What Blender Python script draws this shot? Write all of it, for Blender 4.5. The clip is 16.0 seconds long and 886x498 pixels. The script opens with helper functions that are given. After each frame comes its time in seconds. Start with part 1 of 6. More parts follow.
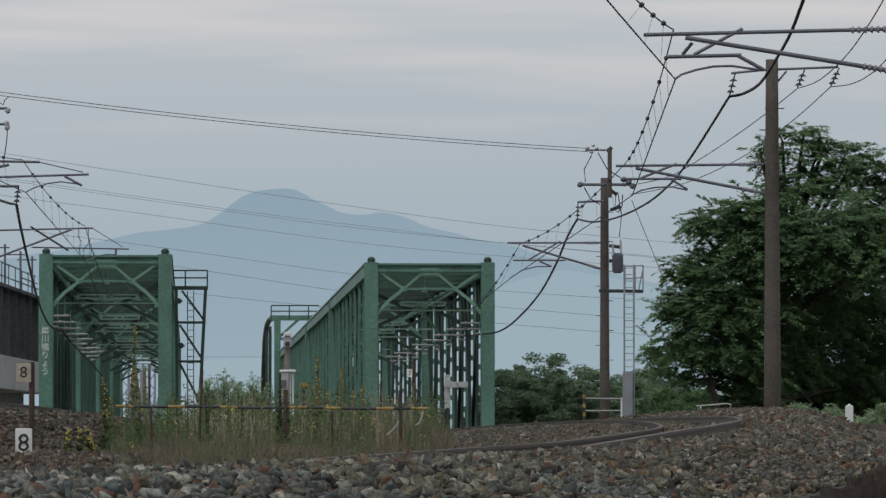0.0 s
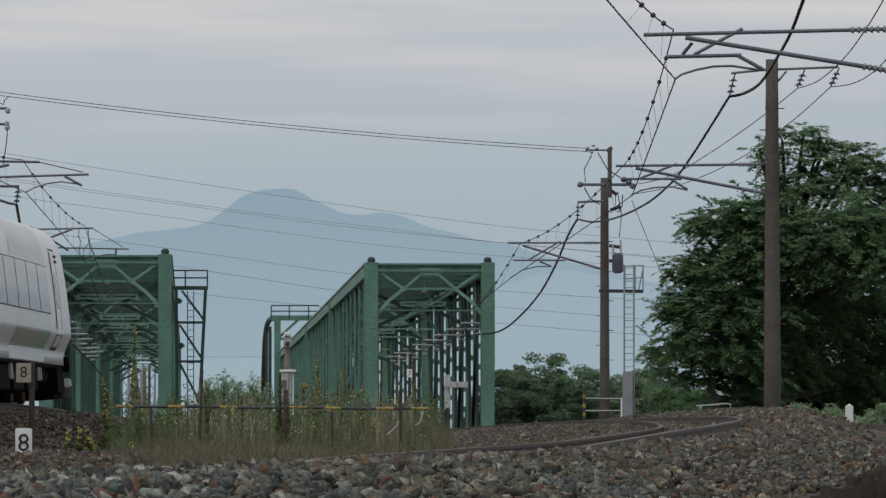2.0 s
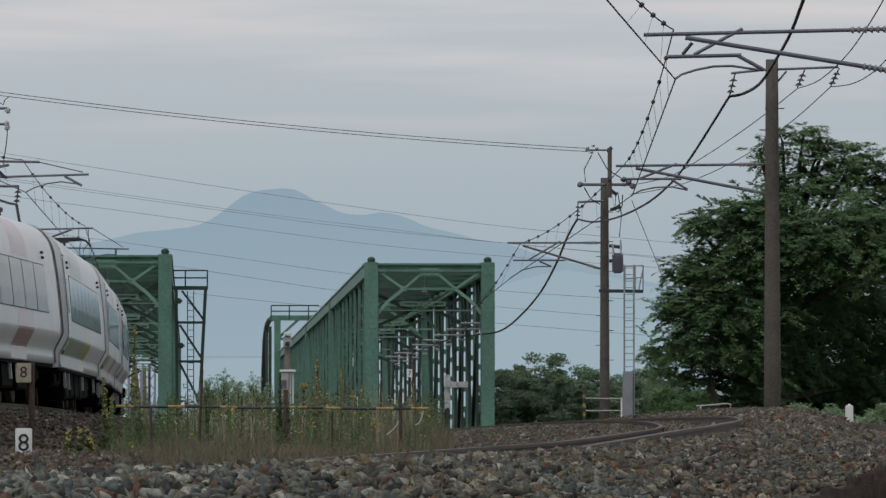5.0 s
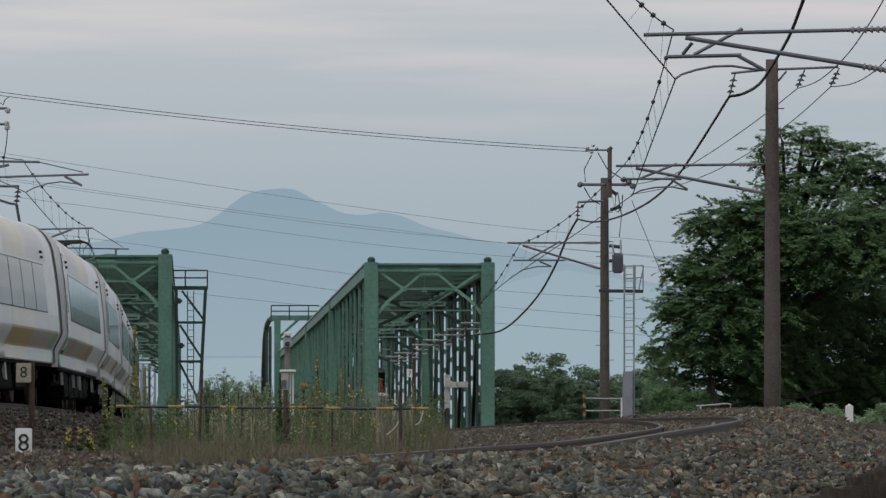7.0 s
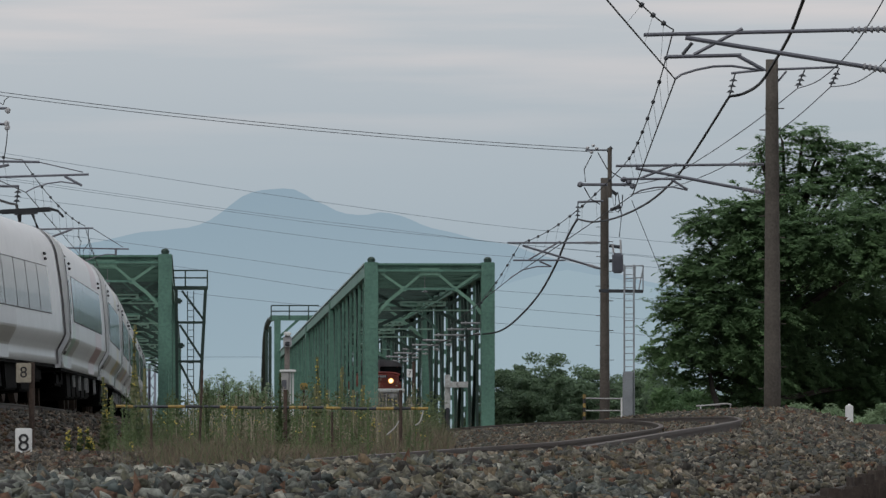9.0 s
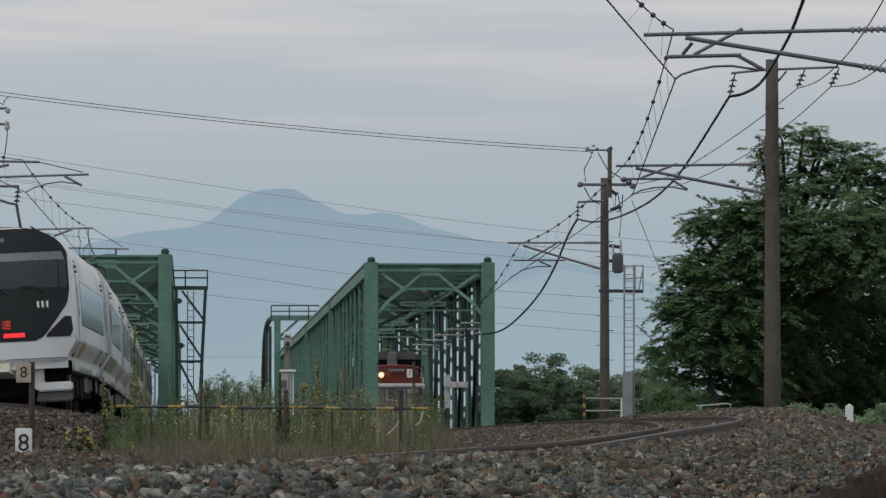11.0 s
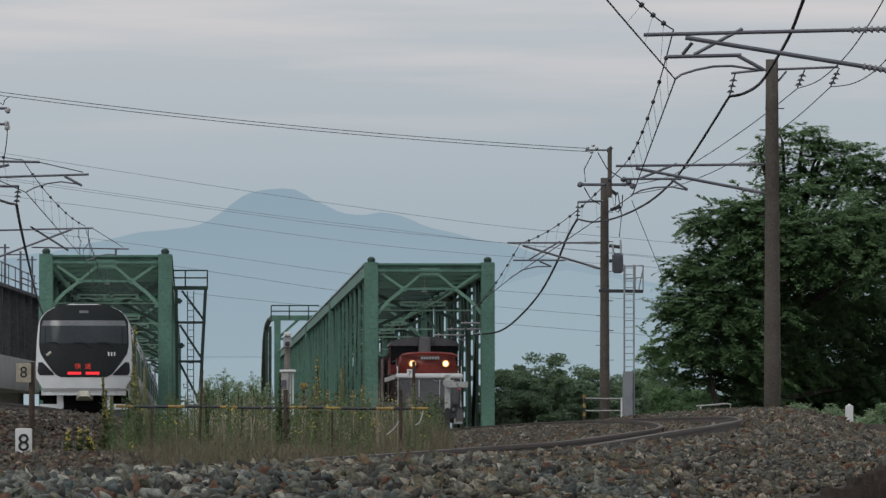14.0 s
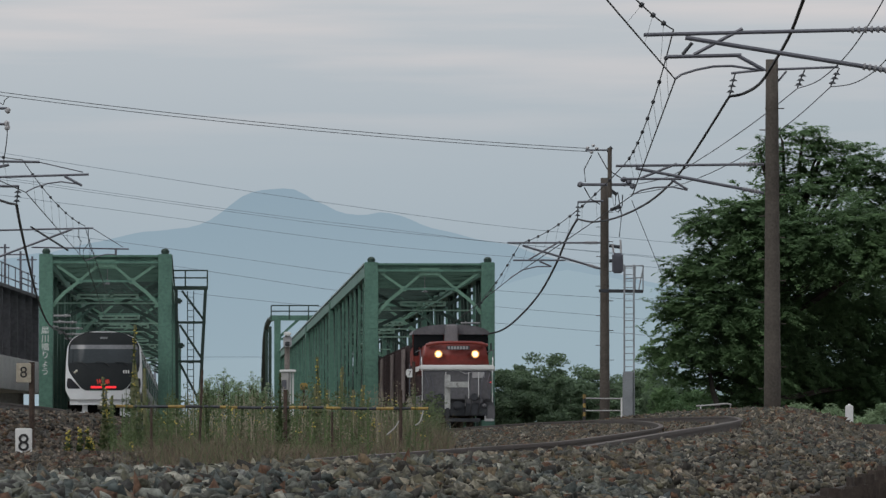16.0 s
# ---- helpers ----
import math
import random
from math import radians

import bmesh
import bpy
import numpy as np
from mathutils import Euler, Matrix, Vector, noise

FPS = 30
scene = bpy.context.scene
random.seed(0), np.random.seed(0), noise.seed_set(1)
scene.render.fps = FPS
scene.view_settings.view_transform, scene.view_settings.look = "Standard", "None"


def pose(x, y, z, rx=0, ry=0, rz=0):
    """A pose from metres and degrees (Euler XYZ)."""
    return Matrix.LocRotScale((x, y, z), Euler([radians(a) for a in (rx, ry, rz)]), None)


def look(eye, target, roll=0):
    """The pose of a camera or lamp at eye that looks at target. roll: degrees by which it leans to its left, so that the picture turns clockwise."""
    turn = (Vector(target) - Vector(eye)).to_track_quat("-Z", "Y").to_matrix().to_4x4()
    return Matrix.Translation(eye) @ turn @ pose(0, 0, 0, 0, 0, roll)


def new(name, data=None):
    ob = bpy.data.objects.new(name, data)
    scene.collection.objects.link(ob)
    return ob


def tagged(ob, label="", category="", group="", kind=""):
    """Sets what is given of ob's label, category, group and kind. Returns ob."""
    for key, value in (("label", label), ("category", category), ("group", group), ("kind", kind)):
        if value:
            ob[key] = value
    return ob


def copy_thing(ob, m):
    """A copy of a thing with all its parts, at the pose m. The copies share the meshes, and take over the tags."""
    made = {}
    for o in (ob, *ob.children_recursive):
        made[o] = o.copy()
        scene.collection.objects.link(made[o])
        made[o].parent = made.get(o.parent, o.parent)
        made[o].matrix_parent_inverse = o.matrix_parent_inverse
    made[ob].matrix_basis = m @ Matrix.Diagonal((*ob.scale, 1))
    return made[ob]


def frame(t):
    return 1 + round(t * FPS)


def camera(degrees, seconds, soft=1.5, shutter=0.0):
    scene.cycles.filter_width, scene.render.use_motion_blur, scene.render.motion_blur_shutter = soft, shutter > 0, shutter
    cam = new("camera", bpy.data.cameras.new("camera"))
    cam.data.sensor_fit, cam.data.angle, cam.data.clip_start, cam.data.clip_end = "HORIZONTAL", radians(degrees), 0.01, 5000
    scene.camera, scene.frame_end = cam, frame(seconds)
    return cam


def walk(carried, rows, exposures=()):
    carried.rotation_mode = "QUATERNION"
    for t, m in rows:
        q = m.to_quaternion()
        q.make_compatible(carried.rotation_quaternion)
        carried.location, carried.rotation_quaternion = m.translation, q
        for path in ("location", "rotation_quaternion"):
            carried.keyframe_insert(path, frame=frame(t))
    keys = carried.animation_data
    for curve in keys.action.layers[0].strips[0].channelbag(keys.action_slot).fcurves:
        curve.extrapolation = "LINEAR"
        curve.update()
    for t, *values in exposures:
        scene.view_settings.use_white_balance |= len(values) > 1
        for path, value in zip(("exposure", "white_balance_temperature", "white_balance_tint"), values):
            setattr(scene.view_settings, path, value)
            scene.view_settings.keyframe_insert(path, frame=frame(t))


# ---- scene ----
cam = camera(8.3394, 16.0, soft=1.4)
EYE = Vector((0.0, 0.0, 2.0))
walk(cam, [(0.0, look(EYE, (0.0, 100.0, 2.0 + 3.199))), (16.0, look(EYE, (0.0, 100.0, 2.0 + 3.199)))])
scene.view_settings.exposure = 0.0


# ---- world and sun: a high overcast with thin streaks ----
def make_world():
    w = bpy.data.worlds.new("overcast_sky")
    w.use_nodes = True
    scene.world = w
    nt = w.node_tree
    n, l = nt.nodes, nt.links
    n.clear()
    out = n.new("ShaderNodeOutputWorld")
    sky = n.new("ShaderNodeTexSky")
    sky.sky_type, sky.sun_disc = "NISHITA", False
    sky.sun_elevation, sky.sun_rotation = radians(43), radians(135)
    sky_bg = n.new("ShaderNodeBackground")
    sky_bg.inputs[1].default_value = 0.06
    l.new(sky.outputs[0], sky_bg.inputs[0])
    tc = n.new("ShaderNodeTexCoord")
    sep = n.new("ShaderNodeSeparateXYZ")
    l.new(tc.outputs["Generated"], sep.inputs[0])
    ramp = n.new("ShaderNodeValToRGB")
    e = ramp.color_ramp.elements
    e[0].position, e[0].color = 0.0, (0.345, 0.43, 0.485, 1)
    e[1].position, e[1].color = 0.075, (0.50, 0.525, 0.555, 1)
    for p, c in ((0.03, (0.35, 0.42, 0.478)), (0.052, (0.405, 0.458, 0.505)), (0.5, (0.62, 0.65, 0.70)), (1.0, (0.70, 0.73, 0.78))):
        k = e.new(p)
        k.color = (*c, 1)
    l.new(sep.outputs[2], ramp.inputs[0])
    mp = n.new("ShaderNodeMapping")
    mp.inputs["Scale"].default_value = (9, 9, 130)
    mp.inputs["Rotation"].default_value = (0, radians(0.6), 0)
    l.new(tc.outputs["Generated"], mp.inputs[0])
    no = n.new("ShaderNodeTexNoise")
    no.inputs["Scale"].default_value, no.inputs["Detail"].default_value = 1.0, 5
    l.new(mp.outputs[0], no.inputs["Vector"])
    streak = n.new("ShaderNodeValToRGB")
    s = streak.color_ramp.elements
    s[0].position, s[0].color = 0.44, (0, 0, 0, 1)
    s[1].position, s[1].color = 0.62, (1, 1, 1, 1)
    l.new(no.outputs["Fac"], streak.inputs[0])
    high = n.new("ShaderNodeMapRange")
    for k, v in zip(range(1, 5), (0.045, 0.072, 0.0, 0.75)):
        high.inputs[k].default_value = v
    l.new(sep.outputs[2], high.inputs[0])
    mul = n.new("ShaderNodeMath")
    mul.operation = "MULTIPLY"
    l.new(streak.outputs[0], mul.inputs[0])
    l.new(high.outputs[0], mul.inputs[1])
    mix = n.new("ShaderNodeMix")
    mix.data_type = "RGBA"
    l.new(mul.outputs[0], mix.inputs[0])
    l.new(ramp.outputs[0], mix.inputs[6])
    mix.inputs[7].default_value = (0.64, 0.60, 0.60, 1)
    cloud = n.new("ShaderNodeBackground")
    cloud.inputs[1].default_value = 1.07
    l.new(mix.outputs[2], cloud.inputs[0])
    ms = n.new("ShaderNodeMixShader")
    ms.inputs[0].default_value = 0.94
    l.new(sky_bg.outputs[0], ms.inputs[1])
    l.new(cloud.outputs[0], ms.inputs[2])
    l.new(ms.outputs[0], out.inputs[0])


make_world()
sun = new("sun", bpy.data.lights.new("sun", "SUN"))
sun.data.energy, sun.data.angle, sun.data.color = 0.9, radians(28), (1.0, 0.975, 0.94)
sun.matrix_world = look((-30, -30, 40), (0, 0, 0))


# ---- materials ----
def mat(name, color, rough=0.6, metal=0.0, var=0.18, scale=1.5, fine=22.0, bump=0.15, stain=None, island=0.0, rand=0.0, dist=0.02, spec=0.5):
    m = bpy.data.materials.new(name)
    m.use_nodes = True
    n, l = m.node_tree.nodes, m.node_tree.links
    b = n["Principled BSDF"]
    b.inputs["Roughness"].default_value, b.inputs["Metallic"].default_value = rough, metal
    b.inputs["Specular IOR Level"].default_value = spec
    tc = n.new("ShaderNodeTexCoord")
    big, small = n.new("ShaderNodeTexNoise"), n.new("ShaderNodeTexNoise")
    for t, s, d in ((big, scale, 4), (small, fine, 3)):
        t.inputs["Scale"].default_value, t.inputs["Detail"].default_value = s, d
        l.new(tc.outputs["Object"], t.inputs["Vector"])
    add = n.new("ShaderNodeMath")
    add.operation = "ADD"
    l.new(big.outputs[0], add.inputs[0])
    l.new(small.outputs[0], add.inputs[1])
    last = add
    if island or rand:
        src = n.new("ShaderNodeNewGeometry").outputs["Random Per Island"] if island else n.new("ShaderNodeObjectInfo").outputs["Random"]
        ma = n.new("ShaderNodeMath")
        ma.operation = "MULTIPLY_ADD"
        l.new(src, ma.inputs[0])
        ma.inputs[1].default_value = island or rand
        l.new(add.outputs[0], ma.inputs[2])
        last = ma
    top = 1.35 + (island or rand)
    mr = n.new("ShaderNodeMapRange")
    mr.inputs[1].default_value, mr.inputs[2].default_value = 0.65, top
    l.new(last.outputs[0], mr.inputs[0])
    mix = n.new("ShaderNodeMix")
    mix.data_type = "RGBA"
    l.new(mr.outputs[0], mix.inputs[0])
    dark = stain or tuple(c * (1 - 2 * var) for c in color)
    mix.inputs[6].default_value = (*dark, 1)
    mix.inputs[7].default_value = (*[min(1, c * (1 + var)) for c in color], 1)
    l.new(mix.outputs[2], b.inputs["Base Color"])
    if bump:
        bp = n.new("ShaderNodeBump")
        bp.inputs["Strength"].default_value, bp.inputs["Distance"].default_value = bump, dist
        l.new(small.outputs[0], bp.inputs["Height"])
        l.new(bp.outputs[0], b.inputs["Normal"])
    return m


def glow(name, color, strength):
    m = bpy.data.materials.new(name)
    m.use_nodes = True
    b = m.node_tree.nodes["Principled BSDF"]
    b.inputs["Base Color"].default_value = (*[c * 0.08 for c in color], 1)
    b.inputs["Emission Color"].default_value = (*color, 1)
    b.inputs["Emission Strength"].default_value = strength
    return m


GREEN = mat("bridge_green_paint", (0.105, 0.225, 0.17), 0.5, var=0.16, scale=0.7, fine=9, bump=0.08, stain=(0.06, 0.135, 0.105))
# Dark copies of the bridge green: truss shade painted in; the tower shares one
GREEN_DARK = mat("dark_and_shade_green", (0.026, 0.055, 0.044), 0.6, var=0.2, scale=0.6, fine=8, bump=0.1)
GREEN_MID = mat("half_shade_bridge_green", (0.056, 0.122, 0.094), 0.6, var=0.2, scale=0.6, fine=8, bump=0.1)
# Rib copy darkened, brace copy lightened: the portal's light is put into the colour
GREEN_RIB = mat("shaded_rib_green", (0.07, 0.15, 0.112), 0.6, var=0.2, scale=0.6, fine=8, bump=0.1)
BRACE_GREEN = mat("lit_brace_green", (0.15, 0.29, 0.215), 0.5, var=0.14, scale=0.7, fine=9, bump=0.08)
# Paler green for the thin strip along the top chord
GREEN_PALE = mat("pale_flange_green", (0.27, 0.34, 0.31), 0.6, var=0.25, scale=0.8, fine=9, bump=0.1)
SLOT_GREEN = mat("pale_green_strut", (0.21, 0.34, 0.27), 0.55, var=0.15, scale=1.0, fine=9, bump=0.05)
RUST = mat("rusted_steel", (0.07, 0.047, 0.036), 0.85, var=0.3, scale=2, fine=30)
RAIL = mat("rail_steel", (0.06, 0.043, 0.033), 0.6, 0.0, var=0.25, scale=1, fine=25)
GALV = mat("galvanised_steel", (0.135, 0.14, 0.165), 0.5, 0.3, var=0.12, scale=2, fine=30)
PALE_STEEL = mat("pale_galvanised_steel", (0.27, 0.29, 0.31), 0.5, 0.2, var=0.12, scale=2, fine=30)
DARK_STEEL = mat("dark_steel", (0.045, 0.05, 0.058), 0.6, 0.2, var=0.2, scale=3, fine=30)
WIRE = mat("wire", (0.014, 0.014, 0.017), 0.6, 0.2, bump=0)
# Pale blue wire colour with the haze of distance painted in
FAR_WIRE = mat("hazy_far_wire", (0.29, 0.35, 0.41), 0.8, 0.0, bump=0, spec=0.1)
CONCRETE = mat("pole_concrete", (0.105, 0.093, 0.080), 0.9, var=0.2, scale=1.2, fine=18, stain=(0.06, 0.053, 0.047), spec=0.25)
PALE_CONCRETE = mat("pale_concrete", (0.40, 0.40, 0.39), 0.85, var=0.14, scale=0.5, fine=8)
BALLAST_BED = mat("ballast_bed", (0.06, 0.053, 0.045), 0.95, var=0.4, scale=6, fine=26, bump=0.9, dist=0.05)


def stone_mat(name, joined, tint=(1.0, 1.0, 1.0), rusty=0.75):
    """Crushed rock: each piece takes its own grey, blue-grey, pale or rusty tone, browner in rust-stained stretches."""
    m = bpy.data.materials.new(name)
    m.use_nodes = True
    n, l = m.node_tree.nodes, m.node_tree.links
    b = n["Principled BSDF"]
    b.inputs["Roughness"].default_value = 0.92
    src = n.new("ShaderNodeNewGeometry").outputs["Random Per Island"] if joined else n.new("ShaderNodeObjectInfo").outputs["Random"]
    ramp = n.new("ShaderNodeValToRGB")
    ramp.color_ramp.interpolation = "CONSTANT"
    e = ramp.color_ramp.elements
    e[0].position, e[0].color = 0.0, (0.03, 0.031, 0.031, 1)
    e[1].position, e[1].color = 0.14, (0.085, 0.092, 0.09, 1)
    for p, c in ((0.30, (0.068, 0.085, 0.092)), (0.46, (0.125, 0.138, 0.135)), (0.60, (0.095, 0.10, 0.08)), (0.72, (0.20, 0.215, 0.21)), (0.82, (0.105, 0.06, 0.042)), (0.89, (0.15, 0.125, 0.095)), (0.955, (0.30, 0.31, 0.30))):
        k = e.new(p)
        k.color = (*c, 1)
    for k in e:
        k.color = (*[a * b for a, b in zip(k.color[:3], tint)], 1)
    l.new(src, ramp.inputs[0])
    g = n.new("ShaderNodeNewGeometry")
    big, fine = n.new("ShaderNodeTexNoise"), n.new("ShaderNodeTexNoise")
    big.inputs["Scale"].default_value, fine.inputs["Scale"].default_value = 0.22, 55.0
    l.new(g.outputs["Position"], big.inputs["Vector"])
    l.new(g.outputs["Position"], fine.inputs["Vector"])
    mr = n.new("ShaderNodeMapRange")
    mr.inputs[1].default_value, mr.inputs[2].default_value, mr.inputs[4].default_value = 0.42, 0.62, rusty
    l.new(big.outputs[0], mr.inputs[0])
    mix = n.new("ShaderNodeMix")
    mix.data_type, mix.blend_type = "RGBA", "MULTIPLY"
    l.new(mr.outputs[0], mix.inputs[0])
    l.new(ramp.outputs[0], mix.inputs[6])
    mix.inputs[7].default_value = (0.92, 0.76, 0.60, 1)
    mr2 = n.new("ShaderNodeMapRange")
    mr2.inputs[1].default_value, mr2.inputs[2].default_value, mr2.inputs[3].default_value, mr2.inputs[4].default_value = 0.32, 0.68, 0.45, 1.4
    l.new(fine.outputs[0], mr2.inputs[0])
    mul = n.new("ShaderNodeMix")
    mul.data_type, mul.blend_type = "RGBA", "MULTIPLY"
    mul.inputs[0].default_value = 1.0
    l.new(mix.outputs[2], mul.inputs[6])
    l.new(mr2.outputs[0], mul.inputs[7])
    l.new(mul.outputs[2], b.inputs["Base Color"])
    bp = n.new("ShaderNodeBump")
    bp.inputs["Strength"].default_value, bp.inputs["Distance"].default_value = 0.4, 0.01
    l.new(fine.outputs[0], bp.inputs["Height"])
    l.new(bp.outputs[0], b.inputs["Normal"])
    return m


def thin(m, share=0.3):
    """Lets part of the light through a leaf."""
    n, l = m.node_tree.nodes, m.node_tree.links
    b, out = n["Principled BSDF"], n["Material Output"]
    tr, ms = n.new("ShaderNodeBsdfTranslucent"), n.new("ShaderNodeMixShader")
    l.new(b.inputs["Base Color"].links[0].from_socket, tr.inputs[0])
    ms.inputs[0].default_value = share
    l.new(b.outputs[0], ms.inputs[1])
    l.new(tr.outputs[0], ms.inputs[2])
    l.new(ms.outputs[0], out.inputs[0])
    return m


STONE = stone_mat("ballast_stone", True, (0.98, 0.97, 0.86), 0.7)
STONE_ONE = stone_mat("ballast_stone_single", False)
STONE_BROWN = stone_mat("rust_stained_stone", True, (0.86, 0.76, 0.63))
STONE_DARK = stone_mat("brown_ballast_stone", True, (0.72, 0.60, 0.50))
SOIL = mat("dry_soil", (0.085, 0.075, 0.05), 0.95, var=0.35, scale=0.6, fine=7, bump=0.5)
LEAF = mat("tree_leaves", (0.148, 0.238, 0.105), 0.8, var=0.25, scale=0.7, fine=2.5, bump=0, island=0.35, stain=(0.085, 0.15, 0.08), spec=0.15)
# Leaf green lightened to paint in the haze over the far row
LEAF_FAR = mat("hazy_far_leaves", (0.19, 0.275, 0.16), 0.9, var=0.2, scale=0.5, fine=2, bump=0, island=0.5, stain=(0.115, 0.165, 0.118), spec=0.05)
WEED = mat("weed_leaves", (0.14, 0.19, 0.08), 0.75, var=0.25, scale=1, fine=3, bump=0, island=0.8, stain=(0.032, 0.055, 0.026))
SHRUB = mat("shrub_leaves", (0.26, 0.36, 0.205), 0.75, var=0.25, scale=1, fine=6, bump=0, island=1.0, stain=(0.16, 0.23, 0.135))
DRY = mat("dry_grass", (0.165, 0.138, 0.09), 0.85, var=0.3, scale=1, fine=6, bump=0, island=1.0, stain=(0.07, 0.052, 0.042))
STEM = mat("downy_stem", (0.15, 0.155, 0.08), 0.85, var=0.25, scale=4, fine=40, bump=0.3, stain=(0.09, 0.10, 0.05))
SEED = mat("pale_seed_heads", (0.33, 0.30, 0.22), 0.85, var=0.2, bump=0)
THICKET = mat("thicket_leaves", (0.15, 0.195, 0.10), 0.85, var=0.25, scale=1, fine=6, bump=0, island=1.0, stain=(0.05, 0.07, 0.038), spec=0.1)
for leaf_m in (LEAF, LEAF_FAR, WEED, SHRUB, THICKET):
    thin(leaf_m, 0.35)
YELLOW_FLOWER = mat("yellow_petals", (0.54, 0.45, 0.09), 0.7, var=0.2, bump=0)
# Bark copy darkened, with the tree's shade put into its colour
DARK_BARK = mat("shaded_bark", (0.028, 0.024, 0.02), 0.95, var=0.3, scale=3, fine=20, bump=0.6)
BARK = mat("bark", (0.06, 0.05, 0.04), 0.95, var=0.3, scale=3, fine=20, bump=0.6)
BLACK = mat("black_paint", (0.02, 0.02, 0.022), 0.5, bump=0.05)
YELLOW = mat("yellow_paint", (0.34, 0.235, 0.055), 0.7, var=0.3, scale=9, fine=40, stain=(0.10, 0.07, 0.04))
WHITE = mat("white_paint", (0.72, 0.73, 0.72), 0.5, var=0.06, scale=2)
SIGN_CREAM = mat("cream_sign_paint", (0.42, 0.38, 0.30), 0.7, var=0.15, scale=8)
TRAIN_WHITE = mat("train_white_paint", (0.64, 0.66, 0.67), 0.30, var=0.05, scale=0.4, fine=3, bump=0.0)
TRAIN_GREY = mat("train_grey_skirt", (0.30, 0.31, 0.31), 0.45, var=0.12, scale=0.6)
# Near black: the shade under the vehicles is put into this colour
UNDERFLOOR = mat("underfloor_shade", (0.006, 0.006, 0.006), 0.9, var=0.3, scale=3, spec=0.06)
GLASS_DARK = mat("train_window_glass", (0.15, 0.165, 0.158), 0.1, var=0.05, bump=0, spec=0.18)
MASK_BLACK = mat("cab_mask_black", (0.022, 0.026, 0.028), 0.5, var=0.1, bump=0, spec=0.12)
SCREEN = mat("windscreen_glass", (0.05, 0.06, 0.066), 0.12, var=0.1, bump=0, spec=0.1)
BELLOWS = mat("gangway_rubber", (0.018, 0.018, 0.02), 0.8)
RED_LOCO = mat("locomotive_red", (0.23, 0.035, 0.026), 0.45, var=0.15, scale=1.5, fine=10)
GREY_LOCO = mat("locomotive_grey", (0.115, 0.115, 0.125), 0.5, var=0.18, scale=1.5, fine=10)
WAGON_BROWN = mat("wagon_brown", (0.05, 0.032, 0.032), 0.7, var=0.25, scale=1, fine=9)
GIRDER_BROWN = mat("girder_brown", (0.125, 0.122, 0.135), 0.7, var=0.2, scale=0.5, fine=6)
BROWN_DISC = mat("grey_porcelain", (0.22, 0.22, 0.235), 0.3, bump=0)
INSULATOR = mat("porcelain", (0.40, 0.40, 0.41), 0.3, bump=0)
LAMP = glow("headlamp_light", (1.0, 0.70, 0.34), 2.6)
# Glow for a ring added to paint the halo around each headlamp
LAMP_HALO = glow("headlamp_halo", (1.0, 0.42, 0.12), 0.75)
TAIL_RED = glow("tail_lamp_red", (1.0, 0.03, 0.04), 1.0)
LED_RED = glow("display_red", (1.0, 0.07, 0.04), 0.45)


# ---- mesh helpers ----
def origin(ob):
    o = Vector((0, 0, 0))
    while ob:
        o += ob.matrix_basis.translation
        ob = ob.parent
    return o


def thing(name, loc=(0, 0, 0), label="", category="", group="", kind=""):
    e = new(name)
    e.empty_display_size = 0.3
    e.matrix_basis = Matrix.Translation(loc)
    return tagged(e, label, category, group, kind)


def part(name, bm, material, parent=None, label="", smooth=False):
    """Links a bmesh, given in world metres, as one mesh under a thing or a part."""
    me = bpy.data.meshes.new(name)
    if parent:
        bmesh.ops.translate(bm, verts=bm.verts, vec=-origin(parent))
    if smooth:
        for f in bm.faces:
            f.smooth = True
    bm.to_mesh(me)
    bm.free()
    me.materials.append(material)
    ob = new(name, me)
    ob.parent = parent
    if label:
        ob["label"] = label
    return ob


def mesh_thing(name, bm, material, label, category, group="", kind="", smooth=False):
    return tagged(part(name, bm, material, None, "", smooth), label, category, group, kind)


def raw(name, verts, faces, material, parent=None):
    me = bpy.data.meshes.new(name)
    me.from_pydata(verts, [], faces)
    me.materials.append(material)
    ob = new(name, me)
    ob.parent = parent
    return ob


def box(bm, c, s, rot=None, bevel=0.0):
    m = Matrix.Translation(c) @ (rot.to_4x4() if rot else Matrix()) @ Matrix.Diagonal((*s, 1))
    g = bmesh.ops.create_cube(bm, size=1, matrix=m)
    if bevel:
        ed = list({e for v in g["verts"] for e in v.link_edges})
        bmesh.ops.bevel(bm, geom=ed, offset=bevel, segments=2, affect="EDGES")
    return bm


def beam(bm, a, b, w, h=None, up=(0, 0, 1)):
    a, b = Vector(a), Vector(b)
    d = b - a
    y = d.normalized()
    x = y.cross(Vector(up))
    if x.length < 1e-4:
        x = y.cross(Vector((1, 0, 0)))
    x.normalize()
    z = x.cross(y)
    rot = Matrix((x, y, z)).transposed()
    return box(bm, (a + b) / 2, (w, d.length, h or w), rot)


def ibeam(bm, a, b, w, h, up=(0, 0, 1), t=0.03):
    a, b = Vector(a), Vector(b)
    y = (b - a).normalized()
    x = y.cross(Vector(up))
    if x.length < 1e-4:
        x = y.cross(Vector((1, 0, 0)))
    x.normalize()
    z = x.cross(y)
    beam(bm, a, b, t, h, up)
    for s in (-1, 1):
        beam(bm, a + z * s * h / 2, b + z * s * h / 2, w, t, up)
    return bm


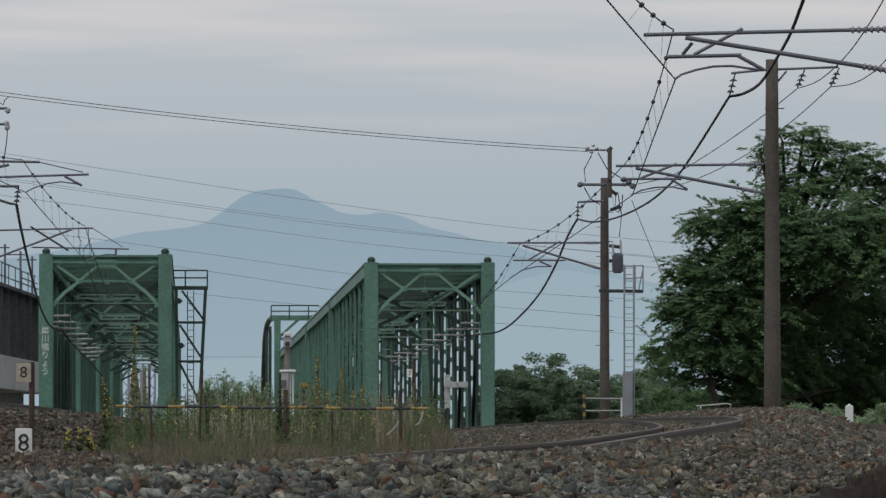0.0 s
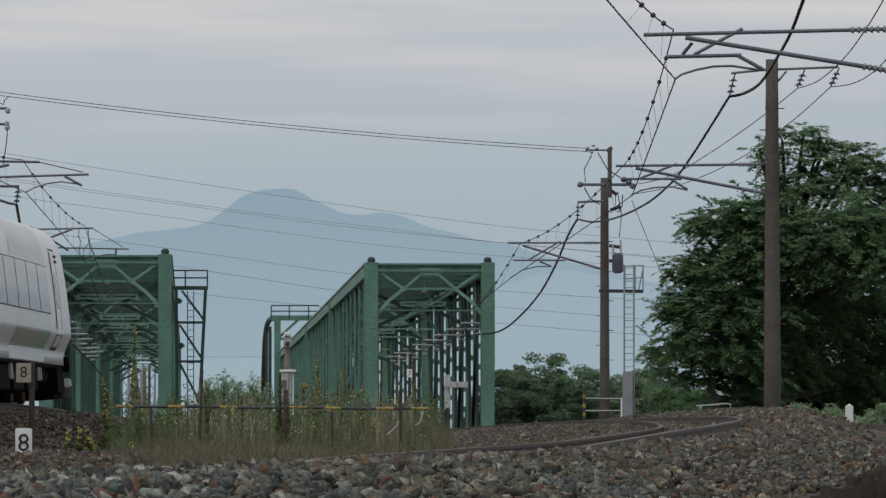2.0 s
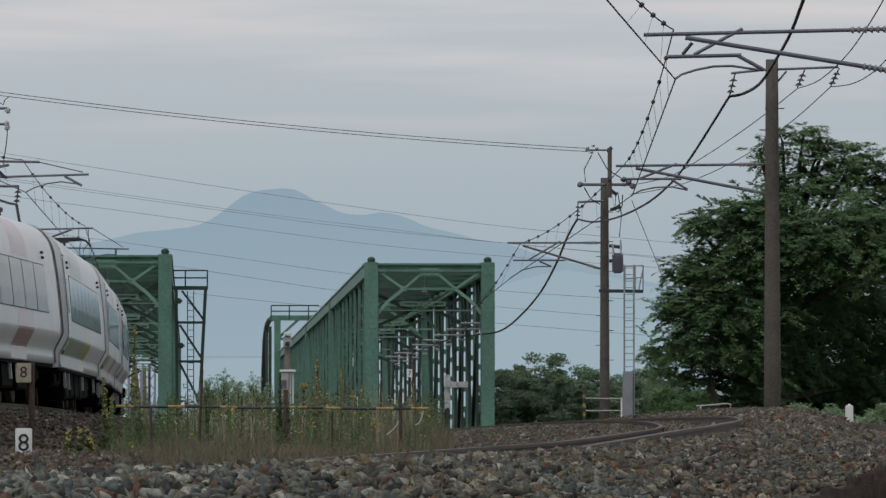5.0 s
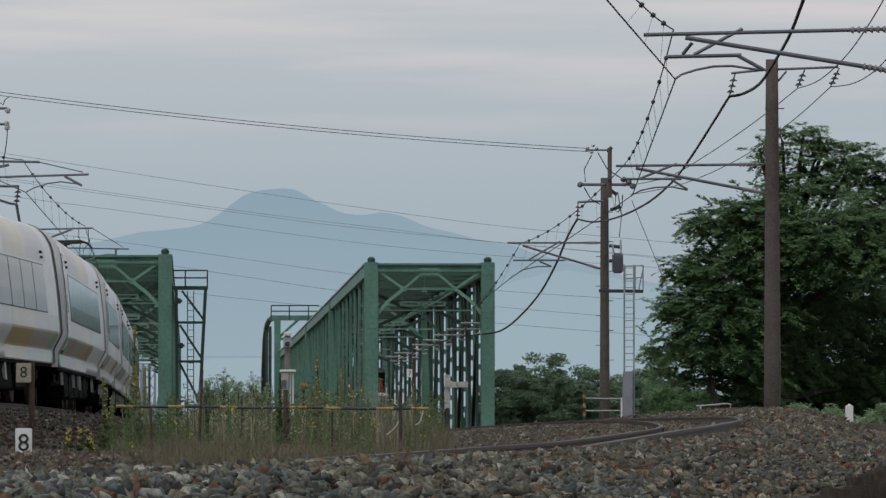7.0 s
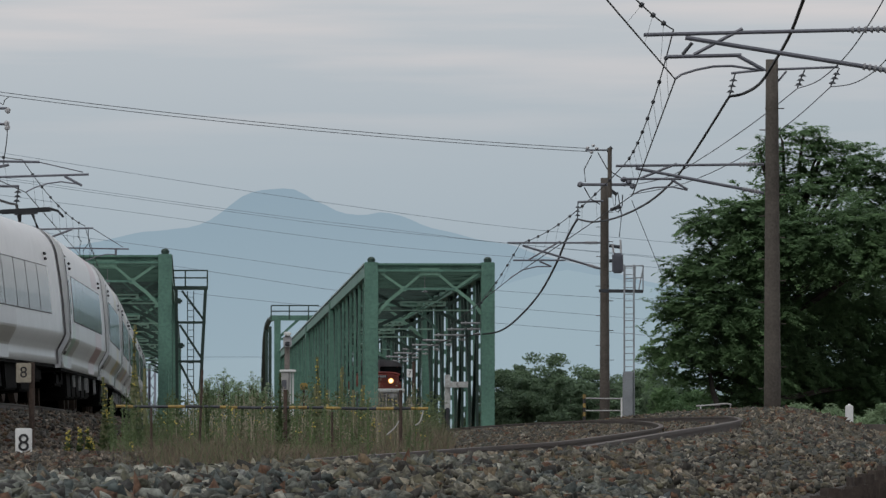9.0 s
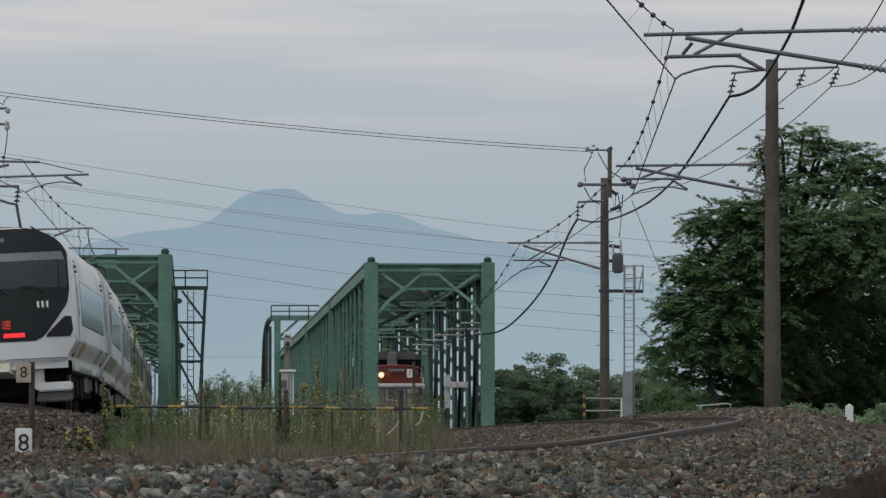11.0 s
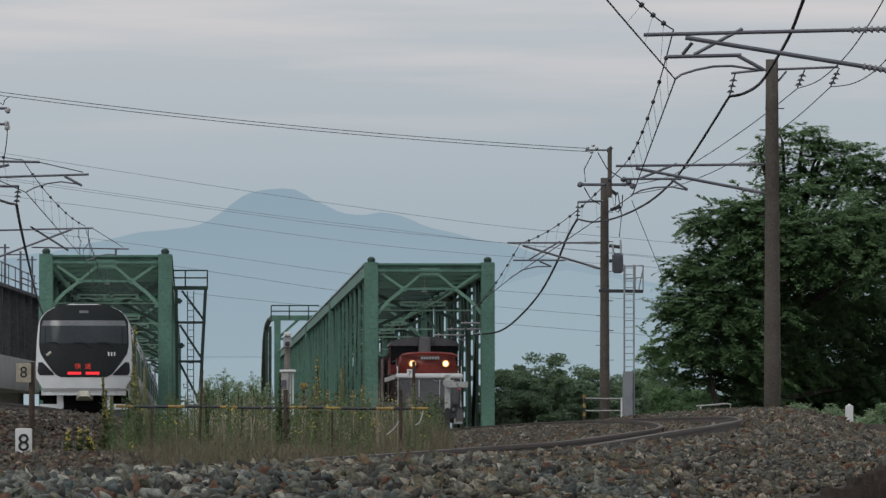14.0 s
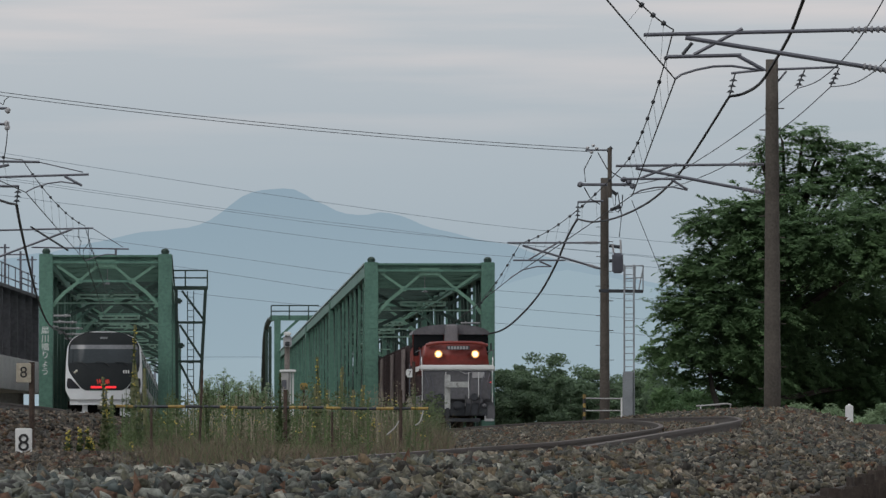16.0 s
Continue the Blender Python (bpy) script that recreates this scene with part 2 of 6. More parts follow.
def tube(bm, pts, r, n=6):
    pts = [Vector(p) for p in pts]
    rings = []
    for i, p in enumerate(pts):
        d = (pts[min(i + 1, len(pts) - 1)] - pts[max(i - 1, 0)]).normalized()
        x = d.cross(Vector((0, 0, 1)))
        if x.length < 1e-3:
            x = d.cross(Vector((1, 0, 0)))
        x.normalize()
        z = x.cross(d)
        rr = r[i] if isinstance(r, (list, tuple)) else r
        rings.append([bm.verts.new(p + (x * math.cos(k * math.tau / n) + z * math.sin(k * math.tau / n)) * rr) for k in range(n)])
    for a, b in zip(rings, rings[1:]):
        for k in range(n):
            bm.faces.new((a[k], a[(k + 1) % n], b[(k + 1) % n], b[k]))
    bm.faces.new(rings[0][::-1])
    bm.faces.new(rings[-1])
    return bm


def sag(a, b, drop, n=12):
    a, b = Vector(a), Vector(b)
    return [a.lerp(b, i / n) - Vector((0, 0, drop * 4 * (i / n) * (1 - i / n))) for i in range(n + 1)]


def ball(bm, c, r, sub=1, squash=1.0):
    bmesh.ops.create_icosphere(bm, subdivisions=sub, radius=r, matrix=Matrix.Translation(c) @ Matrix.Diagonal((1, 1, squash, 1)))
    return bm


def B():
    return bmesh.new()


def writing(name, text, size, material, parent, m):
    """Raised lettering in the built-in font, turned into a mesh part."""
    cu = bpy.data.curves.new(name, "FONT")
    cu.body, cu.size, cu.align_x, cu.align_y, cu.extrude = text, size, "CENTER", "CENTER", 0.004
    tmp = new(name, cu)
    me = bpy.data.meshes.new_from_object(tmp.evaluated_get(bpy.context.evaluated_depsgraph_get()))
    bpy.data.objects.remove(tmp)
    me.materials.clear()
    me.materials.append(material)
    ob = new(name, me)
    ob.parent = parent
    ob.matrix_basis = m
    return ob


# ---- the two tracks: plan and profile ----
SLOPE = -0.04167


def left_x(y):
    """Straight from the bridge, then a transition into the curve."""
    d, e = max(0.0, 165.0 - y), max(0.0, 126.0 - y)
    tight = e * e / 1100.0 if e < 30 else 0.818 + 0.0545 * (e - 30)
    return -tight - 13.16 - 0.0425 * (y - 236.4) - (d ** 3 / 200000.0 if d < 60 else 1.08 + 0.054 * (d - 60) + (d - 60) ** 2 / 1100.0)


def right_x(y):
    return -0.55 + SLOPE * (y - 247.2) - max(0.0, 145.2 - y) ** 2 / 1382.0


def left_z(y):
    return 2.76 - 0.05 * min(1.0, max(0.0, (170.0 - y) / 50.0))


def left_cant(y):
    """Degrees by which the outer rail lifts the cars in the curve."""
    return 5.0 * min(1.0, max(0.0, (160.0 - y) / 50.0))


RIGHT_PROFILE = ((-60, 1.40), (0, 1.72), (24, 1.83), (36, 1.89), (47, 2.0), (57, 2.083), (69, 2.184), (84, 2.275), (100, 2.385), (108, 2.43), (120, 2.49), (133, 2.537), (144, 2.56), (165, 2.57), (192, 2.55), (230, 2.50), (300, 2.49))
RIGHT_CANT = ((38, 0.0), (55, 0.11), (100, 0.125), (120, 0.07), (140, 0.05), (180, 0.02), (215, 0.0))
CREST = ((-60, 1.5), (0, 1.82), (20, 1.878), (27, 1.903), (32, 1.927), (38, 1.972), (50, 2.065), (65, 2.17), (75, 2.29), (84, 2.38), (95, 2.49), (105, 2.56), (115, 2.62), (133, 2.68), (150, 2.66), (192, 2.5), (300, 2.44))


def right_z(y):
    ys, zs = [p[0] for p in RIGHT_PROFILE], [p[1] for p in RIGHT_PROFILE]
    return sum(float(np.interp(y + o, ys, zs)) for o in (-4, -2, 0, 2, 4)) / 5


def right_cant(y):
    return float(np.interp(y, [p[0] for p in RIGHT_CANT], [p[1] for p in RIGHT_CANT]))


def ribbon(bm, xs, ys, line, prof):
    """A swept strip: for each y the cross-section prof gives (sideways, up)."""
    rows = []
    for y in ys:
        d = (line(y + 0.5) - line(y - 0.5))
        nx = Vector((1, -d, 0)).normalized()
        rows.append([bm.verts.new(Vector((line(y), y, 0)) + nx * u + Vector((0, 0, z))) for u, z in prof(y)])
    for a, b in zip(rows, rows[1:]):
        for k in range(len(a) - 1):
            bm.faces.new((a[k], a[k + 1], b[k + 1], b[k]))
    return bm


def right_bed(y):
    z, c = right_z(y), right_cant(y)
    h = float(np.interp(y, [p[0] for p in CREST], [p[1] for p in CREST]))
    edge = float(np.interp(y, (0, 20, 24, 27, 30, 32, 36, 40, 45, 60, 84, 110, 300), (1.50, 1.58, 1.63, 1.69, 1.735, 1.75, 1.80, 1.85, 1.91, 1.96, 1.80, 1.65, 1.6)))
    return [(-3.4, z - 0.75), (-2.0, z - 0.24 - c * 0.8), (-1.45, z - 0.19 - c * 0.7), (-0.62, z - 0.14 - c * 0.5), (0.0, z - 0.17), (0.62, z - 0.14 + c * 0.4),
            (1.15, h - 0.05), (1.55, h), (1.95, h - 0.02 - 0.10 * min(1.0, max(0.0, (y - 60) / 24))), (2.9, edge), (3.1, z - 1.0), (4.2, z - 1.15)]


def left_bed(y):
    z = left_z(y)
    return [(-4.2, z - 1.2), (-2.1, z - 0.2), (-1.5, z - 0.16), (-0.6, z - 0.17), (0.6, z - 0.17), (1.5, z - 0.17), (2.0, z - 0.25), (3.6, z - 1.0)]


def bed_height(prof, u):
    us, zs = [p[0] for p in prof], [p[1] for p in prof]
    return float(np.interp(u, us, zs))


def make_track(name, line, height, cant, y0, y1, label, tie=38.0):
    t = thing(name, (line(y0), y0, height(y0)), label, "railway track", "the two railway tracks", "structure")
    ys = list(np.arange(y0, y1 + 0.1, 2.0))
    sec = [(-0.0625, -0.15), (-0.0625, -0.137), (-0.012, -0.12), (-0.012, -0.035), (-0.0325, -0.03), (-0.0325, 0.0), (0.0325, 0.0), (0.0325, -0.03),
           (0.012, -0.035), (0.012, -0.12), (0.0625, -0.137), (0.0625, -0.15)]
    for s in (-1, 1):
        bm = B()
        ribbon(bm, None, ys, line, lambda y: [(s * 0.5665 + u, height(y) + s * cant(y) / 2 + z) for u, z in sec])
        part("rail", bm, RAIL, t)
    bm = box(B(), (0, 0, 0), (2.0, 0.22, 0.16), bevel=0.02)
    first = part("sleeper", bm, PALE_CONCRETE, t)
    me = first.data
    k = 0
    for y in np.arange(tie, tie + 170, 0.62):
        ob = first if k == 0 else new("sleeper", me)
        ob.parent = t
        d = line(y + 0.5) - line(y - 0.5)
        ob.matrix_basis = Matrix.Translation(Vector((line(y), y, height(y) - 0.235)) - origin(t)) @ pose(0, 0, 0, 0, -math.degrees(cant(y) / 1.07), -math.degrees(math.atan(d)))
        k += 1
    return t


make_track("railway_track", right_x, right_z, right_cant, 8.0, 420.0, "rusty rails of the curved single track on brown ballast")
make_track("railway_track", left_x, left_z, lambda y: 1.067 * math.sin(radians(left_cant(y))), -140.0, 420.0, "rails of the raised single track leading onto the bridge", 70.0)
mesh_thing("ballast_bed", ribbon(B(), None, list(np.arange(-10, 256, 1.5)), right_x, right_bed), BALLAST_BED, "grey brown crushed stone bed under the curved track", "ballast", "", "structure")
mesh_thing("ballast_bed", ribbon(B(), None, list(np.arange(-140, 250, 2.0)), left_x, left_bed), BALLAST_BED, "brown crushed stone bed under the raised track", "ballast", "", "structure")


# ---- ground ----
def ground_z(x, y):
    z = 0.9
    if y < 262:
        rx, lx = right_x(y), left_x(y)
        if x > rx + 3:
            z = 0.9 + min(1.2, max(0, (y - 60) / 60)) * 1.05
        elif x > lx:
            z = 1.0 + 0.85 * min(1.0, max(0.0, (y - 25) / 25))
        else:
            z = 1.3
        z += 0.08 * noise.noise((x * 0.3, y * 0.3, 0))
    else:
        z = 1.9 - min(1.0, (y - 262) / 25) * 6.0
        if y > 900:
            z = -4.1 + min(1.0, (y - 900) / 300) * 4.0
    return z


def make_ground():
    ys = list(np.arange(-60, 262, 3.0)) + list(np.arange(262, 320, 6)) + [340, 380, 450, 600, 850, 1000, 1200, 1600, 2400, 3600, 4800]
    xs = [-3000, -1200, -500, -200, -100, -60] + list(np.arange(-40, 40, 1.2)) + [60, 100, 200, 500, 1200, 3000]
    bm = B()
    g = [[bm.verts.new((x, y, ground_z(x, y))) for x in xs] for y in ys]
    for a, b in zip(g, g[1:]):
        for k in range(len(xs) - 1):
            bm.faces.new((a[k], a[k + 1], b[k + 1], b[k]))
    mesh_thing("ground", bm, SOIL, "dry brown soil with sparse weeds between the tracks", "ground", "", "structure", True)


make_ground()


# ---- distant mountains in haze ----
# Glowing colour gradient by height that paints the haze onto the ridges
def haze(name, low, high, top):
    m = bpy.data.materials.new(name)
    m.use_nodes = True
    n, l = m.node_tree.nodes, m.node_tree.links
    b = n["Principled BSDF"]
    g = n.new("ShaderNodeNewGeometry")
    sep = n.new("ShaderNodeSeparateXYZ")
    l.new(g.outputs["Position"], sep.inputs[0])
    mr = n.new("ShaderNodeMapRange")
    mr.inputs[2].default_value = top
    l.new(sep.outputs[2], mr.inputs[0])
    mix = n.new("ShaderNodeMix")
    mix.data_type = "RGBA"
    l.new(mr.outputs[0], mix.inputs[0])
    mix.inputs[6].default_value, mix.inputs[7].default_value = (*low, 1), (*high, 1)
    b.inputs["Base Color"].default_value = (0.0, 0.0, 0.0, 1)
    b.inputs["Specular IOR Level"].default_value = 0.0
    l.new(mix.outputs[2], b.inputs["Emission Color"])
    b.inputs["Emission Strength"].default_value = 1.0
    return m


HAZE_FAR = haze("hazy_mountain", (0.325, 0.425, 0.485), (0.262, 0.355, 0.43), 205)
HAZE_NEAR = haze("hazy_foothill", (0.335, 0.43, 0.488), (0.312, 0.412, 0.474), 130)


def ridge(name, y, knots, material, label, rough=2.0):
    xs, zs = [k[0] for k in knots], [k[1] for k in knots]
    bm = B()
    line = []
    for x in np.arange(xs[0], xs[-1], (xs[-1] - xs[0]) / 400):
        z = float(np.interp(x, xs, zs))
        z += rough * noise.noise((x * 0.03, y, 0)) + rough * 0.5 * noise.noise((x * 0.12, y, 3))
        line.append((bm.verts.new((x, y + 60 * noise.noise((x * 0.01, 5, 0)), z)), bm.verts.new((x, y - 250, -5))))
    for a, b in zip(line, line[1:]):
        bm.faces.new((a[0], a[1], b[1], b[0]))
    return mesh_thing(name, bm, material, label, "mountain", "", "structure", True)


def knots(*ps):
    return [(p[0], p[2]) for p in ps]


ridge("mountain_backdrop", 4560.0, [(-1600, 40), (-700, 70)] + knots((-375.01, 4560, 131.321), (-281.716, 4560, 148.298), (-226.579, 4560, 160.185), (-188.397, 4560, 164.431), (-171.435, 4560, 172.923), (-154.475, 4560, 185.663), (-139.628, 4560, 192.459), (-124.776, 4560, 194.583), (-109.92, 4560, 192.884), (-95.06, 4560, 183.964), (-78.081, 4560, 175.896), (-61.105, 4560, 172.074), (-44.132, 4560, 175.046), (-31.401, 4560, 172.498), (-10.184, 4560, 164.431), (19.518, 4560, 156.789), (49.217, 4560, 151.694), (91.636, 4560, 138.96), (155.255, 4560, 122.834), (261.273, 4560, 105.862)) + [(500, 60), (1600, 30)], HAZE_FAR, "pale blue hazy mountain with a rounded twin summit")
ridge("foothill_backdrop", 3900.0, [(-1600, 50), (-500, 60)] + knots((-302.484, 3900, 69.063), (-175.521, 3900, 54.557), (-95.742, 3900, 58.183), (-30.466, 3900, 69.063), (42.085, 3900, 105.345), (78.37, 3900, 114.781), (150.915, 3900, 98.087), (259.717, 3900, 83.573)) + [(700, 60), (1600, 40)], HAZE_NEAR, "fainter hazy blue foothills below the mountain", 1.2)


# ---- truss bridges ----
AX = Vector((SLOPE, 1, 0)).normalized()
SIDE = Vector((AX.y, -AX.x, 0))


def truss_span(base, length, width, height, panels, label, near=True, post=0.15, near_span=False):
    """One through-truss span. base: middle of its near end at rail level; v runs along the bridge."""
    base = Vector(base)
    t = thing("truss_bridge", base, label, "truss bridge", "steel truss spans over the river")

    def q(u, v, z):
        return base + SIDE * u + AX * v + Vector((0, 0, z))
    hw, zb = width / 2 - 0.28, -0.55
    step = length / panels
    for s in (-1, 1):
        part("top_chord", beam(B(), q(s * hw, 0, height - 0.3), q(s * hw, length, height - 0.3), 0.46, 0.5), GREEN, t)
        part("top_flange", beam(B(), q(s * (hw + 0.26), 0.3, height - 0.05), q(s * (hw + 0.26), length, height - 0.05), 0.06, 0.07), GREEN_PALE, t, "pale flange edge")
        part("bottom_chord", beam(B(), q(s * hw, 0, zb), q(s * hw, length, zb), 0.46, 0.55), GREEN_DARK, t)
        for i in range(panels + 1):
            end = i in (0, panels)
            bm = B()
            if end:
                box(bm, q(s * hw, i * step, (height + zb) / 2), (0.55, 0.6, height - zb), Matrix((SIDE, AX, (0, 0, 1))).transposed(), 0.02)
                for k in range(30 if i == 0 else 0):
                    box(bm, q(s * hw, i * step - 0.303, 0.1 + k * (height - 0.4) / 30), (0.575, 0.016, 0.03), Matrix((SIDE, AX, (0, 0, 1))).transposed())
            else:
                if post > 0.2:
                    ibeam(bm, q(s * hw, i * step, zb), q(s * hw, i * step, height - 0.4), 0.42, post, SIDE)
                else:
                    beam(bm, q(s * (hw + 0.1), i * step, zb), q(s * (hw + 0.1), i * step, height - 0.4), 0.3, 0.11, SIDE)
                    # inner bars in the darkest copy, so the gaps read as shade
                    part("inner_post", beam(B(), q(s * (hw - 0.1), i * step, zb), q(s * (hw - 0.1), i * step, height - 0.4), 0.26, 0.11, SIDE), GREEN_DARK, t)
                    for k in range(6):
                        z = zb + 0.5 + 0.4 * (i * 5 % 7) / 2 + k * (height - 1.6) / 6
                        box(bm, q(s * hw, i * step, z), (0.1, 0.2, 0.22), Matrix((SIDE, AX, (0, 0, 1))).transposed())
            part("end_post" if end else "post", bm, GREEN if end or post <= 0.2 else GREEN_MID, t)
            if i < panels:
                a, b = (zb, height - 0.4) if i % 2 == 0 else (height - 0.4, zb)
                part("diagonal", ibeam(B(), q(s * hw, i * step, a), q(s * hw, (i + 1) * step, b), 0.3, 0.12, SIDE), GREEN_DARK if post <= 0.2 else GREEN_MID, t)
        if near:
            cap = B()
            bmesh.ops.create_cone(cap, cap_ends=True, segments=12, radius1=0.15, radius2=0.17, depth=0.12, matrix=Matrix.Translation(q(s * hw, 0, height + 0.07)))
            ball(cap, q(s * hw, 0, height + 0.14), 0.155, 2, 0.6)
            part("finial", cap, GREEN_DARK, t)
    iw = hw - 0.27
    for i in range(panels + 1):
        v = i * step
        g = i in (0, panels)
        m = GREEN if g else GREEN_MID
        th = 0.66 if g else 0.5
        o = -0.12 if i == 0 else 0.0
        turn = Matrix((SIDE, AX, (0, 0, 1))).transposed()
        top = B()
        if g:
            for z, hh in ((height - 0.08, 0.08), (height - 0.34, 0.08)):
                beam(top, q(-iw, v + o, z), q(iw, v + o, z), 0.3, hh)
            beam(top, q(-iw, v + o + 0.06, height - 0.21), q(iw, v + o + 0.06, height - 0.21), 0.06, 0.2)
        else:
            beam(top, q(-iw, v, height - 0.2), q(iw, v, height - 0.2), 0.25, 0.26)
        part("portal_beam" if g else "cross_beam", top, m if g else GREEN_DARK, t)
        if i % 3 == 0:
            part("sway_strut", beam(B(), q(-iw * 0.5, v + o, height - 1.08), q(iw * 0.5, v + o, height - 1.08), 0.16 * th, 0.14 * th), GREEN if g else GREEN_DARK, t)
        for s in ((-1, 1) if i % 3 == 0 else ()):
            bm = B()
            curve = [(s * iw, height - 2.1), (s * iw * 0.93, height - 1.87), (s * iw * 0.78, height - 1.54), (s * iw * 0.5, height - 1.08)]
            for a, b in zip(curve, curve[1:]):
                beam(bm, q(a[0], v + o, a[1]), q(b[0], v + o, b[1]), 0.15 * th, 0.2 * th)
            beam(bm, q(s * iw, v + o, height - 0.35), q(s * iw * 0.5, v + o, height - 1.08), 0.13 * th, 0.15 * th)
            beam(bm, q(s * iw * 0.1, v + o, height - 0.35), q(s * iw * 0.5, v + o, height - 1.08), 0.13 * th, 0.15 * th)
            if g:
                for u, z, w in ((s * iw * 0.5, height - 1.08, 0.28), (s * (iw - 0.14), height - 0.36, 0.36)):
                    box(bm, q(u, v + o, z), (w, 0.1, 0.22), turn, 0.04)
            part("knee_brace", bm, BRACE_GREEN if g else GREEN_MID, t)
        if g:
            part("gusset", box(B(), q(0, v + o - 0.02, height - 0.40), (0.90, 0.14, 0.36), turn, 0.05), BRACE_GREEN, t)
        elif i in (1, 7):
            bm = B()
            ww = (1.25 if post > 0.2 else 0.95) - 0.05 * i
            for z in (height - 1.45, height - 1.60):
                beam(bm, q(-ww, v, z), q(ww, v, z), 0.1, 0.065)
            for u in (-ww, -0.15, 0.15, ww):
                box(bm, q(u, v, height - 1.525), (0.12, 0.1, 0.2), turn)
            beam(bm, q(-iw, v, height - 1.80), q(iw, v, height - 1.80), 0.06, 0.06)
            for s in (-1, 1):
                for z0 in (height - 2.55, height - 1.05):
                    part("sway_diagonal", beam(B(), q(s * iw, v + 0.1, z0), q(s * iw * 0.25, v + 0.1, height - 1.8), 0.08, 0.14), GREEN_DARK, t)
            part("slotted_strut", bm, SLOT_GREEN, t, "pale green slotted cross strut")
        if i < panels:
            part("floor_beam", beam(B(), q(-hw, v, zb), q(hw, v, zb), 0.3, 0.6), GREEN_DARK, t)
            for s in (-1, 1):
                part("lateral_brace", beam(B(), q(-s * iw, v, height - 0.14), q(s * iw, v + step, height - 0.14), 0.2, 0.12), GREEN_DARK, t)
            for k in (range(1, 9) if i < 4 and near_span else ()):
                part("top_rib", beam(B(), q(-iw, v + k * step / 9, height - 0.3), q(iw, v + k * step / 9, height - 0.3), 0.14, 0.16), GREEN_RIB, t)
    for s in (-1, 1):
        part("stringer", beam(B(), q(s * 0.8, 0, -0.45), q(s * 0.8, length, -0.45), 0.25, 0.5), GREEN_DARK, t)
    if near:
        part("floor_plate", beam(B(), q(0, 0.2, -0.22), q(0, length, -0.22), 1.7, 0.06), RUST, t)
    return t


SPANS = {}
for k in range(4):
    SPANS[1, k] = truss_span((-0.55 + SLOPE * k * 63.4, 247.2 + k * 63.4, 2.49), 62.4, 5.3, 6.87, 9, "green painted steel through truss over the river", True, 0.15, k == 0)
    SPANS[-1, k] = truss_span((-13.46 + SLOPE * k * 63.4, 242.4 + k * 63.4, 2.70), 62.4, 5.3, 6.85, 9, "green painted steel truss that carries the white train", True, 0.27, k == 0)


# ---- poles and overhead wires of the right-hand track ----
def bracket(t, root_hi, root_lo, tip_hi, mid, reach=0.05):
    """A hinged cantilever: top tube, brace, drop tube and the curved registration arm."""
    part("top_tube", tube(B(), [root_hi, tip_hi], 0.029, 8), GALV, t)
    part("brace_tube", tube(B(), [root_lo, mid], 0.034, 8), GALV, t)
    for r, tip in ((root_hi, tip_hi), (root_lo, mid)):
        r, tip = Vector(r), Vector(tip)
        for k in range(6):
            p = r.lerp(tip, reach + 0.022 * k)
            bm = B()
            bmesh.ops.create_cone(bm, cap_ends=True, segments=10, radius1=0.058, radius2=0.04, depth=0.04, matrix=Matrix.Translation(p) @ (tip - r).to_track_quat("Z", "Y").to_matrix().to_4x4())
            part("insulator_disc", bm, BROWN_DISC, t)
    return t


def concrete_pole(name, x, y, z0, z1, r0, r1, label):
    t = thing(name, (x, y, z0), label, "utility pole", "railway poles along the track")
    bm = tube(B(), [(x, y, z0 + (z1 - z0) * k / 8) for k in range(9)], [r0 + (r1 - r0) * k / 8 for k in range(9)], 20)
    part("shaft", bm, CONCRETE, t, "", True)
    for k in range(14):
        z = z0 + 1.0 + (z1 - z0 - 1.6) * k / 14
        r = r0 + (r1 - r0) * (z - z0) / (z1 - z0)
        bm = B()
        bmesh.ops.create_cone(bm, cap_ends=False, segments=20, radius1=r + 0.008, radius2=r + 0.008, depth=0.025, matrix=Matrix.Translation((x, y, z)))
        tube(bm, [(x + (r if k % 2 else -r), y, z), (x + (r + 0.13 if k % 2 else -r - 0.13), y, z)], 0.012, 5)
        part("step_bolt", bm, CONCRETE, t)
    return t


pole_b = concrete_pole("concrete_pole", 7.22, 133.2, 2.2, 10.42, 0.19, 0.135, "tall tapered concrete pole beside the ballast shoulder")
pole_c = concrete_pole("concrete_pole", 4.98, 187.2, 2.2, 10.18, 0.16, 0.12, "concrete pole with transformer and wire brackets")
pole_a = concrete_pole("concrete_pole", 7.35, 90.0, 1.4, 10.4, 0.19, 0.135, "concrete pole carrying the wide overhead bracket")

bracket(pole_a, (7.277, 90, 8.159), (7.275, 90, 7.42), (2.976, 90, 8.058), (3.596, 90, 8.016), 0.17)
bracket(pole_b, (7.042, 133.2, 8.122), (7.041, 133.2, 7.489), (3.794, 133.2, 8.085), (4.228, 133.2, 8.035))
bracket(pole_c, (4.86, 187.2, 8.18), (4.859, 187.2, 7.379), (1.986, 187.2, 8.18), (2.456, 187.2, 8.093))


# ---- the white express train ----
CAR_L, CAR_PITCH, CARS = 20.0, 20.8, 9
PROFILE = [(0.70, 1.275), (0.85, 1.28), (0.94, 1.283), (0.99, 1.30), (1.08, 1.36), (1.17, 1.42), (1.25, 1.463), (1.31, 1.473), (1.9, 1.473), (2.4, 1.455), (2.85, 1.42), (2.99, 1.385), (3.11, 1.33), (3.21, 1.26), (3.305, 1.165), (3.385, 1.04), (3.455, 0.87), (3.505, 0.68), (3.54, 0.46), (3.56, 0.22), (3.565, 0.0)]
PZ, PW = [p[0] for p in PROFILE], [p[1] for p in PROFILE]


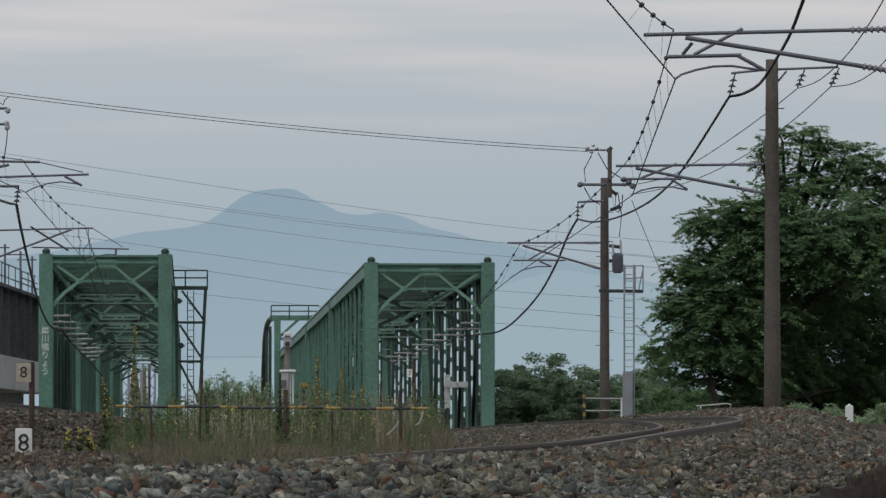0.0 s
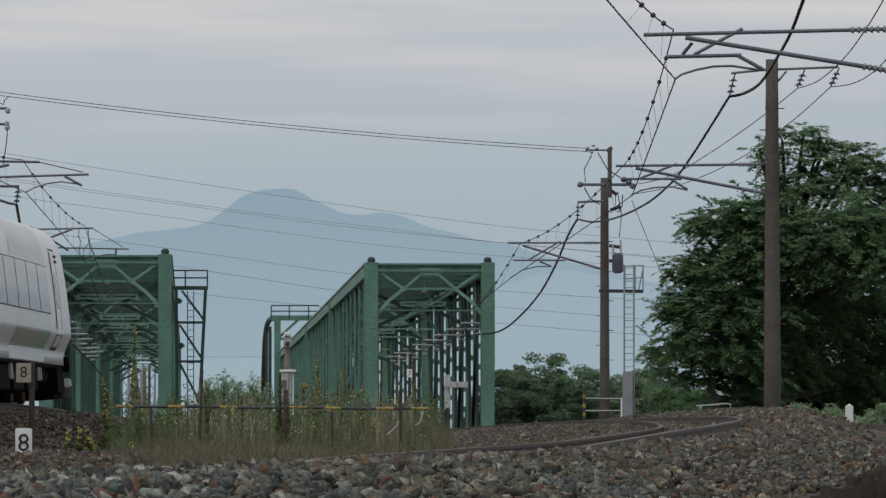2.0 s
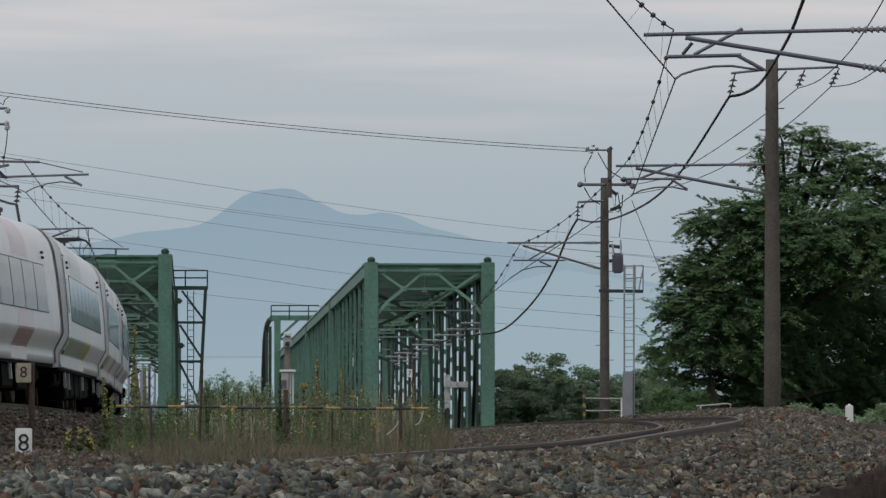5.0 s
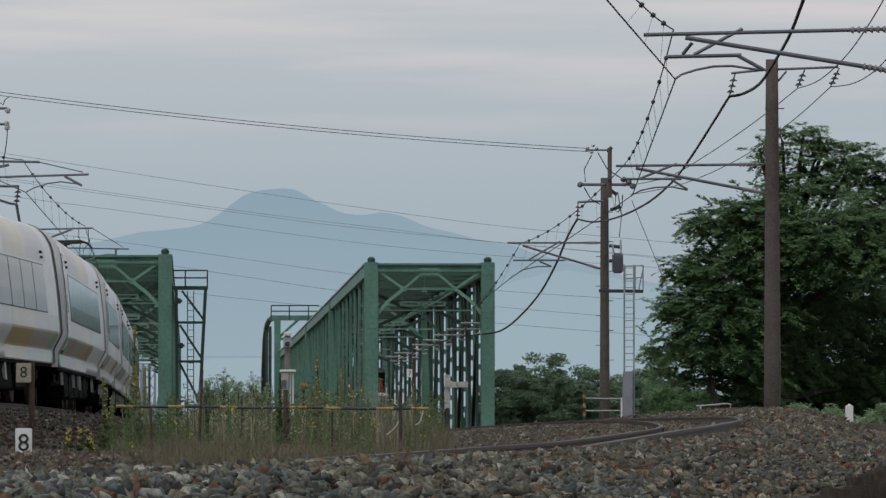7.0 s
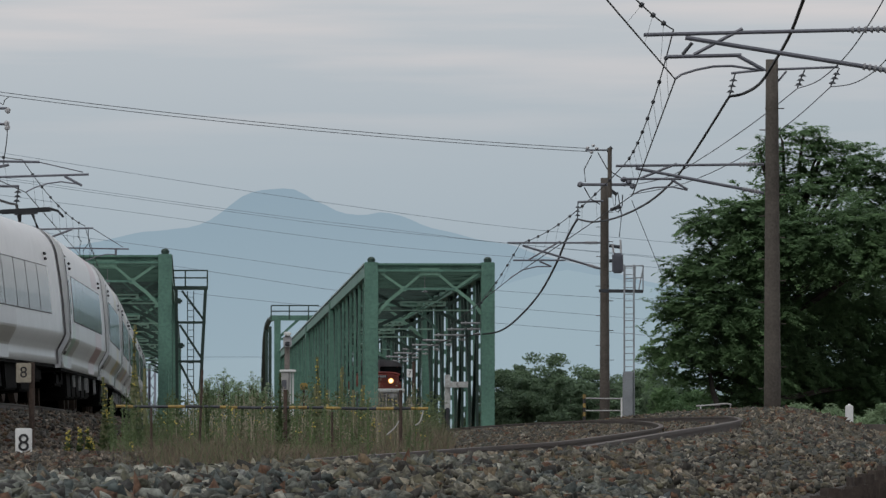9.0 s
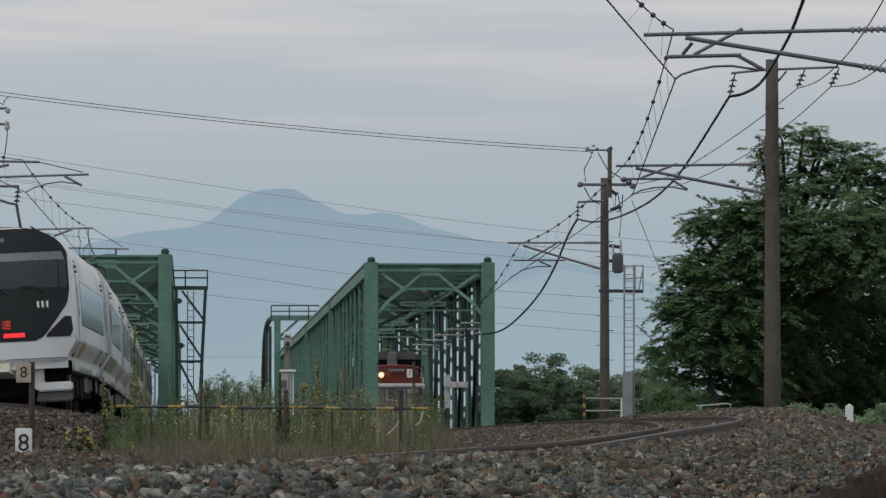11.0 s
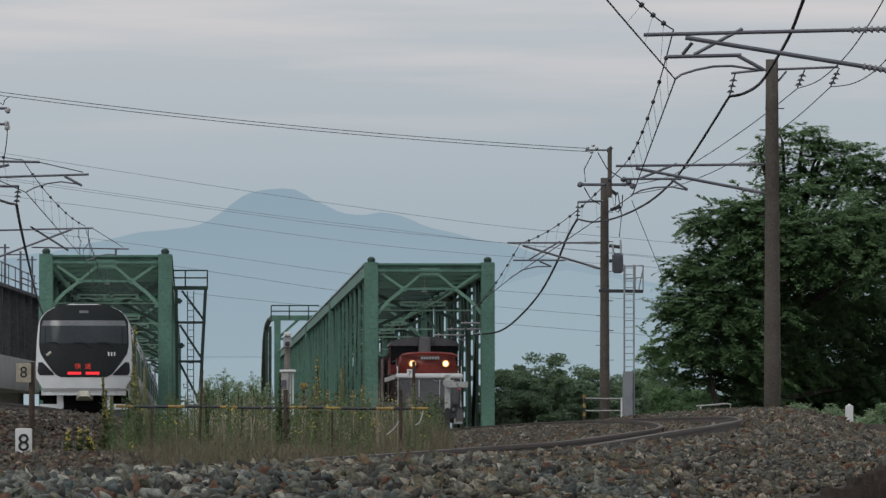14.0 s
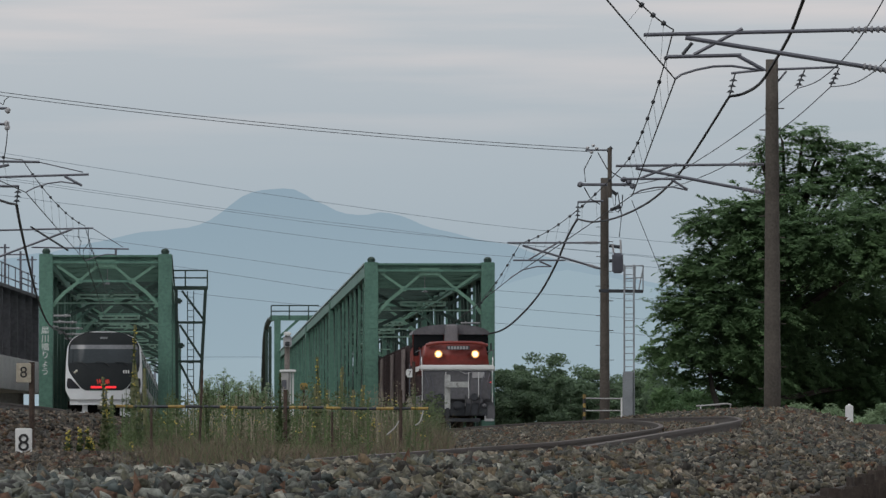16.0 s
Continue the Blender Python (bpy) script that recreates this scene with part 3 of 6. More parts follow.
def half(z):
    return float(np.interp(z, PZ, PW))


def rake(z):
    return 0.17 * max(0.0, z - 1.25) ** 1.6


def face_pt(u, z, off=0.0):
    return Vector((u, -CAR_L / 2 - 0.4 + rake(z) + 0.55 * (abs(u) / 1.475) ** 4 - off, z))


def face_patch(zs, u0, u1, off, n=10):
    bm = B()
    rows = []
    for z in zs:
        a, b = u0(z), u1(z)
        rows.append([bm.verts.new(face_pt(a + (b - a) * k / n, z, off)) for k in range(n + 1)])
    for a, b in zip(rows, rows[1:]):
        for k in range(n):
            bm.faces.new((a[k], a[k + 1], b[k + 1], b[k]))
    return bm


def steps(a, b, n):
    return [a + (b - a) * k / n for k in range(n + 1)]


def side_patch(bm, s, y0, y1, z0, z1, off, n=4):
    zs = steps(z0, z1, n)
    rows = [[bm.verts.new((s * (half(z) + off), y, z)) for y in (y0, y1)] for z in zs]
    for a, b in zip(rows, rows[1:]):
        f = (a[0], a[1], b[1], b[0])
        bm.faces.new(f if s > 0 else f[::-1])
    return bm


PALE = {"rose": (0.58, 0.50, 0.52), "yellow": (0.60, 0.58, 0.48), "sage": (0.49, 0.56, 0.52), "grey": (0.52, 0.53, 0.54)}
# Deeper copies of the panel tints, with the undercut's shade painted in
SHADED = {"rose": (0.36, 0.24, 0.25), "yellow": (0.43, 0.35, 0.16), "sage": (0.26, 0.37, 0.29), "grey": (0.38, 0.37, 0.35)}
PALE_M = {k: mat("pale_%s_panel" % k, c, 0.3, bump=0, var=0.05) for k, c in PALE.items()}
SHADED_M = {k: mat("deep_%s_panel" % k, c, 0.32, bump=0, var=0.08) for k, c in SHADED.items()}
SHADE_BAND = mat("sun_band_glass", (0.17, 0.18, 0.19), 0.2, bump=0)
LENS = mat("lamp_lens", (0.025, 0.025, 0.03), 0.3, bump=0, spec=0.12)
SEAM = mat("dark_seam", (0.05, 0.045, 0.05), 0.7, bump=0)


def make_car(label, cab, seed, panto=None):
    rnd = random.Random(seed)
    t = thing("train_car", (0, 0, 0), label, "train car", "cars of the white express train")
    outline = [(-w, z) for z, w in PROFILE] + [(w, z) for z, w in PROFILE[-2::-1]]
    bm = B()
    ys = [-CAR_L / 2, -9.2, -8.4, 0, CAR_L / 2 - 0.05, CAR_L / 2]
    rows = []
    for i, y in enumerate(ys):
        row = []
        for u, z in outline:
            if cab and i == 0:
                row.append(bm.verts.new(face_pt(u, z)))
            else:
                row.append(bm.verts.new((u, y + (rake(z) * 0.6 if cab and i == 1 else 0), z)))
        rows.append(row)
    for a, b in zip(rows, rows[1:]):
        for k in range(len(a)):
            bm.faces.new((a[k], b[k], b[(k + 1) % len(a)], a[(k + 1) % len(a)]))
    bm.faces.new(rows[-1])
    if not cab:
        bm.faces.new(rows[0][::-1])
    bmesh.ops.recalc_face_normals(bm, faces=bm.faces)
    for e in bm.edges:
        e.smooth = not (e.verts[0].co.y == e.verts[1].co.y)
    part("body", bm, TRAIN_WHITE, t, "white painted body shell", True)
    # Dark strips added at the car ends so the gaps show along the train
    for yb, w in ((CAR_L / 2 - 0.30, 0.30),) + (() if cab else ((-CAR_L / 2, 0.22),)):
        bm = B()
        rows = [[bm.verts.new((u * 1.01, y, z + 0.012)) for u, z in outline] for y in (yb, yb + w)]
        for k in range(len(outline) - 1):
            bm.faces.new((rows[0][k], rows[1][k], rows[1][k + 1], rows[0][k + 1]))
        part("gap_strip", bm, SEAM, t, "dark strip marking the gap between cars")
    if cab:
        part("nose", face_patch(steps(0.93, 3.545, 24), lambda z: -half(z), lambda z: half(z), 0.0, 14), TRAIN_WHITE, t, "", True)
        mw = lambda z: float(np.interp(z, (1.275, 1.31, 1.42, 1.71, 2.0, 2.27, 3.0, 3.12, 3.23, 3.34, 3.45, 3.515), (0.70, 0.80, 0.915, 1.14, 1.335, 1.385, 1.36, 1.30, 1.22, 1.09, 0.86, 0.6)))
        mask = part("cab_mask", face_patch(steps(1.275, 3.515, 30), lambda z: -mw(z), mw, 0.012, 14), MASK_BLACK, t, "glossy black front panel", True)
        gw = lambda z: float(np.interp(z, (2.3, 2.85, 3.05), (1.345, 1.33, 1.27)))
        part("windscreen", face_patch(steps(2.32, 3.04, 10), lambda z: -gw(z), gw, 0.02, 12), SCREEN, mask, "", True)
        part("sun_band", face_patch(steps(2.87, 3.03, 3), lambda z: -gw(z) + 0.02, lambda z: gw(z) - 0.02, 0.026, 12), SHADE_BAND, mask, "", True)
        part("roof_lamp", face_patch(steps(3.26, 3.34, 2), lambda z: -0.14, lambda z: 0.14, 0.02, 4), SHADE_BAND, mask, "small grey lamp window")
        for s in (-1, 1):
            lo = lambda z: float(np.interp(z, (1.34, 1.40, 1.74), (0.90, 0.93, 1.27)))
            hi = lambda z: float(np.interp(z, (1.34, 1.45, 1.74), (1.36, 1.43, 1.40)))
            part("headlight", face_patch(steps(1.34, 1.74, 6), (lambda z: lo(z)) if s > 0 else (lambda z: -hi(z)), (lambda z: hi(z)) if s > 0 else (lambda z: -lo(z)), 0.014, 5), LENS, t, "unlit dark headlight cluster", True)
            part("tail_lamp", face_patch([1.355, 1.44], lambda z: s * 0.28 - 0.21, lambda z: s * 0.28 + 0.21, 0.03, 4), TAIL_RED, mask, "glowing red tail lamp")
            bm = box(B(), (s * 1.02, -10.1, 0.36), (0.70, 0.12, 0.18), None, 0.03)
            box(bm, (s * 0.72, -10.08, 0.56), (0.2, 0.12, 0.5), None, 0.02)
            part("skirt", bm, TRAIN_WHITE, t)
            part("skirt_step", box(B(), (s * 1.02, -9.95, 0.72), (0.7, 0.2, 0.3), None, 0.02), UNDERFLOOR, t)
            part("snow_guard", box(B(), (s * 1.0, -10.0, 0.17), (0.72, 0.12, 0.22), None, 0.03), GREY_SKIRT, t)
        for u in (-0.95, -0.12, 0.62):
            part("wiper", tube(B(), [face_pt(u - 0.2, 2.37, 0.06), face_pt(u + 0.12, 2.36, 0.07), face_pt(u + 0.32, 2.22, 0.06)], 0.013, 5), BLACK, mask)
        bm = box(B(), (0.03, -10.3, 0.74), (0.52, 0.5, 0.36))
        for v in bm.verts:
            if v.co.y < -10.3:
                v.co.x *= 0.5
                v.co.z = 0.78 + (v.co.z - 0.78) * 0.4
        part("coupler_cover", bm, mat("cover_pale", (0.80, 0.77, 0.64), 0.4), t, "pale faceted coupler cover")
        # Black block added under the nose to stand in for the shade
        part("nose_shade_block", box(B(), (0, -9.3, 0.46), (2.5, 1.5, 0.78), None, 0.1), UNDERFLOOR, t)
        part("bumper", face_patch(steps(0.86, 0.92, 2), lambda z: -1.3, lambda z: 1.3, 0.05, 8), TRAIN_GREY, t)
        part("bumper_underside", face_patch(steps(0.72, 0.86, 2), lambda z: -1.3, lambda z: 1.3, 0.0, 8), TRAIN_WHITE, t)
        writing("destination", "快  速", 0.20, LED_RED, t, Matrix.Translation(face_pt(-0.02, 1.60, 0.02)) @ pose(0, 0, 0, 80, 0, 0))
        bm = B()
        for u in (0.77, 0.86, 0.95):
            box(bm, face_pt(u, 1.99, 0.02), (0.045, 0.012, 0.13), None, 0.004)
        part("emblem", bm, WHITE, mask, "small pale emblem")
        part("badge", tube(B(), [face_pt(-1.13, 1.95, 0.02), face_pt(-1.0, 2.05, 0.02)], 0.045, 5), PALE_M["yellow"], mask, "pale yellow badge")
    for s in (-1, 1):
        w0, n = (-6.2 if cab else -7.7), (7 if cab else 8)
        band = part("window_band", side_patch(B(), s, w0, w0 + n * 1.93, 1.61, 2.53, 0.004, 6), SEAM, t)
        for k in range(n):
            part("window_pane", side_patch(B(), s, w0 + 0.05 + k * 1.93, w0 + (k + 1) * 1.93 - 0.05, 1.63, 2.51, 0.010, 6), GLASS_DARK, band)
        for y0 in ((-8.0, 8.55) if cab else (-9.3,)):
            door = part("door", side_patch(B(), s, y0 - 0.16, y0 + 0.93, 0.96, 2.90, 0.004, 14), SEAM, t)
            part("door_leaf", side_patch(B(), s, y0 - 0.02, y0 + 0.77, 1.0, 2.86, 0.009, 14), TRAIN_WHITE, door)
            part("door_glass", side_patch(B(), s, y0 + 0.2, y0 + 0.56, 1.75, 2.42, 0.014, 4), GLASS_DARK, door)
        y0 = -9.0 if not cab else -6.0
        last = None
        while y0 < 8.5:
            L = rnd.uniform(1.8, 3.6)
            hue = rnd.choice([q for q in ("rose", "yellow", "sage", "grey", "sage") if q != last])
            y1 = min(9.4, y0 + L)
            part("colour_panel", side_patch(B(), s, y0, y1, 1.29, 1.59, 0.004, 3), PALE_M[hue], t)
            part("lower_panel", side_patch(B(), s, y0, y1, 0.95, 1.29, 0.004, 8), SHADED_M[hue], t)
            part("skirt_panel", side_patch(B(), s, y0, y1, 0.72, 0.95, 0.004, 3), PALE_M[hue], t)
            if rnd.random() < 0.45:
                part("colour_panel", side_patch(B(), s, y0, y1, 2.58, 3.36, 0.005, 10), PALE_M[hue], t)
            last = hue
            y0 = y1 + (0.0 if rnd.random() < 0.4 else rnd.uniform(4.0, 9.0))
        for y0 in (-8.0, 7.6):
            bm = box(B(), (s * (half(2.76) + 0.02), y0, 2.76), (0.05, 0.22, 0.05), None, 0.01)
            box(bm, (s * (half(2.66) + 0.02), y0, 2.66), (0.05, 0.18, 0.05), None, 0.01)
            part("marker_lamp", bm, BLACK, t)
    bm = B()
    for y0 in (-4.6, -2.2, 0.2, 2.6, 4.9):
        wv = rnd.uniform(1.5, 2.2)
        box(bm, (0, y0, 0.45), (2.35, wv, 0.5 + rnd.uniform(0, 0.15)), None, 0.03)
    box(bm, (0, 0, 0.72), (2.5, 19.4, 0.16))
    part("underfloor_equipment", bm, UNDERFLOOR, t)
    for s in (-1, 1):
        for k in range(5):
            part("cable_duct", box(B(), (s * 1.2, rnd.uniform(-9, 9), 0.5), (0.05, 0.12, rnd.uniform(0.2, 0.4))), TRAIN_GREY, t)
    for y0 in (-7.0, 7.0):
        bm = B()
        for s in (-1, 1):
            box(bm, (s * 1.02, y0, 0.5), (0.16, 3.0, 0.26), None, 0.04)
            box(bm, (s * 1.05, y0, 0.6), (0.2, 0.7, 0.3), None, 0.03)
        box(bm, (0, y0, 0.5), (1.9, 0.6, 0.3))
        bogie = part("bogie", bm, UNDERFLOOR, t)
        for dy in (-1.05, 1.05):
            bm = B()
            for s in (-1, 1):
                bmesh.ops.create_cone(bm, cap_ends=True, segments=20, radius1=0.43, radius2=0.43, depth=0.12, matrix=Matrix.Translation((s * 0.57, y0 + dy, 0.43)) @ pose(0, 0, 0, 0, 90, 0))
            tube(bm, [(-0.57, y0 + dy, 0.43), (0.57, y0 + dy, 0.43)], 0.08, 8)
            part("wheelset", bm, RUST, bogie)
    for y0 in (-4.5, 0.0, 4.5):
        part("roof_unit", box(B(), (0, y0, 3.50), (1.4, 2.2, 0.1), None, 0.04), TRAIN_GREY, t)
    part("gangway", box(B(), (0, CAR_L / 2 + 0.1, 2.0), (1.9, 0.24, 2.3), None, 0.05), BELLOWS, t)
    if not cab:
        part("gangway", box(B(), (0, -CAR_L / 2 - 0.1, 2.0), (1.9, 0.24, 2.3), None, 0.05), BELLOWS, t)
    if panto is not None:
        y0 = panto
        bm = B()
        for s in (-1, 1):
            tube(bm, [(s * 0.35, y0 - 0.3, 3.58), (s * 0.2, y0 + 1.3, 4.0), (s * 0.14, y0, 4.36)], 0.045, 6)
            for dx in (-0.55, 0.55):
                tube(bm, [(dx, y0 + s * 0.5, 3.5), (dx, y0 + s * 0.5, 3.66)], 0.07, 8)
        box(bm, (0, y0, 3.68), (1.3, 1.2, 0.08))
        arm = part("pantograph", bm, PANTO_DARK, t, "raised dark pantograph")
        bm = B()
        for dy in (-0.2, 0.2):
            box(bm, (0, y0 + dy, 4.42), (1.12, 0.09, 0.09), None, 0.015)
            for s in (-1, 1):
                tube(bm, [(s * 0.54, y0 + dy, 4.43), (s * 0.70, y0 + dy, 4.38), (s * 0.82, y0 + dy, 4.24)], 0.028, 6)
        box(bm, (0, y0, 4.37), (0.5, 0.5, 0.06))
        part("collector_head", bm, PANTO_DARK, arm)
    return t


GREY_SKIRT = mat("dark_grey_guard", (0.10, 0.105, 0.11), 0.6, var=0.1)
PANTO_DARK = mat("pantograph_steel", (0.02, 0.022, 0.025), 0.6, 0.1, bump=0)


TRAIN = []
for i in range(CARS):
    if i in (0, CARS - 1):
        c = make_car("white express cab car with black front and red tail lamps" if i else "white express cab car leading the train", True, 40 + i)
    else:
        c = make_car("white express car with pale colour panels and long window band", False, 40 + i, {1: 6.0, 3: 8.2, 6: 6.2}.get(i))
    TRAIN.append(c)


# ---- the red diesel locomotive and its wagons ----
def tapered(c, s, top, bevel):
    """A box whose upper face is narrowed by the factors in top, with rounded edges."""
    bm = box(B(), c, s)
    for v in bm.verts:
        if v.co.z > c[2]:
            v.co.x = c[0] + (v.co.x - c[0]) * top[0]
            v.co.y = c[1] + (v.co.y - c[1]) * top[1]
    bmesh.ops.bevel(bm, geom=list(bm.edges), offset=bevel, segments=3, affect="EDGES")
    return bm


CAB_GLASS = mat("dark_cab_glass", (0.014, 0.016, 0.018), 0.12, var=0.1, bump=0, spec=0.15)


def make_loco():
    t = thing("diesel_locomotive", (0, 0, 0), "red and grey diesel locomotive with white band and lit headlamps", "locomotive")
    part("frame", box(B(), (0, 6.9, 1.0), (2.7, 13.2, 0.5), None, 0.04), GREY_LOCO, t)
    part("lower_front", box(B(), (0, 0.25, 1.62), (2.50, 0.5, 1.1), None, 0.05), GREY_LOCO, t, "dark grey lower front")
    part("white_band", box(B(), (0, 0.24, 2.25), (2.76, 0.66, 0.20), None, 0.05), WHITE, t)
    hood = part("hood", tapered((0, 3.0, 2.74), (2.42, 5.2, 0.94), (0.86, 0.97), 0.10), RED_LOCO, t, "red rounded bonnet", True)
    bm = B()
    pts = [(1.12 * (k / 6 - 1), 0.30 + 0.14 * (k / 6 - 1) ** 4, 3.17 - 0.10 * (k / 6 - 1) ** 4) for k in range(13)]
    tube(bm, pts, 0.06, 8)
    part("hood_lip", bm, RED_LOCO, hood)
    for s in (-1, 1):
        bm = B()
        bmesh.ops.create_cone(bm, cap_ends=True, segments=20, radius1=0.17, radius2=0.17, depth=0.16, matrix=Matrix.Translation((s * 0.675, 0.37, 2.75)) @ pose(0, 0, 0, 90, 0, 0))
        rim = part("headlamp", bm, DARK_STEEL, hood)
        bm = B()
        bmesh.ops.create_cone(bm, cap_ends=True, segments=20, radius1=0.15, radius2=0.15, depth=0.04, matrix=Matrix.Translation((s * 0.675, 0.285, 2.75)) @ pose(0, 0, 0, 90, 0, 0))
        part("halo_ring", bm, LAMP_HALO, t, "orange glowing halo ring around the lamp")
        bm = B()
        bmesh.ops.create_cone(bm, cap_ends=True, segments=20, radius1=0.105, radius2=0.105, depth=0.06, matrix=Matrix.Translation((s * 0.675, 0.27, 2.75)) @ pose(0, 0, 0, 90, 0, 0))
        part("lamp_lens", bm, LAMP, t, "glowing warm headlamp")
        part("handrail", tube(B(), [(s * 1.28, -0.06, 1.0), (s * 1.28, -0.08, 2.1), (s * 1.30, 0.0, 2.5), (s * 1.30, 0.15, 2.62)], 0.018, 6), WHITE, t)
        part("handrail", tube(B(), [(s * 0.85, -0.05, 1.15), (s * 0.90, -0.06, 1.75), (s * 1.05, -0.04, 2.15)], 0.015, 6), GALV, t)
        part("step", box(B(), (s * 1.2, 0.1, 0.62), (0.36, 0.35, 0.5), None, 0.03), GREY_LOCO, t)
        bm = box(B(), (s * 1.18, -0.06, 0.34), (0.34, 0.06, 0.10), None, 0.02)
        box(bm, (s * 1.03, -0.06, 0.44), (0.07, 0.06, 0.28), None, 0.015)
        part("foot_step", bm, INSULATOR, t, "pale foot step")
        part("side_band", box(B(), (s * 1.37, 7.0, 2.22), (0.05, 13.0, 0.18)), WHITE, t)
        bm = B()
        bmesh.ops.create_cone(bm, cap_ends=True, segments=16, radius1=0.15, radius2=0.13, depth=0.3, matrix=Matrix.Translation((s * 0.62, -0.1, 1.18)) @ pose(0, 0, 0, 90, 0, 0))
        part("air_reservoir", bm, DARK_STEEL, t)
        bm = B()
        bmesh.ops.create_cone(bm, cap_ends=True, segments=12, radius1=0.022, radius2=0.022, depth=0.1, matrix=Matrix.Translation((s * 1.22, -0.03, 1.72)) @ pose(0, 0, 0, 90, 0, 0))
        part("marker_lamp", bm, TAIL_RED if s > 0 else DARK_STEEL, t)
    for u in (-0.42, 0.42, 0.78):
        part("handrail", tube(B(), [(u, -0.04, 1.12), (u, -0.06, 2.1)], 0.014, 6), WHITE, t)
    for s in (-1, 1):
        part("lifting_lever", tube(B(), [(s * 1.22, -0.04, 2.1), (s * 1.05, -0.07, 1.6), (s * 1.2, -0.05, 1.1)], 0.016, 6), GALV, t)
        bm = box(B(), (s * 0.62, -0.08, 1.02), (0.62, 0.12, 0.16), None, 0.03)
        ball(bm, (s * 0.98, -0.14, 0.86), 0.1, 1)
        part("front_beam", bm, GREY_LOCO, t)
    part("number_plate", box(B(), (0.05, 0.27, 2.98), (0.86, 0.06, 0.15), None, 0.02), DARK_STEEL, hood)
    bm = B()
    for k in range(7):
        box(bm, (-0.29 + k * 0.11, 0.235, 2.98), (0.08, 0.02, 0.11))
    part("plate_bars", bm, INSULATOR, hood)
    cab = part("cab", box(B(), (0, 7.1, 2.98), (2.80, 3.2, 1.36), None, 0.1), RED_LOCO, t, "red cab")
    bm = B()
    rows = []
    for y in (5.25, 8.95):
        rows.append([bm.verts.new((1.44 * math.cos(math.pi * k / 16), y, 3.56 + 0.38 * math.sin(math.pi * k / 16) ** 0.8)) for k in range(17)])
    for k in range(16):
        bm.faces.new((rows[0][k], rows[0][k + 1], rows[1][k + 1], rows[1][k]))
    bm.faces.new(rows[0][::-1])
    bm.faces.new(rows[1])
    bm.faces.new((rows[0][0], rows[1][0], rows[1][16], rows[0][16]))
    part("roof", bm, GREY_LOCO, cab, "grey curved roof")
    for s in (-1, 1):
        part("window", box(B(), (s * 0.74, 5.47, 3.32), (0.94, 0.06, 0.54), None, 0.05), CAB_GLASS, cab)
        part("corner_window", box(B(), (s * 1.30, 5.48, 3.16), (0.2, 0.06, 0.80), None, 0.03), CAB_GLASS, cab)
        part("side_window", box(B(), (s * 1.41, 7.1, 3.34), (0.04, 1.8, 0.55), None, 0.02), CAB_GLASS, cab)
        part("mirror", box(B(), (s * 1.5, 5.4, 3.1), (0.06, 0.1, 0.3), None, 0.02), BLACK, cab)
        part("walkway_rail", tube(B(), [(s * 1.33, 0.3, 2.3), (s * 1.33, 0.4, 2.9), (s * 1.33, 5.3, 2.9)], 0.016, 6), GALV, t)
    part("exhaust_stack", tapered((0, 5.1, 3.48), (0.5, 0.8, 0.9), (0.9, 0.9), 0.05), mat("pale_grey_stack", (0.19, 0.19, 0.20), 0.6, var=0.15, scale=2), t, "grey exhaust housing")
    part("rear_hood", box(B(), (0, 11.2, 2.6), (2.2, 4.4, 1.0), None, 0.12), RED_LOCO, t)
    bm = B()
    box(bm, (0, -0.05, 0.72), (2.2, 0.14, 0.44), None, 0.03)
    box(bm, (0, -0.25, 0.88), (0.3, 0.6, 0.28), None, 0.05)
    part("coupler", bm, DARK_STEEL, t)
    for u in (-0.75, -0.45, -0.3, 0.3, 0.5, 0.8):
        part("air_hose", tube(B(), [(u, -0.06, 1.25), (u, -0.2, 0.85), (u * 0.9, -0.16, 0.5)], 0.022, 6), BLACK, t)
    part("plough", box(B(), (0, -0.08, 0.34), (1.7, 0.06, 0.14), None, 0.02), DARK_STEEL, t)
    part("shunter_plate", box(B(), (0.78, -0.02, 1.98), (0.46, 0.05, 0.22), None, 0.02), INSULATOR, t)
    part("cable", tube(B(), [(0.1, -0.03, 2.12), (0.3, -0.05, 2.02), (0.55, -0.03, 2.10)], 0.014, 5), INSULATOR, t)
    for y0 in (2.6, 10.9):
        bm = B()
        for s in (-1, 1):
            box(bm, (s * 1.0, y0, 0.5), (0.18, 3.4, 0.3), None, 0.04)
        bogie = part("bogie", bm, UNDERFLOOR, t)
        for dy in (-1.2, 0, 1.2):
            bm = B()
            for s in (-1, 1):
                bmesh.ops.create_cone(bm, cap_ends=True, segments=20, radius1=0.43, radius2=0.43, depth=0.12, matrix=Matrix.Translation((s * 0.57, y0 + dy, 0.43)) @ pose(0, 0, 0, 0, 90, 0))
            tube(bm, [(-0.57, y0 + dy, 0.43), (0.57, y0 + dy, 0.43)], 0.08, 8)
            part("wheelset", bm, RUST, bogie)
    return t


WAGON_PANEL = mat("weathered_grey_panel", (0.21, 0.175, 0.165), 0.75, var=0.25, scale=1.5, fine=9, stain=(0.10, 0.08, 0.075))


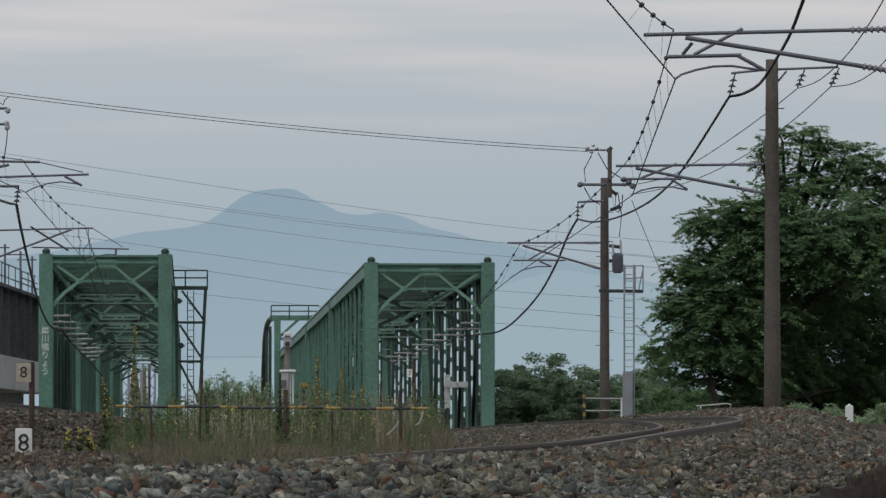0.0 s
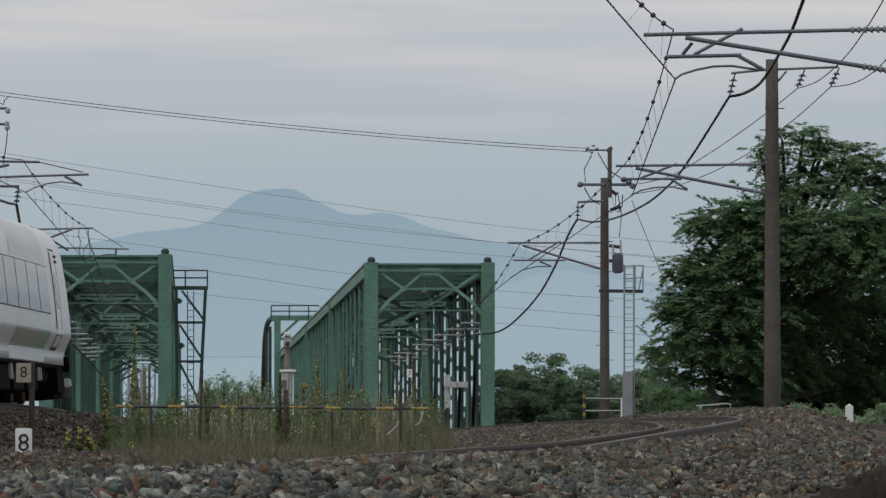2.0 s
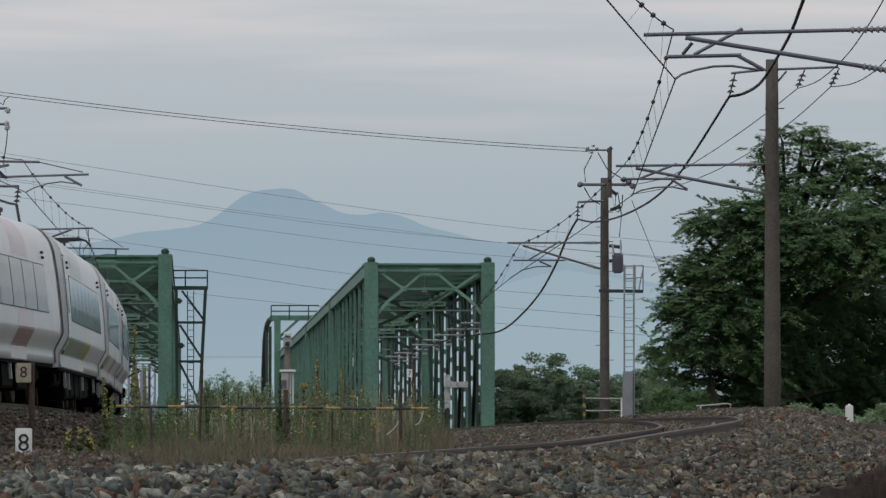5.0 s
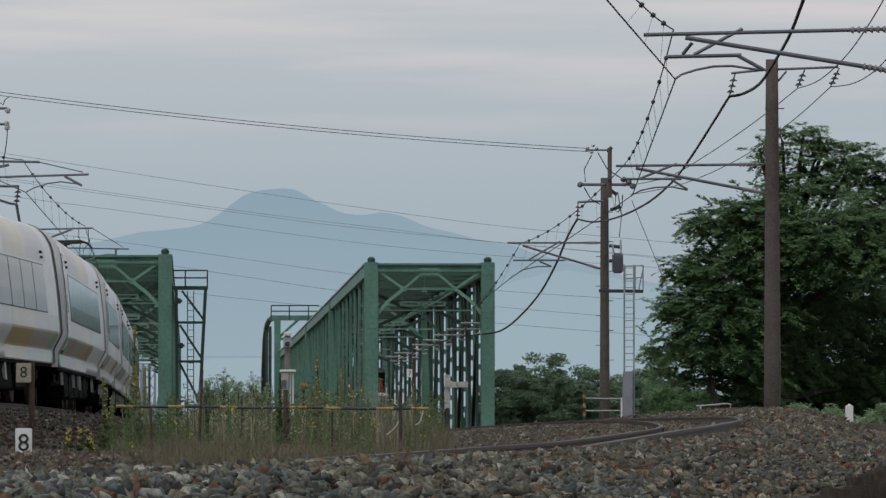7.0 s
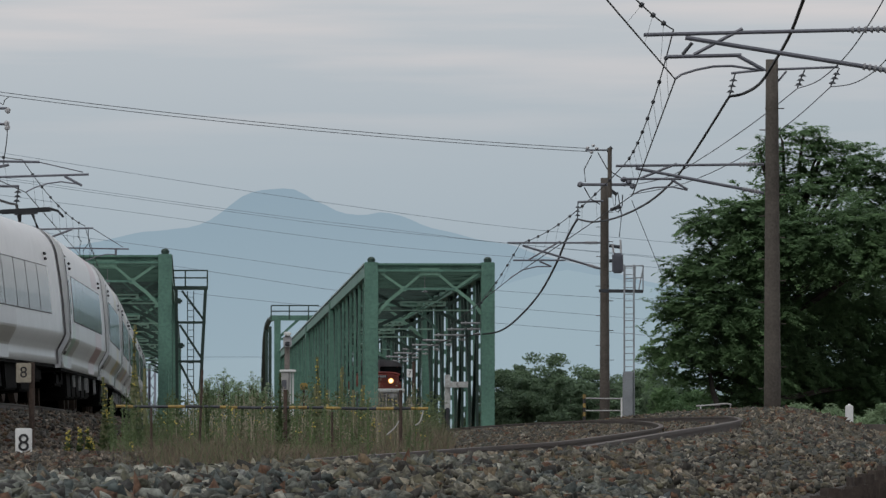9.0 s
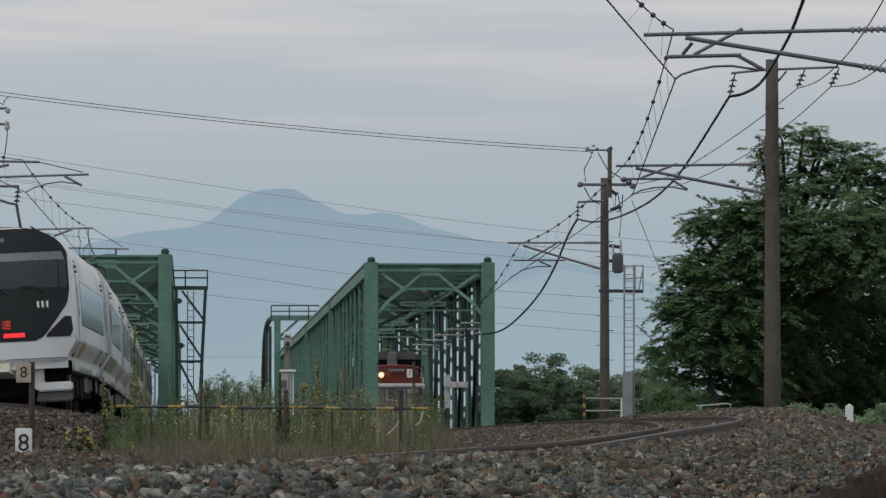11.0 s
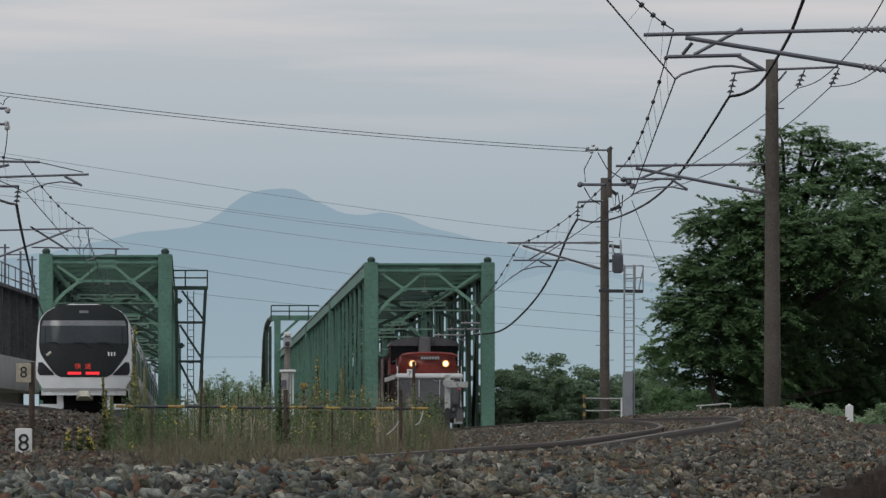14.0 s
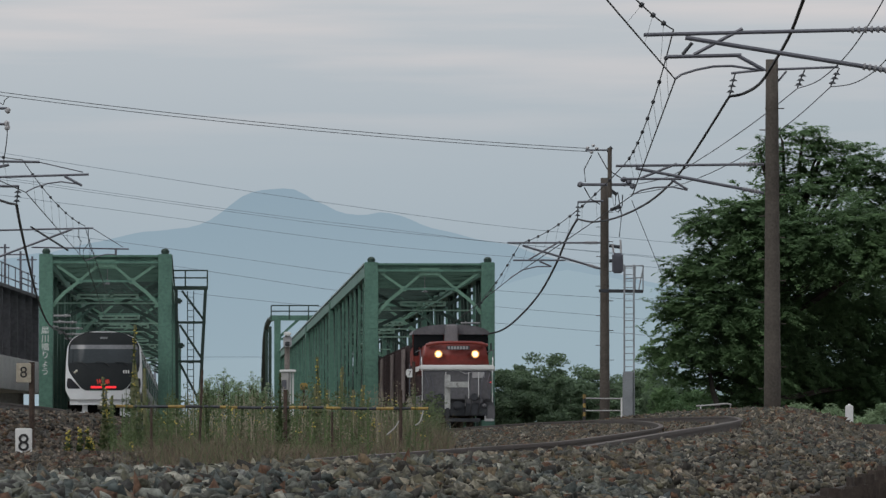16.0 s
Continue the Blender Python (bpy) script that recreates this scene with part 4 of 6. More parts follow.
def make_wagon():
    t = thing("freight_wagon", (0, 0, 0), "dark brown freight wagon behind the locomotive", "freight wagon", "wagons behind the locomotive")
    part("frame", box(B(), (0, 6.5, 1.0), (2.6, 12.6, 0.3), None, 0.03), UNDERFLOOR, t)
    b = part("body", box(B(), (0, 6.5, 2.2), (2.7, 12.2, 2.2), None, 0.06), WAGON_BROWN, t)
    for s in (-1, 1):
        for k in range(9):
            part("rib", box(B(), (s * 1.38, 0.9 + k * 1.4, 2.2), (0.08, 0.1, 2.1)), WAGON_BROWN, b)
        for k in range(4):
            part("cover_panel", box(B(), (s * 1.40, 0.5 + k * 0.72, 2.12), (0.06, 0.62, 2.1), None, 0.02), WAGON_PANEL, b, "weathered pale grey panel")
        part("end_rail", tube(B(), [(s * 1.2, 0.25, 1.1), (s * 1.2, 0.25, 2.6)], 0.03, 6), GALV, t)
    for y0 in (2.0, 11.0):
        bm = B()
        for s in (-1, 1):
            for dy in (-0.8, 0.8):
                bmesh.ops.create_cone(bm, cap_ends=True, segments=16, radius1=0.43, radius2=0.43, depth=0.12, matrix=Matrix.Translation((s * 0.57, y0 + dy, 0.43)) @ pose(0, 0, 0, 0, 90, 0))
            box(bm, (s * 0.95, y0, 0.5), (0.16, 2.6, 0.3))
        part("bogie", bm, UNDERFLOOR, t)
    return t


LOCO = make_loco()
wagon = make_wagon()
WAGONS = [wagon] + [copy_thing(wagon, Matrix()) for k in range(2)]


# ---- vegetation ----
def leaves(rng, centres, radii, count, size, flat=0.5):
    """Small folded leaves scattered in clumps; returns vertices and faces."""
    centres, radii = np.array(centres), np.array(radii)
    pick = rng.integers(0, len(centres), count)
    d = rng.normal(size=(count, 3))
    d /= np.linalg.norm(d, axis=1)[:, None]
    r = radii[pick] * rng.uniform(0.35, 1.05, count)
    p = centres[pick] + d * r[:, None] * np.array((1, 1, flat))
    a = rng.normal(size=(count, 3))
    a[:, 2] = a[:, 2] * 0.5 - 0.25
    a /= np.linalg.norm(a, axis=1)[:, None]
    b = np.cross(a, rng.normal(size=(count, 3)) + np.array((0, 0, 0.7)))
    b /= np.linalg.norm(b, axis=1)[:, None]
    s = size * rng.uniform(0.6, 1.3, count)[:, None]
    v = np.stack((p - a * s, p + b * s * 0.42, p + a * s, p - b * s * 0.42), 1).reshape(-1, 3)
    f = np.arange(count * 4).reshape(-1, 4)
    return v.tolist(), f.tolist()


def make_tree(name, base, blobs, count, size, material, label, group="", clump=0.5, per=16, girth=0.05, flat=0.5):
    rng = np.random.default_rng(abs(hash(round(base[0] * 7 + base[1]))) % 1000)
    t = thing(name, base, label, "tree", group)
    base = Vector(base)
    top = Vector(max(blobs, key=lambda q: q[0][2])[0])
    bm = B()
    tube(bm, [base - Vector((0, 0, 0.3)), base.lerp(top, 0.3) + Vector((0.1, 0, 0)), base.lerp(top, 0.65), top], [girth * (top.z - base.z), 0.76 * girth * (top.z - base.z), 0.44 * girth * (top.z - base.z), 0.2 * girth], 9)
    part("trunk", bm, BARK, t, "", True)
    cs, rs = [], []
    for c, r in blobs:
        c = Vector(c)
        bm = tube(B(), [base.lerp(top, min(0.6, max(0.12, (c.z - base.z) / max(0.1, top.z - base.z) * 0.6))), base.lerp(c, 0.7) + Vector((0, 0, 0.2)), c], [0.24 * girth * (top.z - base.z), 0.16 * girth * (top.z - base.z), 0.15 * girth], 6)
        part("limb", bm, BARK, t)
        for k in range(max(9, int(per * r * r / 1.2))):
            d = Vector(rng.normal(size=3)).normalized()
            cs.append(c + Vector((d.x * r, d.y * r, d.z * r * 0.85)) * rng.uniform(0.55, 1.02))
            rs.append(clump * rng.uniform(0.6, 1.3))
    v, f = leaves(rng, [tuple(c - base) for c in cs], rs, count, size, flat)
    raw("crown", v, f, material, t)
    return t


def blob(p, r):
    return (p, r)


def make_spray_tree(base, lobes, sprays, material, label, seed):
    """A broad tree of drooping leaf sprays: each lobe sends twigs outward, each twig carries two rows of hanging leaflets."""
    rng = np.random.default_rng(seed)
    t = thing("broadleaf_tree", base, label, "tree")
    base = Vector(base)
    crown_top = Vector((9.2, 153.6, 8.6))
    tall = crown_top.z - base.z
    part("trunk", tube(B(), [base - Vector((0, 0, 0.3)), base.lerp(crown_top, 0.3), base.lerp(crown_top, 0.65), crown_top], [0.30, 0.24, 0.15, 0.03], 10), BARK, t, "", True)
    area = sum(r * r * w for c, r, w in lobes)
    vs = []
    for c, r, w in lobes:
        c = Vector(c)
        fork = base.lerp(crown_top, min(0.75, max(0.12, (c.z - base.z) / tall * 0.6)))
        part("limb", tube(B(), [fork, fork.lerp(c, 0.6) + Vector((0, 0, 0.15 * r)), c, c + Vector((rng.normal(0, 0.3), 0, 0.5)) * r], [0.09, 0.06, 0.035, 0.008], 6), BARK, t)
        n = int(sprays * r * r * w / area)
        for k in range(n):
            d = rng.normal(size=3)
            d /= np.linalg.norm(d)
            if d[1] > 0.5 and rng.uniform() < 0.6:
                d[1] = -d[1]
            d[2] = d[2] * 0.75 + 0.12
            start = np.array(c) + d * r * rng.uniform(0.45, 0.98)
            out = np.array((d[0], d[1], 0.25 + 0.3 * d[2]))
            out = out / np.linalg.norm(out) + rng.normal(0, 0.3, 3)
            L = rng.uniform(0.4, 0.9) * (0.55 + 0.45 * min(r, 1.3))
            m = int(44 + 50 * rng.uniform())
            f = rng.uniform(0.05, 1.0, m)
            p = start + out * (L * f)[:, None]
            p[:, 2] -= 0.5 * L * f * f
            across = np.array((-out[1], out[0], 0.0))
            across /= np.linalg.norm(across) + 1e-6
            sg = np.where(rng.uniform(size=m) < 0.5, -1.0, 1.0)
            wid = 0.20 * np.sin(0.35 + 2.6 * f)
            p += across * (sg * wid * rng.uniform(0.1, 1.0, m))[:, None] + rng.normal(0, 0.018, (m, 3))
            a = across * sg[:, None] * 0.8 + out * 0.5 + rng.normal(0, 0.18, (m, 3))
            a[:, 2] -= 0.35
            a /= np.linalg.norm(a, axis=1)[:, None]
            b = np.cross(a, np.array((0, -0.25, 1.0)) + rng.normal(0, 0.16, (m, 3)))
            b /= np.linalg.norm(b, axis=1)[:, None] + 1e-6
            s = (0.055 * rng.uniform(0.6, 1.35, m))[:, None]
            vs.append(np.stack((p - a * s, p + b * s * 0.45, p + a * s, p - b * s * 0.45), 1).reshape(-1, 3))
    v = np.concatenate(vs) - np.array(base)
    raw("crown", v.tolist(), np.arange(len(v)).reshape(-1, 4).tolist(), material, t)
    return t


# lobes: centre, radius, and how densely the sprays stand
UPPER_LOBES = [((7.0, 151.4, 7.42), 0.62, 1.0), ((6.35, 151.2, 7.30), 0.36, 0.9), ((7.65, 151.6, 7.70), 0.55, 1.0), ((8.3, 152.4, 7.62), 0.75, 1.0), ((7.6, 151.6, 6.75), 0.85, 1.0),
              ((6.45, 151.2, 6.30), 0.52, 1.0), ((6.0, 151.2, 6.18), 0.36, 0.9), ((7.0, 151.4, 6.05), 0.8, 1.0), ((8.8, 151.6, 6.7), 1.1, 0.9)]
MIDDLE_LOBES = [((5.95, 151.2, 5.18), 0.5, 1.0), ((5.55, 151.0, 5.42), 0.30, 0.8), ((6.6, 151.2, 5.25), 0.75, 1.0), ((7.6, 151.5, 5.2), 1.0, 1.0), ((9.0, 154.3, 5.4), 1.3, 0.9),
              ((5.75, 151.2, 4.28), 0.48, 1.0), ((5.35, 151.0, 4.22), 0.28, 0.8), ((6.4, 151.2, 4.45), 0.65, 1.0), ((7.3, 151.6, 4.1), 0.85, 1.0), ((5.6, 151.2, 3.72), 0.34, 0.7), ((6.25, 151.6, 3.62), 0.42, 0.6)]
INNER_LOBES = [((8.4, 153.8, 4.1), 1.1, 0.9), ((9.8, 156.5, 4.2), 1.3, 0.9), ((7.6, 152.6, 3.1), 0.75, 0.7), ((8.9, 156.4, 3.2), 1.0, 0.8), ((10.2, 156.8, 3.2), 1.1, 0.8), ((11.4, 156.8, 3.4), 1.1, 0.8),
              ((10.3, 156.0, 5.6), 1.3, 0.9), ((10.2, 151.6, 6.9), 1.2, 0.9), ((11.4, 157.0, 5.0), 1.2, 0.9), ((11.5, 151.6, 6.7), 1.2, 0.9), ((11.3, 154.4, 7.8), 0.9, 0.8)]
TOP_LOBES = [((8.45, 153.6, 9.14), 0.42, 0.5), ((8.0, 153.2, 9.34), 0.26, 0.5), ((8.6, 153.8, 9.64), 0.36, 0.55), ((9.15, 154.0, 9.82), 0.36, 0.6), ((9.7, 154.2, 9.59), 0.38, 0.6), ((9.4, 154.0, 9.09), 0.5, 0.5), ((10.2, 154.2, 9.24), 0.45, 0.6), ((10.75, 154.4, 8.99), 0.45, 0.7), ((9.0, 153.6, 8.49), 0.6, 0.7), ((10.0, 153.8, 8.49), 0.7, 0.7), ((11.3, 154.4, 8.74), 0.5, 0.7)]
make_spray_tree((7.6, 153.4, 2.2), UPPER_LOBES + MIDDLE_LOBES + INNER_LOBES + TOP_LOBES, 6200, LEAF, "large dark green broadleaf tree with drooping leaf sprays", 12)
lean = thing("leaning_trunk", (7.0, 150.6, 2.3), "dark slender leaning trunk at the edge of the tree", "tree trunk")
part("stem", tube(B(), [(7.0, 150.6, 2.1), (6.85, 150.7, 2.8), (6.7, 150.9, 3.3), (6.55, 151.1, 4.2)], [0.085, 0.075, 0.065, 0.03], 8), DARK_BARK, lean)
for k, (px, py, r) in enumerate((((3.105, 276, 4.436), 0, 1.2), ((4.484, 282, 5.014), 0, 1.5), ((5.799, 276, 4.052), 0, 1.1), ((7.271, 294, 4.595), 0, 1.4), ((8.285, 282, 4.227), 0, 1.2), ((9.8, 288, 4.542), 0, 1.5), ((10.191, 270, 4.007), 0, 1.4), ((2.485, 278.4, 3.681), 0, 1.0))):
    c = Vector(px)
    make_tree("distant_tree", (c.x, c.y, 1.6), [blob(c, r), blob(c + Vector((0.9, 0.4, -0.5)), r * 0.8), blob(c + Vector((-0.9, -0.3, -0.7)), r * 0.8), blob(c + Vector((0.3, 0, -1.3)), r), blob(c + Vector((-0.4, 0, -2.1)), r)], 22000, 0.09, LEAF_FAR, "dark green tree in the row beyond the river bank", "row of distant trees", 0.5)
for c, r in (((7.782, 192, 3.249), 1.0), ((9.746, 192, 3.249), 1.1), ((11.563, 189.6, 3.498), 1.3), ((13.158, 187.2, 3.653), 1.4), ((14.204, 187.2, 4.349), 1.4)):
    c = Vector(c)
    make_tree("broadleaf_tree", (c.x, c.y, 1.6), [blob(c, r), blob(c + Vector((0.7, 0.3, -0.6)), r * 0.8), blob(c + Vector((-0.7, -0.2, -0.7)), r * 0.8)], 16000, 0.06, LEAF, "dark green tree in the thicket behind the pole", "thicket behind the tracks", 0.45, 24)
def make_sapling(base, height, spread, seed, label):
    """A young bush: upright branches carrying feathery sprays that droop at the tips."""
    rng = np.random.default_rng(seed)
    t = thing("shrub", base, label, "shrub", "shrubs between the bridges")
    base = Vector(base)
    cs, rs = [], []
    for k in range(8):
        a = rng.uniform(0, math.tau)
        h = height * rng.uniform(0.55, 1.0)
        tip = Vector((math.cos(a) * spread * rng.uniform(0.3, 1.0), math.sin(a) * spread, h))
        part("branch", tube(B(), [base, base + tip * 0.5 + Vector((0, 0, 0.12 * h)), base + tip], [0.02, 0.013, 0.004], 5), BARK, t)
        for j in range(16):
            f = 0.25 + 0.75 * j / 15
            w = spread * 0.5 * (1.15 - f) + 0.03
            for m in range(4):
                cs.append(tuple(tip * f + Vector((rng.normal(0, w), rng.normal(0, w), rng.normal(0, 0.05) - 0.25 * w))))
                rs.append(rng.uniform(0.035, 0.08))
    v, f = leaves(rng, cs, rs, 6500, 0.022, 0.6)
    raw("foliage", v, f, SHRUB, t)


for k, (c, top, w) in enumerate((((-6.961, 180, 2.753), 668, 0.28), ((-6.509, 180, 2.753), 654, 0.34), ((-6.131, 181.2, 2.758), 672, 0.3), ((-5.731, 182.4, 2.763), 664, 0.34), ((-5.388, 180, 2.753), 676, 0.25), ((-6.861, 183.6, 2.768), 690, 0.4), ((-5.939, 183.6, 2.768), 690, 0.4))):
    make_sapling(c, (740 - top) / 59.5, w, 40 + k, "light green feathery shrub between the two bridges")


def make_weeds():
    rng = np.random.default_rng(5)
    v, f, v2, f2 = [], [], [], []
    for n in range(52000):
        y = 44 + 74 * rng.uniform() ** 1.5
        lo, hi = max(left_x(y) + 3.0, -0.061 * y), min(right_x(y) - 2.2, 0.001 * y)
        if hi <= lo:
            continue
        x = rng.uniform(lo, hi)
        z = ground_z(x, y) - 0.05
        thick = 0.5 + 0.9 * noise.noise((x * 0.9, y * 0.2, 1))
        side = min(1.0, max(0.2, (x + 0.064 * y) / (0.02 * y)))
        h = rng.uniform(0.12, 0.62) * (0.4 + 0.8 * max(0, thick)) * side
        if y < 64:
            h *= 0.55
        elif rng.uniform() < 0.03:
            h *= 1.6
        a = rng.uniform(0, math.tau)
        w = rng.uniform(0.0012, 0.0034)
        dx, dy = math.cos(a) * w, math.sin(a) * w
        lx, ly = rng.normal(0, 0.3 * h), rng.normal(0, 0.3 * h)
        V, F = (v2, f2) if rng.uniform() < 0.22 + 0.3 * noise.noise((x * 1.3, y * 0.25, 7)) else (v, f)
        i = len(V)
        V += [(x - dx, y - dy, z), (x + dx, y + dy, z), (x + dx * 0.8 + lx * 0.4, y + dy * 0.8 + ly * 0.4, z + h * 0.6), (x - dx * 0.8 + lx * 0.4, y - dy * 0.8 + ly * 0.4, z + h * 0.6), (x + lx * 1.3, y + ly * 1.3, z + h)]
        F += [(i, i + 1, i + 2, i + 3), (i + 3, i + 2, i + 4)]
    tagged(raw("dry_grass", v, f, DRY), "dry straw-coloured grass between the tracks", "grass", "", "stuff")
    cs, rs = [], []
    for n in range(560):
        y = 62 + 54 * rng.uniform() ** 1.4
        lo, hi = max(left_x(y) + 3.2, -0.054 * y), min(right_x(y) - 2.4, -0.001 * y)
        if hi <= lo:
            continue
        x = rng.uniform(lo, hi)
        if noise.noise((x * 0.7, y * 0.12, 9)) < -0.02:
            continue
        top = rng.uniform(0.05, 0.5)
        for k in range(3):
            cs.append((x + rng.normal(0, 0.06), y, ground_z(x, y) + top * (0.4 + 0.3 * k)))
            rs.append(rng.uniform(0.03, 0.09))
    for n in range(300):
        y = rng.uniform(58, 100)
        x = rng.uniform(-0.056 * y, -0.002 * y)
        z, h = ground_z(x, y), rng.uniform(0.25, 0.8)
        for k in range(10):
            cs.append((x + rng.normal(0, 0.012), y, z + h * (0.15 + 0.085 * k)))
            rs.append(0.04 * (1.15 - 0.085 * k))
        i = len(v2)
        v2 += [(x - 0.006, y, z), (x + 0.006, y, z), (x + 0.003, y, z + h), (x - 0.003, y, z + h)]
        f2.append((i, i + 1, i + 2, i + 3))
    lv, lf = leaves(rng, cs, rs, 46000, 0.0135, 1.7)
    o = len(v2)
    f2 += [tuple(q + o for q in p) for p in lf]
    v2 += [tuple(p) for p in lv]
    bm = B()
    for n in range(70):
        y = rng.uniform(54, 96)
        x = rng.uniform(-0.050 * y, -0.001 * y)
        z = ground_z(x, y) + rng.uniform(0.15, 0.62)
        for k in range(3):
            ball(bm, (x + rng.normal(0, 0.02), y, z + rng.normal(0, 0.03)), rng.uniform(0.006, 0.012), 1, 0.7)
    mesh_thing("wildflowers", bm, YELLOW_FLOWER, "tiny yellow wildflowers scattered among the weeds", "flowers", "", "stuff")
    sv, sf = [], []
    for n in range(420):
        y = rng.uniform(64, 108)
        x = rng.uniform(-0.044, -0.004) * y
        if noise.noise((x * 0.8, y * 0.1, 21)) < -0.05:
            continue
        z, h = ground_z(x, y), rng.uniform(0.3, 0.85)
        lean = rng.normal(0, 0.05)
        i = len(sv)
        sv += [(x - 0.003, y, z), (x + 0.003, y, z), (x + lean + 0.0015, y, z + h), (x + lean - 0.0015, y, z + h)]
        sf.append((i, i + 1, i + 2, i + 3))
        for k in range(int(rng.integers(6, 22))):
            c = np.array((x + lean, y, z + h)) + rng.normal(0, 1, 3) * np.array((0.03, 0.03, 0.05)) - np.array((0, 0, rng.uniform(0, 0.3 * h)))
            a, r = rng.uniform(0, math.tau), rng.uniform(0.004, 0.010)
            i = len(sv)
            sv += [tuple(c + r * np.array((math.cos(a + m), 0.4 * math.sin(a), math.sin(a + m)))) for m in (0, 1.6, 3.1, 4.7)]
            sf.append((i, i + 1, i + 2, i + 3))
    tagged(raw("seed_heads", sv, sf, SEED), "pale dry seed heads on thin stalks among the weeds", "weeds", "", "stuff")
    tagged(raw("green_weeds", v2, f2, WEED), "low green leafy weeds among dry grass", "weeds", "", "stuff")


def make_thicket():
    rng = np.random.default_rng(17)
    cs, rs = [], []
    for n in range(520):
        y = rng.uniform(112, 190)
        lo, hi = left_x(y) + 2.8, min(right_x(y) - 2.6, 0.0)
        x = rng.uniform(lo, hi)
        h = rng.uniform(0.3, 0.85) * (1.0 + 0.5 * noise.noise((x * 0.6, y * 0.1, 4)))
        for k in range(6):
            cs.append((x + rng.normal(0, 0.1), y, ground_z(x, y) + 0.15 + h * k / 4))
            rs.append(rng.uniform(0.08, 0.2) * (1.2 - 0.12 * k))
    v, f = leaves(rng, cs, rs, 52000, 0.036, 1.3)
    tagged(raw("weed_thicket", v, f, THICKET), "tangled green weeds between the two track beds", "weeds", "", "stuff")


make_weeds()
make_thicket()


# ---- overhead line of the curved track ----
def rod(t, name, pts, r, m=None, n=6):
    return part(name, tube(B(), pts, r, n), m or GALV, t)


def hanger(t, top, bottom):
    """A string of porcelain discs hanging from top to bottom."""
    top, bottom = Vector(top), Vector(bottom)
    bm = tube(B(), [top, bottom], 0.018, 6)
    for k in range(3):
        p = top.lerp(bottom, 0.3 + 0.25 * k)
        bmesh.ops.create_cone(bm, cap_ends=True, segments=12, radius1=0.09, radius2=0.04, depth=0.05, matrix=Matrix.Translation(p))
    return part("insulator", bm, DARK_STEEL, t)


rod(pole_a, "drop_tube", [(3.319, 90, 7.731), (4.426, 90, 7.756)], 0.032)
rod(pole_a, "stay_tube", [(3.722, 90, 7.764), (4.443, 90, 8.15)], 0.029)
rod(pole_a, "clamp", [(3.554, 90, 7.764), (3.697, 90, 7.94)], 0.03, DARK_STEEL)
rod(pole_a, "registration_drop", [(4.359, 90, 7.756), (4.761, 90, 7.537)], 0.032)
rod(pole_a, "registration_arm", [(3.445, 90, 7.403), (3.537, 90, 7.47), (3.755, 90, 7.537), (4.006, 90, 7.588), (4.283, 90, 7.596), (4.744, 90, 7.529)], 0.02)
rod(pole_b, "drop_tube", [(3.893, 133.2, 7.799), (5.232, 133.2, 7.799)], 0.029)
rod(pole_b, "stay_tube", [(4.327, 133.2, 7.812), (5.133, 133.2, 8.134)], 0.03)
rod(pole_b, "registration_drop", [(5.009, 133.2, 7.787), (5.368, 133.2, 7.563)], 0.029)
rod(pole_b, "registration_arm", [(4.153, 133.2, 7.452), (4.351, 133.2, 7.551), (4.661, 133.2, 7.613), (5.033, 133.2, 7.625), (5.368, 133.2, 7.551)], 0.02)
rod(pole_c, "drop_tube", [(2.16, 187.2, 7.64), (3.779, 187.2, 7.64)], 0.029)
rod(pole_c, "stay_tube", [(2.612, 187.2, 7.64), (3.623, 187.2, 8.232)], 0.03)
rod(pole_c, "registration_drop", [(2.978, 187.2, 7.605), (3.344, 187.2, 7.448)], 0.029)
rod(pole_c, "registration_arm", [(2.072, 187.2, 7.1), (2.456, 187.2, 7.344), (2.891, 187.2, 7.448), (3.344, 187.2, 7.448)], 0.022)

# top arms of the middle pole, with three insulators
rod(pole_b, "cross_arm", [(6.326, 133.2, 10.121), (7.046, 133.2, 10.195), (8.684, 133.2, 10.258)], 0.03)
rod(pole_b, "arm_stay", [(7.293, 133.2, 9.872), (7.542, 133.2, 10.171)], 0.025)
hanger(pole_b, (6.413, 133.2, 10.121), (6.288, 133.2, 9.624))
hanger(pole_b, (7.939, 133.2, 10.195), (7.777, 133.2, 9.798))
hanger(pole_b, (8.696, 133.2, 10.233), (8.509, 133.2, 9.835))

# transformer pole: riser, arms, insulators, transformer
rod(pole_c, "riser", [(5.107, 186, 9.526), (5.108, 186, 11.051)], 0.07, CONCRETE, 10)
rod(pole_c, "riser_cap", [(5.021, 186, 10.947), (5.177, 186, 11.068)], 0.06, DARK_STEEL)
rod(pole_c, "cross_arm", [(4.22, 186.6, 9.95), (5.87, 186.6, 9.95)], 0.05)
rod(pole_c, "cross_arm", [(4.377, 186.6, 11.011), (5.107, 186.6, 11.011)], 0.03)
rod(pole_c, "cross_arm", [(4.133, 186.6, 9.411), (4.932, 186.6, 9.446)], 0.04)
for p in ((4.447, 186.6, 11.08), (4.568, 186.6, 10.941), (4.725, 186.6, 11.063), (4.621, 186.6, 11.15)):
    part("insulator", ball(B(), p, 0.07, 1, 0.7), INSULATOR, pole_c)
for p in ((4.22, 186.6, 9.95), (5.714, 186.6, 10.037), (5.558, 186.6, 10.107), (5.835, 186.6, 9.898)):
    part("insulator", ball(B(), p, 0.11, 1, 0.9), GALV, pole_c)
hanger(pole_c, (4.15, 186.6, 9.411), (4.133, 186.6, 8.907))
